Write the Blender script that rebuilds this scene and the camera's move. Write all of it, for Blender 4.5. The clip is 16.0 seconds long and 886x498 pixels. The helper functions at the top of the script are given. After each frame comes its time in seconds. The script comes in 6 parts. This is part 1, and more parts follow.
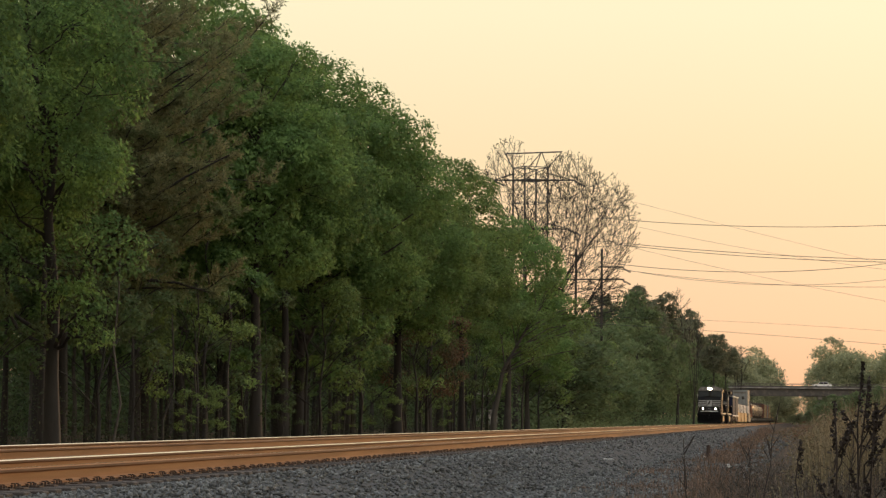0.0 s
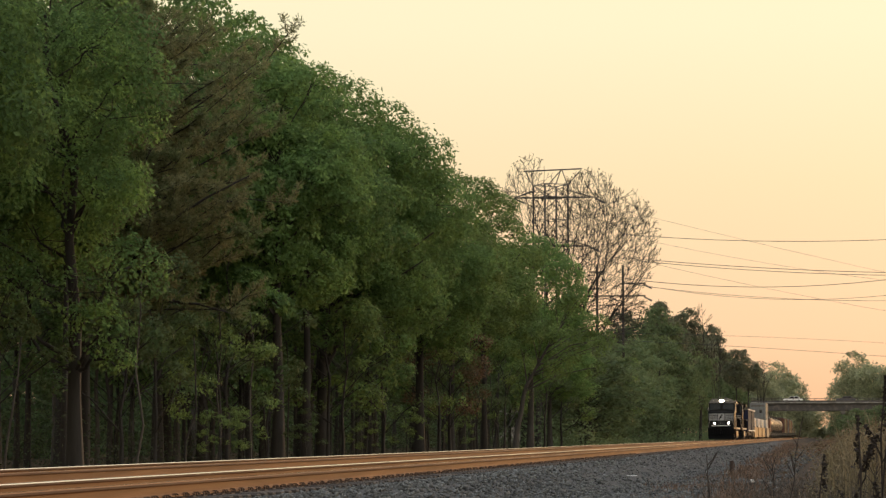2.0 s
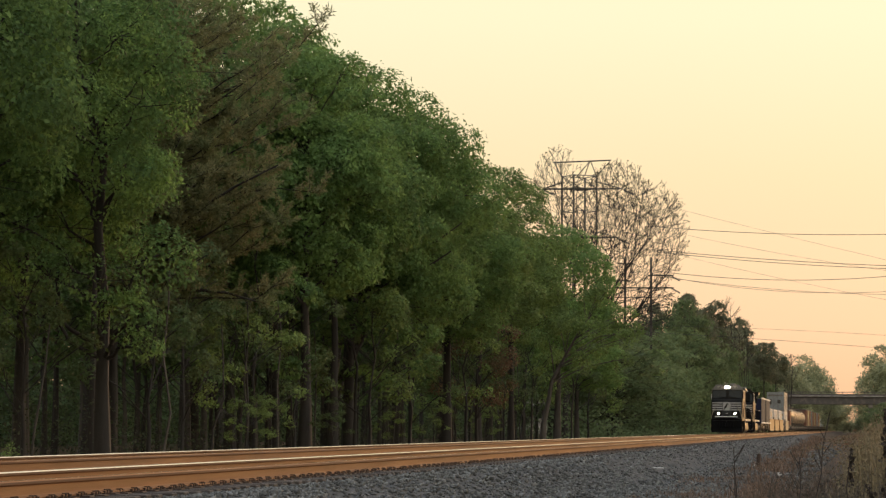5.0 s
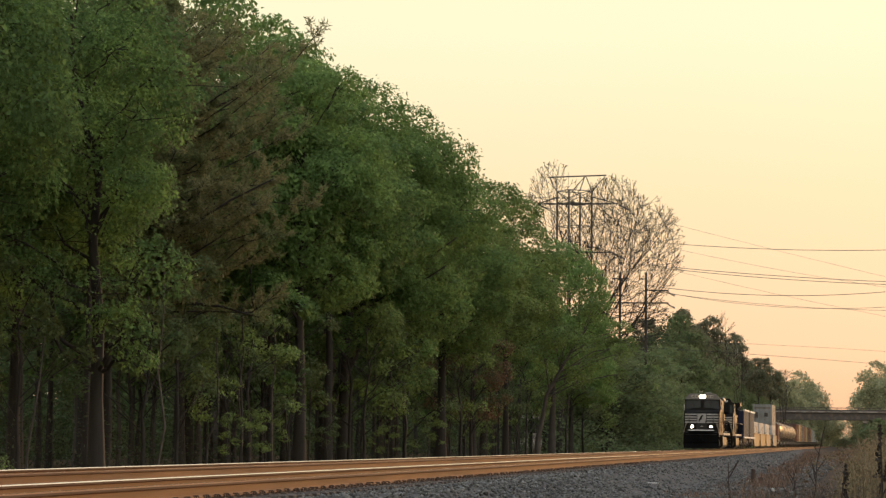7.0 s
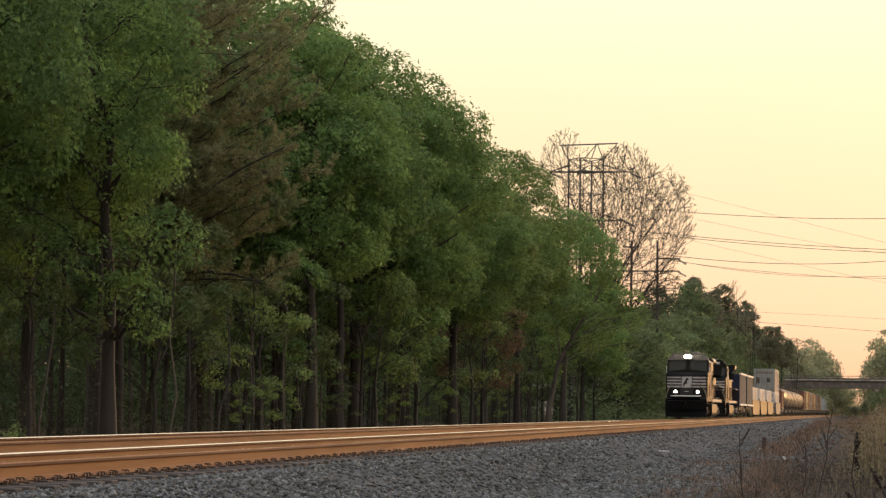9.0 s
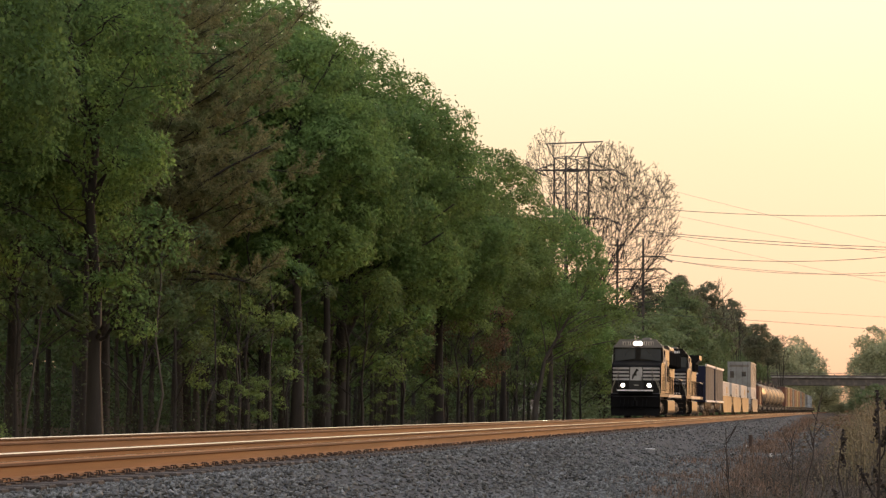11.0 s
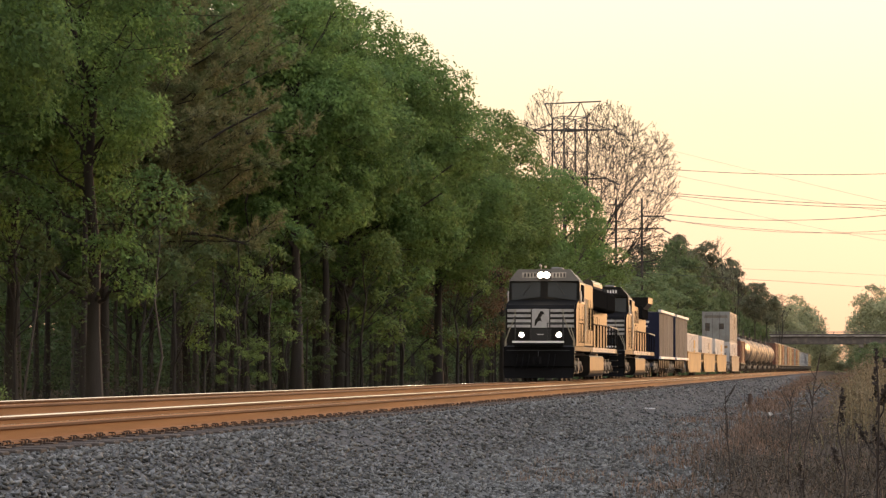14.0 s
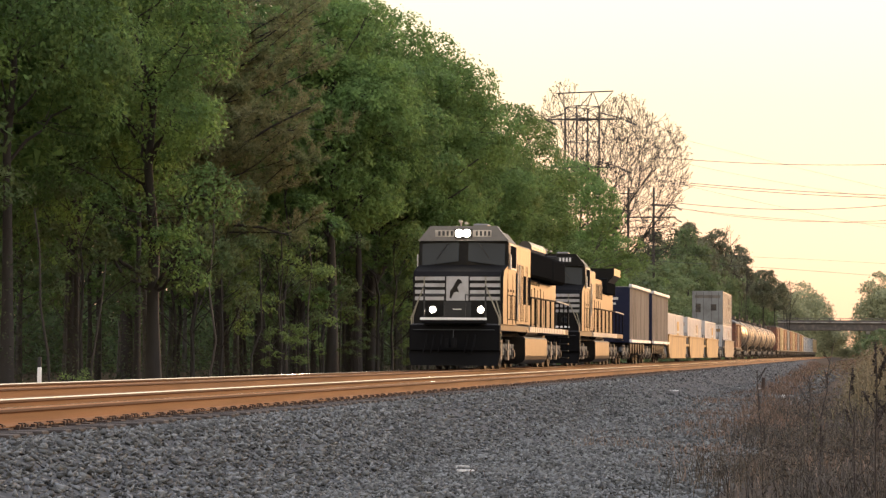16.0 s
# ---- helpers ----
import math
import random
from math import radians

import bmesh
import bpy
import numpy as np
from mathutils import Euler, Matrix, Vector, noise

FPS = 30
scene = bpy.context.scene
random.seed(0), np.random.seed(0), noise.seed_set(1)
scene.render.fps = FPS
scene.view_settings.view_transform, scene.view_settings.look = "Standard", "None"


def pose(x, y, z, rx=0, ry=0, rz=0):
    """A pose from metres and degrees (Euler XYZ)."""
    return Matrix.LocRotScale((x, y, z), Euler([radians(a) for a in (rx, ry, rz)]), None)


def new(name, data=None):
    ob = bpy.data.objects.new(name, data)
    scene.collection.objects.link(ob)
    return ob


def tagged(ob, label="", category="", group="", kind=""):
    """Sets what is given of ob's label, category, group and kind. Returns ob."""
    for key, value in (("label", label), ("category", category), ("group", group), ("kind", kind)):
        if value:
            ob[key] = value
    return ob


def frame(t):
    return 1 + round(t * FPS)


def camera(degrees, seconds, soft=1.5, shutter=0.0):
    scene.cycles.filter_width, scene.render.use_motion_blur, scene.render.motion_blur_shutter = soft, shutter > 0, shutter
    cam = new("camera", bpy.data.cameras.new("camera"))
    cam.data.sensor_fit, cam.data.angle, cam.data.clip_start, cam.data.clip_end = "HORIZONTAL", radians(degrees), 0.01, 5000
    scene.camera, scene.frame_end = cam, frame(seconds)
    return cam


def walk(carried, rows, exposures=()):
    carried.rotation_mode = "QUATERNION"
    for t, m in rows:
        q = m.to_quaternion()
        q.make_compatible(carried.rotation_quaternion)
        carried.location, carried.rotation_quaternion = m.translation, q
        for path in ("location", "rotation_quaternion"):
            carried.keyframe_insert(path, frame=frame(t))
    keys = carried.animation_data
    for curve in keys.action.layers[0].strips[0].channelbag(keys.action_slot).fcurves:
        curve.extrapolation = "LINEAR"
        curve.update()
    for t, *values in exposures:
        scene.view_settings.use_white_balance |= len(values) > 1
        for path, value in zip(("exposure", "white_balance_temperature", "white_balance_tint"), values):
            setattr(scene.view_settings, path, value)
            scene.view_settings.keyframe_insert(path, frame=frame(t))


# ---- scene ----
# z = 0 is the top of the rails, +Y runs along the track away from the camera, +X to its right.
cam = camera(18.75, 16.0, soft=1.35)
PATH = [
    (0.0, pose(0, 0.0, 0.57, 93.582, -0.592, 7.844)),
    (0.5, pose(0, 0.0, 0.57, 93.554, -0.225, 7.857)),
    (1.0, pose(0, 0.0, 0.57, 93.520, -0.014, 7.975)),
    (1.5, pose(0, 0.0, 0.57, 93.784, -0.026, 8.273)),
    (2.0, pose(0, 0.0, 0.57, 93.971, 0.009, 8.328)),
    (2.5, pose(0, 0.0, 0.57, 94.107, 0.176, 8.580)),
    (3.0, pose(0, 0.0, 0.57, 94.043, -0.023, 8.713)),
    (3.5, pose(0, 0.0, 0.57, 93.896, -0.040, 8.802)),
    (6.0, pose(0, 0.0, 0.57, 93.742, -0.682, 8.929)),
    (6.5, pose(0, 0.0, 0.57, 93.950, -0.610, 8.911)),
    (7.0, pose(0, 0.0, 0.57, 94.074, -0.646, 8.781)),
    (7.5, pose(0, 0.0, 0.57, 94.021, -0.675, 8.764)),
    (8.0, pose(0, 0.0, 0.57, 93.881, -0.754, 8.907)),
    (8.5, pose(0, 0.0, 0.57, 93.522, -0.708, 9.003)),
    (9.0, pose(0, 0.0, 0.57, 93.390, -0.699, 9.022)),
    (11.5, pose(0, 0.0, 0.57, 93.355, -0.293, 8.576)),
    (12.0, pose(0, 0.0, 0.57, 93.312, -0.035, 8.476)),
    (12.5, pose(0, 0.0, 0.57, 93.173, 0.016, 8.330)),
    (13.0, pose(0, 0.0, 0.57, 92.810, -0.071, 8.436)),
    (13.5, pose(0, 0.0, 0.57, 92.596, -0.210, 8.552)),
    (14.0, pose(0, 0.0, 0.57, 92.528, -0.157, 8.720)),
    (14.5, pose(0, 0.0, 0.57, 92.535, -0.147, 9.054)),
    (15.0, pose(0, -3.4, 0.57, 92.432, -0.200, 8.715)),
    (15.5, pose(0, -7.5, 0.57, 92.180, -0.309, 8.515)),
    (16.0, pose(0, -7.5, 0.57, 92.198, -0.387, 8.860)),
]
walk(cam, PATH, exposures=[(0, 0.00, 6500, 10.0), (3, 0.03, 6500, 10.0), (6, 0.12, 6500, 10.0), (6.6, 0.15, 6500, 11.0), (7.2, 0.09, 6500, 11.9), (8.2, 0.10, 6500, 13.5), (9, 0.24, 6500, 14.8), (11.5, 0.24, 6500, 18.0), (12.6, 0.25, 6500, 18.0), (13.5, 0.39, 6500, 18.0), (14.5, 0.57, 6470, 18.0), (16, 0.69, 6360, 18.0)])

# ---- light ----
SUN_AZ, SUN_EL, GLOW_AZ = radians(20), radians(6.5), radians(22)
SUN_DIR = Vector((math.sin(SUN_AZ) * math.cos(SUN_EL), math.cos(SUN_AZ) * math.cos(SUN_EL), math.sin(SUN_EL)))


def make_world():
    w = bpy.data.worlds.new("dusk_sky")
    scene.world = w
    w.use_nodes = True
    nt = w.node_tree
    nt.nodes.clear()
    N, L = nt.nodes.new, nt.links.new
    out, bg = N("ShaderNodeOutputWorld"), N("ShaderNodeBackground")
    tc = N("ShaderNodeTexCoord")
    sep = N("ShaderNodeSeparateXYZ")
    L(tc.outputs["Generated"], sep.inputs[0])
    ramp = N("ShaderNodeValToRGB")
    e = ramp.color_ramp.elements
    e[0].position, e[0].color = 0.0, (0.84, 0.45, 0.275, 1)
    e[1].position, e[1].color = 1.0, (0.85, 0.98, 1.25, 1)
    for p, c in ((0.038, (0.935, 0.60, 0.37)), (0.093, (0.95, 0.725, 0.44)), (0.15, (0.96, 0.855, 0.565)), (0.2, (1.0, 0.90, 0.60)), (0.3, (1.2, 1.08, 0.82)), (0.5, (1.2, 1.15, 1.0))):
        k = e.new(p)
        k.color = (*c, 1)
    L(sep.outputs["Z"], ramp.inputs[0])
    dot = N("ShaderNodeVectorMath")
    dot.operation = "DOT_PRODUCT"
    L(tc.outputs["Generated"], dot.inputs[0])
    dot.inputs[1].default_value = (math.sin(GLOW_AZ), math.cos(GLOW_AZ), 0.12)
    mr = N("ShaderNodeMapRange")
    L(dot.outputs["Value"], mr.inputs["Value"])
    mr.inputs["From Min"].default_value, mr.inputs["From Max"].default_value = -1.0, 1.0
    pw = N("ShaderNodeMath")
    pw.operation = "POWER"
    L(mr.outputs[0], pw.inputs[0])
    pw.inputs[1].default_value = 2.0
    dim = N("ShaderNodeMapRange")
    L(pw.outputs[0], dim.inputs["Value"])
    dim.inputs["To Min"].default_value, dim.inputs["To Max"].default_value = 0.98, 1.01
    mul = N("ShaderNodeMix")
    mul.data_type, mul.blend_type = "RGBA", "MULTIPLY"
    mul.inputs["Factor"].default_value = 1.0
    L(ramp.outputs[0], mul.inputs["A"])
    L(dim.outputs[0], mul.inputs["B"])
    glow = N("ShaderNodeMath")
    glow.operation = "POWER"
    L(mr.outputs[0], glow.inputs[0])
    glow.inputs[1].default_value = 60.0
    gcol = N("ShaderNodeMix")
    gcol.data_type, gcol.blend_type = "RGBA", "ADD"
    L(glow.outputs[0], gcol.inputs["Factor"])
    L(mul.outputs["Result"], gcol.inputs["A"])
    gcol.inputs["B"].default_value = (0.10, 0.05, 0.01, 1)
    sky = N("ShaderNodeTexSky")
    sky.sky_type, sky.sun_disc = "NISHITA", False
    sky.sun_elevation, sky.sun_rotation = SUN_EL, SUN_AZ
    add = N("ShaderNodeMix")
    add.data_type, add.blend_type = "RGBA", "ADD"
    add.inputs["Factor"].default_value = 0.006
    L(gcol.outputs["Result"], add.inputs["A"])
    L(sky.outputs[0], add.inputs["B"])
    L(add.outputs["Result"], bg.inputs["Color"])
    bg.inputs["Strength"].default_value = 1.0
    L(bg.outputs[0], out.inputs[0])


make_world()
sun = new("sun", bpy.data.lights.new("sun", "SUN"))
sun.data.energy, sun.data.angle, sun.data.color = 0.85, radians(9), (1.0, 0.52, 0.19)
sun.matrix_world = Matrix.Translation((30, 60, 40)) @ SUN_DIR.to_track_quat("Z", "Y").to_matrix().to_4x4()

# ---- materials ----


def material(name, base, rough=0.7, metal=0.0, grain=0.0, scale=8.0, second=None, patch=0.5, patch_scale=1.2, bump=0.0, bump_scale=30.0,
             island=0.0, emit=None, strength=0.0, specular=0.5, coat=0.0, translucent=0.0, stretch=(1, 1, 1), per_object=0.0):
    """A principled material: base colour with fine grain, large patches of a second colour, relief, and variation from piece to piece."""
    m = bpy.data.materials.new(name)
    m.use_nodes = True
    nt = m.node_tree
    N, L = nt.nodes.new, nt.links.new
    bsdf = nt.nodes["Principled BSDF"]
    bsdf.inputs["Roughness"].default_value = rough
    bsdf.inputs["Metallic"].default_value = metal
    bsdf.inputs["Specular IOR Level"].default_value = specular
    bsdf.inputs["Coat Weight"].default_value = coat
    bsdf.inputs["Coat Roughness"].default_value = 0.15
    bsdf.inputs["Base Color"].default_value = (*base, 1)
    tc = N("ShaderNodeTexCoord")
    mp = N("ShaderNodeMapping")
    mp.inputs["Scale"].default_value = stretch
    L(tc.outputs["Object"], mp.inputs[0])
    col = None
    if second is not None:
        n2 = N("ShaderNodeTexNoise")
        n2.inputs["Scale"].default_value, n2.inputs["Detail"].default_value = patch_scale, 6
        L(mp.outputs[0], n2.inputs["Vector"])
        r2 = N("ShaderNodeMapRange")
        r2.inputs["From Min"].default_value, r2.inputs["From Max"].default_value = 0.62 - 0.3 * patch, 0.78 - 0.3 * patch
        L(n2.outputs["Fac"], r2.inputs["Value"])
        mix = N("ShaderNodeMix")
        mix.data_type = "RGBA"
        mix.inputs["A"].default_value, mix.inputs["B"].default_value = (*base, 1), (*second, 1)
        L(r2.outputs[0], mix.inputs["Factor"])
        col = mix.outputs["Result"]
    for amount, source in ((grain, "noise"), (island, "island"), (per_object, "object")):
        if amount <= 0:
            continue
        if source == "noise":
            n1 = N("ShaderNodeTexNoise")
            n1.inputs["Scale"].default_value, n1.inputs["Detail"].default_value = scale, 8
            L(mp.outputs[0], n1.inputs["Vector"])
            val = n1.outputs["Fac"]
        elif source == "island":
            val = N("ShaderNodeNewGeometry").outputs["Random Per Island"]
        else:
            val = N("ShaderNodeObjectInfo").outputs["Random"]
        mr = N("ShaderNodeMapRange")
        mr.inputs["To Min"].default_value, mr.inputs["To Max"].default_value = 1 - amount, 1 + amount
        L(val, mr.inputs["Value"])
        mul = N("ShaderNodeMix")
        mul.data_type, mul.blend_type = "RGBA", "MULTIPLY"
        mul.inputs["Factor"].default_value = 1
        if col is None:
            mul.inputs["A"].default_value = (*base, 1)
        else:
            L(col, mul.inputs["A"])
        L(mr.outputs[0], mul.inputs["B"])
        col = mul.outputs["Result"]
    if col is not None:
        L(col, bsdf.inputs["Base Color"])
    if bump > 0:
        nb = N("ShaderNodeTexNoise")
        nb.inputs["Scale"].default_value, nb.inputs["Detail"].default_value = bump_scale, 6
        L(mp.outputs[0], nb.inputs["Vector"])
        b = N("ShaderNodeBump")
        b.inputs["Strength"].default_value, b.inputs["Distance"].default_value = bump, 0.02
        L(nb.outputs["Fac"], b.inputs["Height"])
        L(b.outputs[0], bsdf.inputs["Normal"])
    if emit is not None:
        bsdf.inputs["Emission Color"].default_value = (*emit, 1)
        bsdf.inputs["Emission Strength"].default_value = strength
    if translucent > 0:
        tr = N("ShaderNodeBsdfTranslucent")
        if col is not None:
            L(col, tr.inputs["Color"])
        else:
            tr.inputs["Color"].default_value = (*base, 1)
        ms = N("ShaderNodeMixShader")
        ms.inputs[0].default_value = translucent
        L(bsdf.outputs[0], ms.inputs[1])
        L(tr.outputs[0], ms.inputs[2])
        L(ms.outputs[0], nt.nodes["Material Output"].inputs["Surface"])
    return m


def leaf_material(name, base, second, island=0.35, glow=0.35):
    return material(name, base, rough=0.55, second=second, patch=0.55, patch_scale=0.55, island=island, specular=0.05, translucent=glow, per_object=0.12)


# M_LEAF's two leaf tones also paint in lit clumps and dark hollows
M_LEAF = leaf_material("leaf_spring_green", (0.106, 0.178, 0.066), (0.202, 0.305, 0.094), island=0.36, glow=0.6)
M_LEAF_DARK = leaf_material("leaf_oak_green", (0.128, 0.208, 0.072), (0.172, 0.262, 0.082), island=0.30, glow=0.6)
M_LEAF_YELLOW = leaf_material("leaf_yellow_green", (0.165, 0.228, 0.072), (0.128, 0.188, 0.066), glow=0.45)
M_LEAF_BROWN = leaf_material("leaf_reddish_brown", (0.15, 0.095, 0.058), (0.11, 0.095, 0.045))
# distance haze is painted into these leaves as a paler, greyer green
M_LEAF_FAR = leaf_material("leaf_far_hazed", (0.345, 0.355, 0.220), (0.290, 0.315, 0.188), glow=0.6)
# mid-distance leaves, lightened and greyed in their colour for haze
M_LEAF_MID = leaf_material("leaf_mid_hazed", (0.118, 0.162, 0.078), (0.146, 0.180, 0.088), glow=0.55)
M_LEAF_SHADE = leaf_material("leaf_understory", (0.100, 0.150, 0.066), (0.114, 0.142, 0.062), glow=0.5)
# brown-green floor litter, with the wood's shade also put into its colour
M_UNDER = leaf_material("forest_floor_brush_shaded", (0.056, 0.072, 0.044), (0.070, 0.070, 0.046))
M_NEEDLE = leaf_material("needle_brown_green", (0.215, 0.216, 0.108), (0.170, 0.205, 0.096), glow=0.55)
# far pine needles; their lifted grey tone puts haze into the colour
M_NEEDLE_FAR = leaf_material("needle_far_hazed", (0.150, 0.162, 0.104), (0.180, 0.176, 0.120), glow=0.55)
M_BUD = leaf_material("bud_olive", (0.10, 0.095, 0.045), (0.08, 0.07, 0.03))
M_BARK = material("bark_grey_brown", (0.028, 0.024, 0.021), rough=0.9, grain=0.45, scale=6, second=(0.028, 0.023, 0.02), patch=0.7, patch_scale=1.5, bump=0.8, bump_scale=12, stretch=(1, 1, 0.25), per_object=0.3)
M_BARK_PALE = material("bark_pale", (0.068, 0.059, 0.052), rough=0.9, grain=0.4, scale=5, second=(0.05, 0.043, 0.036), patch=0.8, patch_scale=2.0, bump=0.6, bump_scale=14, stretch=(1, 1, 0.3), per_object=0.3)
M_TWIG = material("twig_dark", (0.034, 0.028, 0.023), rough=0.9, grain=0.3, scale=3)
M_PLATFORM = material("walkway_black", (0.010, 0.010, 0.010), rough=0.6, grain=0.3, scale=8)
M_STONE = material("ballast_stone", (0.114, 0.119, 0.119), specular=0.08, rough=0.9, grain=0.35, scale=20, island=0.6, bump=0.3, bump_scale=60)
M_STEEL_RUST = material("rail_steel_rusty", (0.245, 0.118, 0.053), rough=0.75, specular=0.2, grain=0.4, scale=3, second=(0.18, 0.09, 0.046), patch=0.55, patch_scale=0.8, stretch=(4, 0.15, 4), bump=0.15, bump_scale=40)
# brown steel, made darker in colour for the shadow line under the head
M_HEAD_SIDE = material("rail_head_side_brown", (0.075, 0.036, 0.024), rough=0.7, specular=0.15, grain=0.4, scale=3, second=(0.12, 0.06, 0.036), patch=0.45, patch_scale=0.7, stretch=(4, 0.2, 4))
M_STEEL_SHINE = material("rail_head_polished", (0.62, 0.55, 0.48), rough=0.16, metal=1.0, grain=0.12, scale=2, stretch=(6, 0.1, 1))
M_TIE = material("creosote_timber", (0.038, 0.030, 0.026), rough=0.9, grain=0.5, scale=9, second=(0.058, 0.049, 0.043), patch=0.6, patch_scale=3, bump=0.6, bump_scale=20, stretch=(0.3, 3, 3), per_object=0.3)
M_SPIKE = material("spike_dark_iron", (0.05, 0.03, 0.022), rough=0.8, grain=0.3, scale=30)
M_BLACK = material("loco_black_paint", (0.005, 0.005, 0.0055), rough=0.40, grain=0.4, scale=5, second=(0.016, 0.0135, 0.011), patch=0.45, patch_scale=1.1, bump=0.4, bump_scale=3.5, specular=0.17)
M_DIRTY = material("underframe_grime", (0.035, 0.03, 0.026), rough=0.7, grain=0.45, scale=7, second=(0.07, 0.055, 0.04), patch=0.6, patch_scale=2.5, bump=0.3, bump_scale=18)
M_WHITE = material("white_paint_dusty", (0.72, 0.71, 0.70), rough=0.5, grain=0.12, scale=5, second=(0.55, 0.53, 0.5), patch=0.5, patch_scale=1.5)
M_STRIPE = material("nose_stripe_paint", (0.37, 0.36, 0.35), rough=0.55, specular=0.2, grain=0.2, scale=5, second=(0.27, 0.26, 0.245), patch=0.5, patch_scale=1.5)
M_GLASS_DARK = material("cab_glass", (0.022, 0.027, 0.034), rough=0.07, grain=0.1, scale=2, specular=0.2)
M_LAMP = material("headlight_lens", (1, 0.95, 0.85), emit=(1.0, 0.88, 0.62), strength=60)
M_DITCH = material("ditch_light_lens", (1, 0.95, 0.85), emit=(1.0, 0.86, 0.62), strength=35)
M_HOPPER = material("hopper_side_aluminium", (0.185, 0.172, 0.160), rough=0.75, specular=0.12, metal=0.0, grain=0.25, scale=4, second=(0.10, 0.09, 0.082), patch=0.6, patch_scale=0.7, bump=0.1, bump_scale=8, stretch=(1, 1, 0.3))
M_NAVY = material("hopper_end_navy", (0.010, 0.013, 0.034), rough=0.6, specular=0.2, grain=0.3, scale=4, second=(0.020, 0.021, 0.042), patch=0.4)
M_CONT_WHITE = material("container_white", (0.43, 0.43, 0.43), specular=0.25, rough=0.55, grain=0.1, scale=3, second=(0.5, 0.48, 0.46), patch=0.5, patch_scale=0.8)
M_CONT_GREY = material("container_grey", (0.215, 0.225, 0.220), rough=0.55, grain=0.2, scale=3, second=(0.17, 0.17, 0.162), patch=0.5, patch_scale=0.8)
M_WELL = material("well_car_yellow", (0.39, 0.245, 0.110), specular=0.25, rough=0.6, grain=0.2, scale=4, second=(0.28, 0.18, 0.09), patch=0.6, patch_scale=0.8)
M_TANK = material("tank_car_tan", (0.42, 0.31, 0.20), specular=0.25, rough=0.6, grain=0.2, scale=3, second=(0.12, 0.10, 0.085), patch=0.5, patch_scale=0.7)
M_TANK_DARK = material("tank_car_black", (0.03, 0.027, 0.027), rough=0.4, grain=0.3, scale=4, second=(0.08, 0.06, 0.05), patch=0.5)
M_BOX_BROWN = material("boxcar_red_brown", (0.17, 0.065, 0.04), rough=0.6, grain=0.25, scale=4, second=(0.10, 0.05, 0.04), patch=0.6)
M_BOX_YELLOW = material("boxcar_yellow", (0.44, 0.33, 0.18), rough=0.5, grain=0.2, scale=3, second=(0.36, 0.25, 0.12), patch=0.5)
M_BOX_ORANGE = material("hopper_dull_orange", (0.34, 0.17, 0.085), rough=0.55, grain=0.25, scale=3, second=(0.2, 0.11, 0.07), patch=0.6)
M_BOX_BLUE = material("hopper_grey_blue", (0.34, 0.37, 0.40), rough=0.5, grain=0.15, scale=3, second=(0.24, 0.26, 0.28), patch=0.5)
M_CONCRETE = material("bridge_concrete", (0.30, 0.285, 0.265), rough=0.85, grain=0.2, scale=3, second=(0.17, 0.155, 0.14), patch=0.6, patch_scale=0.5, bump=0.2, bump_scale=6)
M_GIRDER = material("bridge_girder_steel", (0.07, 0.062, 0.058), rough=0.7, grain=0.25, scale=3, second=(0.12, 0.10, 0.09), patch=0.4)
M_GALV = material("galvanised_steel", (0.09, 0.08, 0.072), rough=0.7, metal=0.0, grain=0.2, scale=2)
M_POLE = material("pole_timber", (0.050, 0.042, 0.036), rough=0.9, grain=0.4, scale=4, stretch=(2, 2, 0.2), bump=0.3, bump_scale=9)
M_WIRE = material("wire_dark", (0.05, 0.058, 0.075), rough=0.8, specular=0.05)
M_CAR_WHITE = material("car_paint_white", (0.75, 0.74, 0.72), rough=0.25, coat=0.5)
M_CAR_GLASS = material("car_glass", (0.03, 0.03, 0.035), rough=0.08)
M_TYRE = material("tyre_rubber", (0.02, 0.02, 0.02), rough=0.85)
M_WEED_DARK = material("dock_seedhead_dark", (0.026, 0.019, 0.016), rough=0.9, grain=0.4, scale=12, island=0.4)
M_WEED = material("dry_weed_brown", (0.088, 0.062, 0.048), rough=0.9, island=0.5, second=(0.12, 0.088, 0.064), patch=0.6, patch_scale=0.5, translucent=0.2)
M_BRAMBLE = material("bramble_grey_brown", (0.052, 0.045, 0.037), rough=0.9, island=0.6, second=(0.086, 0.067, 0.048), patch=0.5, patch_scale=0.6, translucent=0.15)
M_GRASS = material("dry_grass_tan", (0.17, 0.122, 0.090), rough=0.9, island=0.5, translucent=0.25)
M_SCRUB = material("scrub_brown_olive", (0.165, 0.098, 0.062), rough=0.9, island=0.5, second=(0.125, 0.108, 0.058), patch=0.6, patch_scale=0.15, translucent=0.2)
M_BRUSH = material("brush_tan_olive", (0.170, 0.132, 0.078), rough=0.9, island=0.45, second=(0.130, 0.118, 0.068), patch=0.5, patch_scale=0.4, translucent=0.3)
M_RUSSET = material("dry_grass_russet", (0.150, 0.098, 0.068), rough=0.9, island=0.6, second=(0.105, 0.080, 0.062), patch=0.5, patch_scale=0.3, translucent=0.25)
M_GRASS_GREEN = material("young_weed_green", (0.10, 0.11, 0.045), rough=0.7, island=0.4, translucent=0.3)
M_LITTER = material("litter_white", (0.45, 0.44, 0.42), rough=0.7, grain=0.2, scale=20)

# ---- building helpers ----


def finish(me, smooth=False):
    me.polygons.foreach_set("use_smooth", [smooth] * len(me.polygons))
    me.update()
    return me


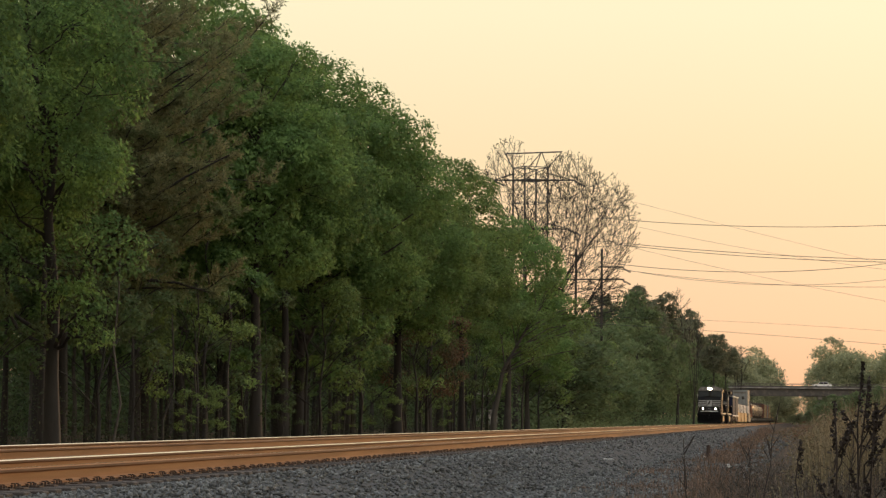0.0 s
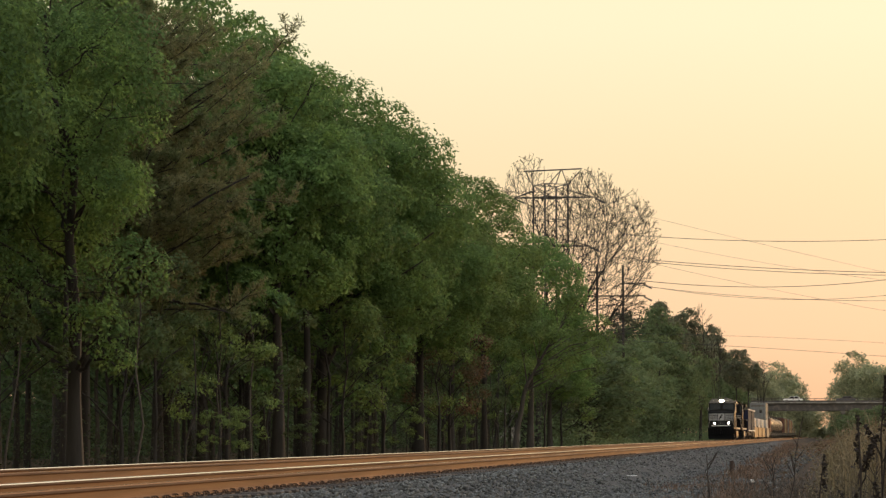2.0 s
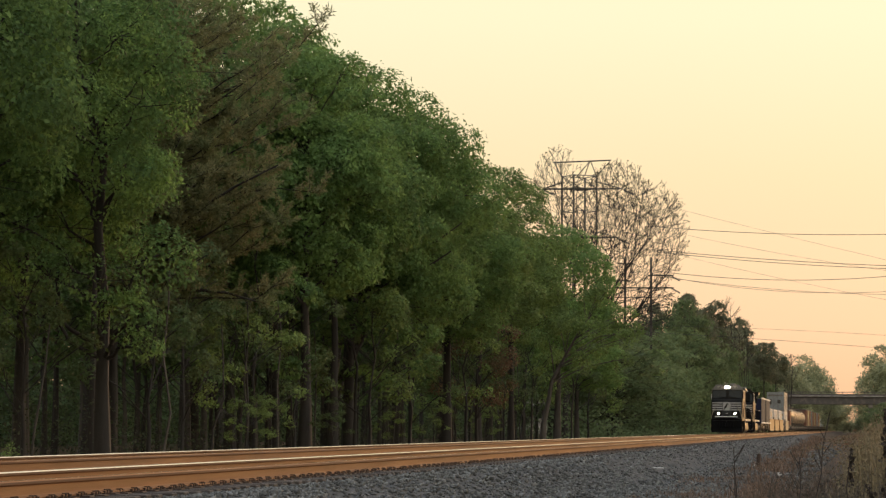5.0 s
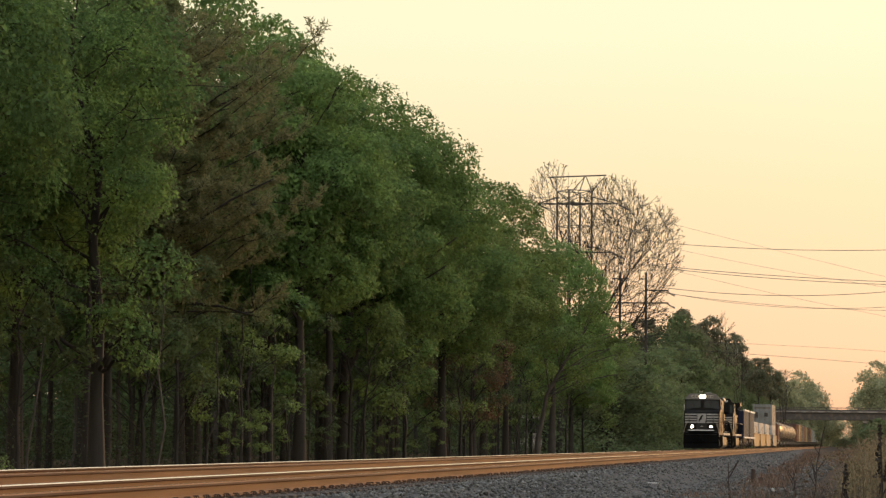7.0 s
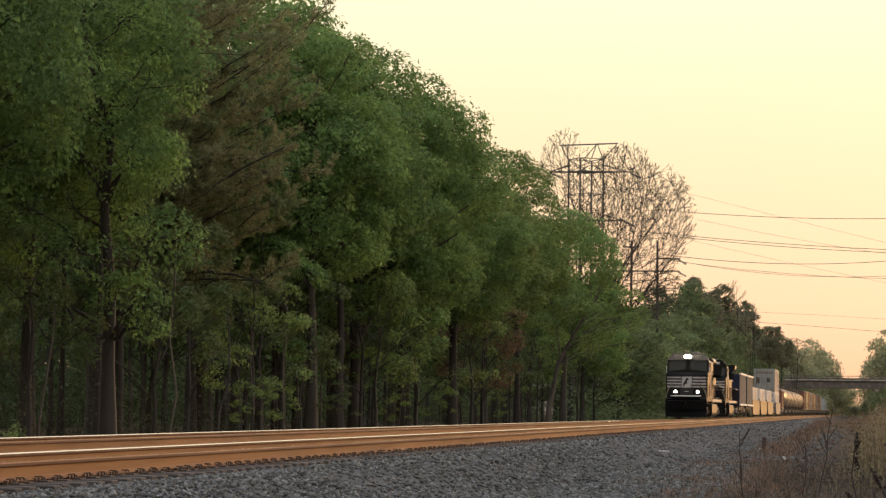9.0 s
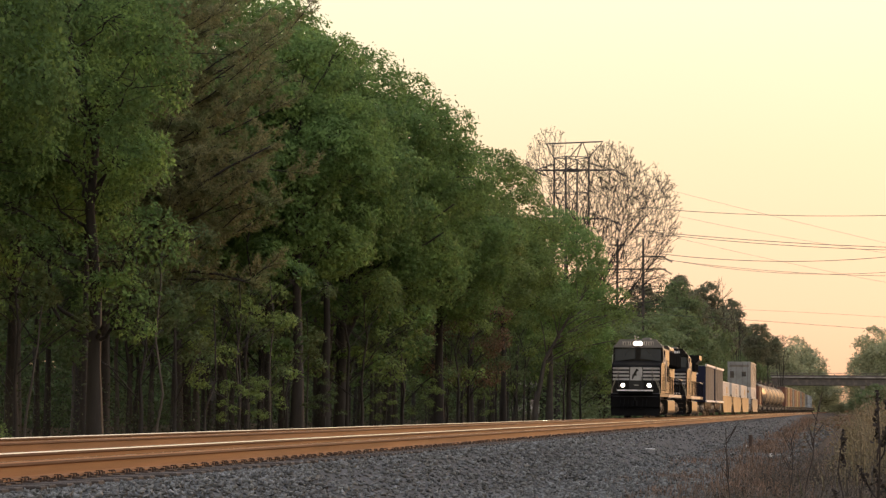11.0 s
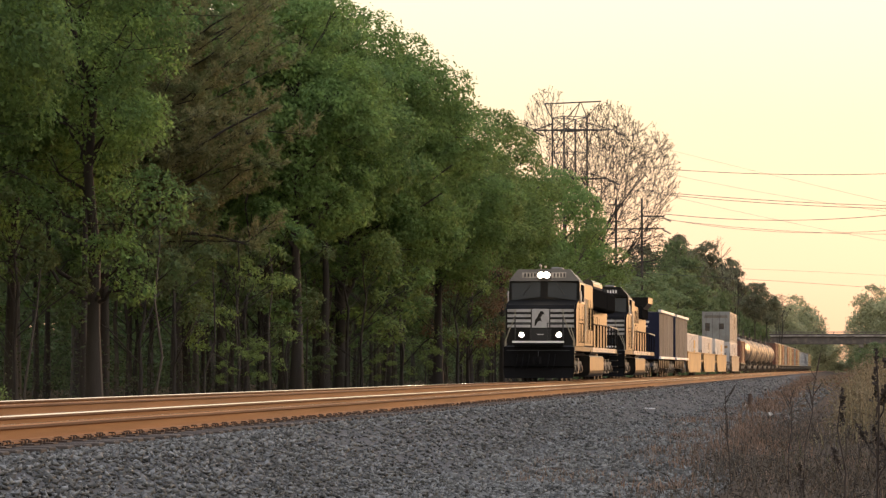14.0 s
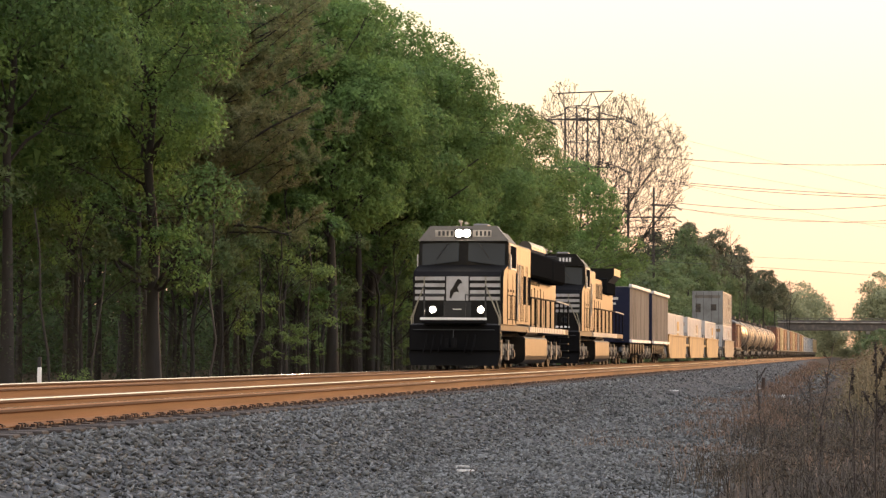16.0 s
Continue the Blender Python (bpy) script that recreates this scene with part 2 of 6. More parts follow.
def part(name, bm, mat, parent=None, label="", smooth=False):
    """Links a bmesh (or a ready mesh) as one mesh object, under a thing or a part if given."""
    if isinstance(bm, bpy.types.Mesh):
        me = bm
    else:
        me = bpy.data.meshes.new(name)
        bm.normal_update()
        bm.to_mesh(me)
        bm.free()
        finish(me, smooth)
    if mat is not None and not me.materials:
        me.materials.append(mat)
    ob = new(name, me)
    ob.parent = parent
    if label:
        tagged(ob, label=label)
    return ob


def thing(name, label, category, group="", kind="", m=None):
    ob = new(name)
    ob.empty_display_size = 0.2
    tagged(ob, label, category, group, kind)
    if m is not None:
        ob.matrix_world = m
    return ob


def box(bm, x0, x1, y0, y1, z0, z1, bevel=0.0):
    r = bmesh.ops.create_cube(bm, size=1.0)
    vs = r["verts"]
    bmesh.ops.scale(bm, vec=(x1 - x0, y1 - y0, z1 - z0), verts=vs)
    bmesh.ops.translate(bm, vec=((x0 + x1) / 2, (y0 + y1) / 2, (z0 + z1) / 2), verts=vs)
    if bevel > 0:
        es = list({e for v in vs for e in v.link_edges})
        bmesh.ops.bevel(bm, geom=es, offset=bevel, segments=1, affect="EDGES", profile=0.5)
    return bm


def boxes(*rows):
    bm = bmesh.new()
    for r in rows:
        box(bm, *r)
    return bm


def rod(bm, a, b, r, seg=6, r2=None, caps=True):
    a, b = Vector(a), Vector(b)
    d = b - a
    if d.length < 1e-6:
        return bm
    m = Matrix.Translation((a + b) / 2) @ d.to_track_quat("Z", "Y").to_matrix().to_4x4()
    bmesh.ops.create_cone(bm, cap_ends=caps, segments=seg, radius1=r, radius2=r if r2 is None else r2, depth=d.length, matrix=m)
    return bm


def rods(*rows):
    bm = bmesh.new()
    for r in rows:
        rod(bm, *r)
    return bm


def repeat(name, bm, mat, parent, places, label=""):
    """One part for every place in the list, all on the same mesh."""
    first = part(name, bm, mat, parent, label)
    first.location = places[0]
    for q in places[1:]:
        o = new(name, first.data)
        o.parent, o.location = parent, q
        if label:
            tagged(o, label=label)


def prism(bm, outline, axis, a, b):
    """Extrudes a closed outline of 2D points along an axis ('x', 'y' or 'z') from a to b."""
    def place(p, s):
        return {"x": (s, p[0], p[1]), "y": (p[0], s, p[1]), "z": (p[0], p[1], s)}[axis]
    va = [bm.verts.new(place(p, a)) for p in outline]
    vb = [bm.verts.new(place(p, b)) for p in outline]
    n = len(outline)
    faces = [bm.faces.new(va), bm.faces.new(vb[::-1])]
    for i in range(n):
        faces.append(bm.faces.new((va[i], vb[i], vb[(i + 1) % n], va[(i + 1) % n])))
    bmesh.ops.recalc_face_normals(bm, faces=faces)
    return bm


def np_mesh(name, verts, faces, mat):
    """A mesh from numpy arrays: verts (n, 3), faces (m, k)."""
    me = bpy.data.meshes.new(name)
    faces = np.asarray(faces, dtype=np.int32)
    m, k = faces.shape
    me.vertices.add(len(verts))
    me.vertices.foreach_set("co", np.asarray(verts, dtype=np.float32).ravel())
    me.loops.add(m * k)
    me.loops.foreach_set("vertex_index", faces.ravel())
    me.polygons.add(m)
    me.polygons.foreach_set("loop_start", np.arange(m, dtype=np.int32) * k)
    me.update(calc_edges=True)
    me.validate()
    if mat is not None:
        me.materials.append(mat)
    return me


def leaves(rng, centres, length, width, flat=0.5):
    """Rhombic leaves, slightly folded along the middle, at the centres: verts and quads."""
    n = len(centres)
    axis = rng.normal(size=(n, 3))
    axis[:, 2] *= 0.6
    axis /= np.linalg.norm(axis, axis=1, keepdims=True)
    up = rng.normal(size=(n, 3)) + np.array([0, 0, flat])
    side = np.cross(axis, up)
    side /= np.linalg.norm(side, axis=1, keepdims=True) + 1e-9
    nor = np.cross(side, axis)
    ln = (length * rng.uniform(0.6, 1.3, n))[:, None]
    wd = (width * rng.uniform(0.6, 1.3, n))[:, None]
    if length >= 0.34:
        v = np.stack([centres - axis * ln * 0.55 - side * wd * 0.35, centres - axis * ln * 0.35 + side * wd * 0.75, centres + axis * ln * 0.75], axis=1)
        return v.reshape(-1, 3), np.arange(n * 3).reshape(-1, 3)
    v = np.empty((n, 4, 3))
    v[:, 0] = centres - axis * ln * 0.5
    v[:, 1] = centres + side * wd * 0.5 + nor * wd * 0.18
    v[:, 2] = centres + axis * ln * 0.5
    v[:, 3] = centres - side * wd * 0.5 + nor * wd * 0.18
    return v.reshape(-1, 3), np.arange(n * 4).reshape(-1, 4)


def tubes(segs, sides=5):
    """Tapered tubes for segments (p0, p1, r0, r1): verts and quads."""
    segs = list(segs)
    p0 = np.array([s[0] for s in segs], dtype=float)
    p1 = np.array([s[1] for s in segs], dtype=float)
    r0 = np.array([s[2] for s in segs])[:, None, None]
    r1 = np.array([s[3] for s in segs])[:, None, None]
    d = p1 - p0
    d /= np.linalg.norm(d, axis=1, keepdims=True) + 1e-9
    ref = np.where(np.abs(d[:, 2:3]) > 0.9, [[1.0, 0, 0]], [[0, 0, 1.0]])
    u = np.cross(d, ref)
    u /= np.linalg.norm(u, axis=1, keepdims=True) + 1e-9
    w = np.cross(d, u)
    a = np.linspace(0, 2 * math.pi, sides, endpoint=False)
    ring = u[:, None, :] * np.cos(a)[None, :, None] + w[:, None, :] * np.sin(a)[None, :, None]
    v = np.concatenate([p0[:, None] + ring * r0, p1[:, None] + ring * r1], axis=1)
    n = len(segs)
    i = np.arange(sides)
    f = np.stack([i, (i + 1) % sides, (i + 1) % sides + sides, i + sides], axis=1)
    f = (f[None] + (np.arange(n) * sides * 2)[:, None, None]).reshape(-1, 4)
    return v.reshape(-1, 3), f


def bent(rng, a, b, r0, r1, parts=4, sag=0.0, wobble=0.08):
    """A branch from a to b in a few bent segments."""
    a, b = np.asarray(a, float), np.asarray(b, float)
    ln = np.linalg.norm(b - a)
    pts = []
    for i in range(parts + 1):
        f = i / parts
        p = a + (b - a) * f
        if 0 < i < parts:
            p = p + rng.normal(size=3) * wobble * ln * 0.5
        p[2] += sag * math.sin(f * math.pi) * ln
        pts.append(p)
    rr = np.linspace(r0, r1, parts + 1)
    return [(pts[i], pts[i + 1], rr[i], rr[i + 1]) for i in range(parts)]


# ---- ground ----
XS = np.array([-4000, -400, -60, -30, -19.0, -17.2, -15.8, -15.4, -7.2, -6.9, -5.5, -4.5, -2.2, 0.0, 2.0, 6.0, 20, 100, 4000.0])
ZS = np.array([-1.2, -1.2, -1.1, -0.95, -1.0, -0.9, -0.26, -0.25, -0.255, -0.30, -0.84, -0.9, -0.92, -0.80, -0.55, -0.3, -0.1, 0.0, 0.0])
TRACK_FAR, TRACK_NEAR = -13.2, -8.93


def ground_z(x, y=None):
    """Height of the ground across the line, with its gentle unevenness off the track bed."""
    z = np.interp(x, XS, ZS)
    if y is not None:
        rough = np.clip((np.abs(np.asarray(x) + 11.3) - 4.7) / 1.2, 0, 1) * (np.abs(np.asarray(x)) < 60)
        z = z + rough * (0.03 * np.sin(np.asarray(x) * 2.1 + y * 0.7) * np.sin(y * 0.9 - x) + 0.025 * np.sin(y * 0.31 + x * 0.6))
    return z


def make_ground():
    xs = np.unique(np.concatenate([XS, np.arange(-20, 8, 0.35), np.arange(-60, -20, 4), np.arange(8, 60, 4)]))
    ys = np.unique(np.concatenate([np.arange(-60, 14, 4), np.arange(14, 60, 0.5), np.arange(60, 200, 2.5), np.arange(200, 900, 25), np.array([1200, 2000, 4500])]))
    X, Y = np.meshgrid(xs, ys, indexing="ij")
    Z = ground_z(X, Y)
    nx, ny = X.shape
    idx = np.arange(nx * ny).reshape(nx, ny)
    f = np.stack([idx[:-1, :-1], idx[1:, :-1], idx[1:, 1:], idx[:-1, 1:]], axis=-1).reshape(-1, 4)
    me = np_mesh("ground", np.stack([X, Y, Z], axis=-1).reshape(-1, 3), f, None)
    m = bpy.data.materials.new("ballast_and_dry_verge")
    m.use_nodes = True
    nt = m.node_tree
    N, L = nt.nodes.new, nt.links.new
    bsdf = nt.nodes["Principled BSDF"]
    bsdf.inputs["Roughness"].default_value = 0.95
    bsdf.inputs["Specular IOR Level"].default_value = 0.03
    tc, sep = N("ShaderNodeTexCoord"), N("ShaderNodeSeparateXYZ")
    L(tc.outputs["Object"], sep.inputs[0])

    def noise_node(scale, detail=8):
        n = N("ShaderNodeTexNoise")
        n.inputs["Scale"].default_value, n.inputs["Detail"].default_value = scale, detail
        L(tc.outputs["Object"], n.inputs["Vector"])
        return n.outputs["Fac"]

    def mixed(fac, a, b):
        x = N("ShaderNodeMix")
        x.data_type = "RGBA"
        for key, val in (("Factor", fac), ("A", a), ("B", b)):
            if isinstance(val, (tuple, float)):
                x.inputs[key].default_value = val
            else:
                L(val, x.inputs[key])
        return x.outputs["Result"]

    def ranged(val, a, b, lo=0.0, hi=1.0):
        r = N("ShaderNodeMapRange")
        for key, v in (("From Min", a), ("From Max", b), ("To Min", lo), ("To Max", hi)):
            r.inputs[key].default_value = v
        L(val, r.inputs["Value"])
        return r.outputs[0]

    def added(a, b, scale):
        x = N("ShaderNodeMath")
        x.operation = "MULTIPLY_ADD"
        L(b, x.inputs[0])
        x.inputs[1].default_value = scale
        L(a, x.inputs[2])
        return x.outputs[0]

    vor = N("ShaderNodeTexVoronoi")
    vor.inputs["Scale"].default_value = 22.0
    L(tc.outputs["Object"], vor.inputs["Vector"])
    stone = mixed(ranged(vor.outputs["Color"], 0.0, 1.0), (0.0415, 0.0435, 0.046, 1), (0.107, 0.110, 0.114, 1))
    stone = mixed(ranged(noise_node(0.6), 0.45, 0.75), stone, (0.069, 0.071, 0.070, 1))
    soil = mixed(ranged(noise_node(14.0), 0.3, 0.7), (0.030, 0.025, 0.022, 1), (0.072, 0.056, 0.044, 1))
    edge = added(added(sep.outputs["X"], noise_node(0.45), 3.2), sep.outputs["Y"], 0.014)
    verge = mixed(ranged(edge, -1.0, 0.6), stone, soil)
    floor = mixed(ranged(noise_node(2.0), 0.35, 0.65), (0.045, 0.032, 0.02, 1), (0.085, 0.06, 0.035, 1))
    left = mixed(ranged(edge, -17.0, -15.6), floor, verge)
    L(left, bsdf.inputs["Base Color"])
    bump = N("ShaderNodeBump")
    bump.inputs["Strength"].default_value, bump.inputs["Distance"].default_value = 0.25, 0.02
    L(vor.outputs["Distance"], bump.inputs["Height"])
    L(bump.outputs[0], bsdf.inputs["Normal"])
    me.materials.append(m)
    ob = new("ground", me)
    tagged(ob, "grey ballast shoulder, gravel track and dry brown verge", "ground", kind="structure")


make_ground()


def make_gravel():
    """Loose crushed stones on the shoulder and the gravel strip."""
    rng = np.random.default_rng(7)
    pts = []
    for y0, y1, dens, big in ((12, 34, 320, 0.92), (34, 66, 100, 1.1), (66, 140, 20, 1.3), (140, 280, 4.5, 2.0)):
        n = int((y1 - y0) * 6.0 * dens)
        x = rng.uniform(-7.75, -1.5, n)
        y = y0 + (y1 - y0) * rng.uniform(size=n) ** (1.0 if y1 < 100 else 1.5)
        keep = rng.uniform(size=n) < np.clip(1.15 - 0.55 * np.clip((x + 4.2) / 2.4, 0, 1), 0, 1)
        x, y = x[keep], y[keep]
        r = rng.uniform(0.45, 1.0, len(x)) ** 1.6 * 0.041 * big
        r = np.where(x < -7.3, r * 0.7, r)
        pts.append(np.stack([x, y, ground_z(x, y) + r * 0.4, r], axis=1))
    p = np.concatenate(pts)
    n = len(p)
    base = np.array([[1, 0, 0], [-0.5, 0.87, 0], [-0.5, -0.87, 0], [0, 0, 1], [0, 0, -1.0]])
    v = base[None] * rng.uniform(0.55, 1.5, (n, 5, 1)) + rng.normal(size=(n, 5, 3)) * 0.32
    v = v * np.array([1.35, 1.0, 0.75])
    turn = rng.normal(size=(n, 3, 3))
    e0 = turn[:, 0] / np.linalg.norm(turn[:, 0], axis=1, keepdims=True)
    e1 = np.cross(e0, turn[:, 1])
    e1 /= np.linalg.norm(e1, axis=1, keepdims=True)
    e2 = np.cross(e0, e1)
    v = v[..., :1] * e0[:, None] + v[..., 1:2] * e1[:, None] + v[..., 2:] * e2[:, None]
    v = v * np.array([1.15, 1.15, 0.8]) * p[:, None, 3:4] + p[:, None, :3]
    tri = np.array([[0, 1, 3], [1, 2, 3], [2, 0, 3], [1, 0, 4], [2, 1, 4], [0, 2, 4]])
    f = (tri[None] + (np.arange(n) * 5)[:, None, None]).reshape(-1, 3)
    ob = new("gravel", np_mesh("gravel", v.reshape(-1, 3), f, M_STONE))
    tagged(ob, "loose grey crushed-stone ballast on the shoulder", "gravel", kind="stuff")


make_gravel()

# ---- railway ----
RAIL = [(-0.075, -0.186), (0.075, -0.186), (0.075, -0.174), (0.02, -0.158), (0.009, -0.145), (0.009, -0.055), (0.037, -0.040), (0.037, -0.014), (0.027, -0.0012),
        (-0.027, -0.0012), (-0.037, -0.014), (-0.037, -0.040), (-0.009, -0.055), (-0.009, -0.145), (-0.02, -0.158), (-0.075, -0.174)]
TIE_ME, PLATE_ME, SPIKE_ME = None, None, None


def make_track(x, label, near):
    root = thing("railway_track", label, "railway track", kind="structure", m=pose(x, 0, 0))
    for sx in (-0.7525, 0.7525):
        bm = bmesh.new()
        prism(bm, [(px + sx, pz) for px, pz in RAIL], "y", -60, 760)
        rail = part("rail", bm, M_STEEL_RUST, root)
        bm = bmesh.new()
        g = -1 if sx > 0 else 1
        prism(bm, [(sx + g * 0.0385, -0.013), (sx + g * 0.0275, 0.0), (sx - g * 0.018, 0.0), (sx - g * 0.018, -0.006)], "y", -60, 760)
        part("running_surface", bm, M_STEEL_SHINE, rail, "polished running surface of the rail head")
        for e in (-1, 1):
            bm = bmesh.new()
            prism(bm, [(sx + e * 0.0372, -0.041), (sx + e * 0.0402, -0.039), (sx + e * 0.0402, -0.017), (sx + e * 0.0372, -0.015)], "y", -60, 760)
            part("head_side", bm, M_HEAD_SIDE, rail, "dark brown worn side of the rail head, darkened for the shadow under it")
    rng = random.Random(3)
    tie = boxes((-1.3, 1.3, -0.11, 0.11, -0.40, -0.205, 0.012))
    plate = bmesh.new()
    for sx in (-0.7525, 0.7525):
        box(plate, sx - 0.20, sx + 0.20, -0.085, 0.085, -0.204, -0.190)
        for dx in (-0.10, 0.10):
            for dy in (-0.06, 0.05):
                box(plate, sx + dx - 0.009, sx + dx + 0.009, dy - 0.009, dy + 0.009, -0.192, -0.158)
                box(plate, sx + dx * 0.8 - 0.020, sx + dx * 0.8 + 0.020, dy - 0.013, dy + 0.013, -0.160, -0.148)
        for dy in (-0.14, 0.14):
            box(plate, sx + 0.06, sx + 0.10, dy - 0.012, dy + 0.012, -0.215, -0.165)
    mesh_tie, mesh_plate = None, None
    y, i = (14.0, 0)
    far = bmesh.new()
    while y < 330:
        dy = rng.uniform(-0.03, 0.03)
        if near and i < 180:
            if mesh_tie is None:
                a = part("sleeper", tie, M_TIE, root)
                b = part("tie_plate", plate, M_SPIKE, a, "dark rusty tie plates with spikes")
                mesh_tie, mesh_plate = a.data, b.data
            else:
                a = new("sleeper", mesh_tie)
                a.parent = root
                b = new("tie_plate", mesh_plate)
                b.parent = a
            a.location = (rng.uniform(-0.03, 0.03), y + dy, rng.uniform(-0.008, 0.004))
            a.rotation_euler = (0, 0, rng.uniform(-0.012, 0.012))
        else:
            box(far, -1.3, 1.3, y + dy - 0.11, y + dy + 0.11, -0.40, -0.21)
        y += 0.53
        i += 1
    if not near:
        tie.free()
        plate.free()
    part("sleepers", far, M_TIE, root, "dark timber sleepers").data.name = "sleepers"


make_track(TRACK_NEAR, "near railway track with rusty orange rails on timber sleepers", True)
make_track(TRACK_FAR, "far railway track carrying the freight train", False)

# ---- trees ----


def facing_leaves(rng, centres, normals, length, width):
    """Slightly folded rhombic leaves (triangles where they are coarse) whose faces look along the normals, tips hanging: verts and faces."""
    n = len(centres)
    nor = normals + rng.normal(size=(n, 3)) * 0.45
    nor /= np.linalg.norm(nor, axis=1, keepdims=True) + 1e-9
    axis = np.cross(nor, rng.normal(size=(n, 3)))
    axis /= np.linalg.norm(axis, axis=1, keepdims=True) + 1e-9
    axis[:, 2] -= 0.25
    side = np.cross(nor, axis)
    side /= np.linalg.norm(side, axis=1, keepdims=True) + 1e-9
    ln = (length * rng.uniform(0.55, 1.35, n))[:, None]
    wd = (width * rng.uniform(0.6, 1.3, n))[:, None]
    if length >= 0.34:
        v = np.stack([centres - axis * ln * 0.55 - side * wd * 0.35, centres - axis * ln * 0.35 + side * wd * 0.75, centres + axis * ln * 0.75], axis=1)
        return v.reshape(-1, 3), np.arange(n * 3).reshape(-1, 3)
    v = np.empty((n, 4, 3))
    v[:, 0] = centres - axis * ln * 0.5
    v[:, 1] = centres + side * wd * 0.5 - nor * wd * 0.18
    v[:, 2] = centres + axis * ln * 0.5
    v[:, 3] = centres - side * wd * 0.5 - nor * wd * 0.18
    return v.reshape(-1, 3), np.arange(n * 4).reshape(-1, 4)


def crown_lobes(rng, n, centre, radii, small=0.27, large=0.46):
    """Rounded boughs of foliage that make up a crown: centres, sizes and the way each one faces."""
    k = np.arange(n) + rng.uniform(-0.3, 0.3, n)
    pol = np.arccos(np.clip(1 - 1.78 * (k + 0.4) / n, -1, 1))
    az = k * 2.4 + rng.uniform(-0.4, 0.4, n)
    d = np.stack([np.sin(pol) * np.cos(az), np.sin(pol) * np.sin(az), np.cos(pol)], axis=1)
    size = min(radii[0], radii[2]) * rng.uniform(small, large, n)
    r = np.where(rng.uniform(size=n) < 0.22, rng.uniform(0.3, 0.6, n), rng.uniform(0.80, 1.06, n))
    cs = np.asarray(centre) + d * r[:, None] * (np.asarray(radii) - 0.75 * size[:, None])
    face = d * np.array([1.0, 1.0, 0.8]) + np.array([0, 0, 0.55])
    return cs, size, face / np.linalg.norm(face, axis=1, keepdims=True)


def lobe_leaves(rng, cs, size, face, total, length, width):
    """Leaves in sprays over the outer and upper side of every lobe, with dark hollows between the lobes."""
    pts, nors = [], []
    share = size ** 2 / np.sum(size ** 2)
    for c, r, fc, q in zip(cs, size, face, share):
        m = max(5, int(total * q / 13))
        d = rng.normal(size=(m * 3, 3))
        d /= np.linalg.norm(d, axis=1, keepdims=True)
        keep = d @ fc + rng.normal(size=len(d)) * 0.35 > -0.12
        d = d[keep][:m]
        bump = 1 + 0.22 * np.sin(d[:, 0] * 4.1 + c[1]) * np.cos(d[:, 2] * 3.7 + c[0]) + rng.uniform(-0.22, 0.10, len(d))
        spray = d * (r * bump)[:, None] * np.array([1.12, 1.12, 0.80])
        k = rng.integers(6, 21, len(d))
        q3, n3 = np.repeat(spray, k, axis=0), np.repeat(d, k, axis=0)
        sp = 0.16 + 0.11 * r if length < 0.34 else 0.62 * r
        off = rng.normal(size=q3.shape) * np.array([sp, sp, sp * 0.6])
        off -= n3 * np.sum(off * n3, axis=1, keepdims=True) * 0.5
        off[:, 2] -= 0.20 * np.hypot(off[:, 0], off[:, 1])
        pts.append(c + q3 + off)
        nors.append((n3 * 0.8 + np.array([0, 0, 0.55])) * (1.0 if length < 0.34 else 0.35))
    return facing_leaves(rng, np.concatenate(pts), np.concatenate(nors), length, width)


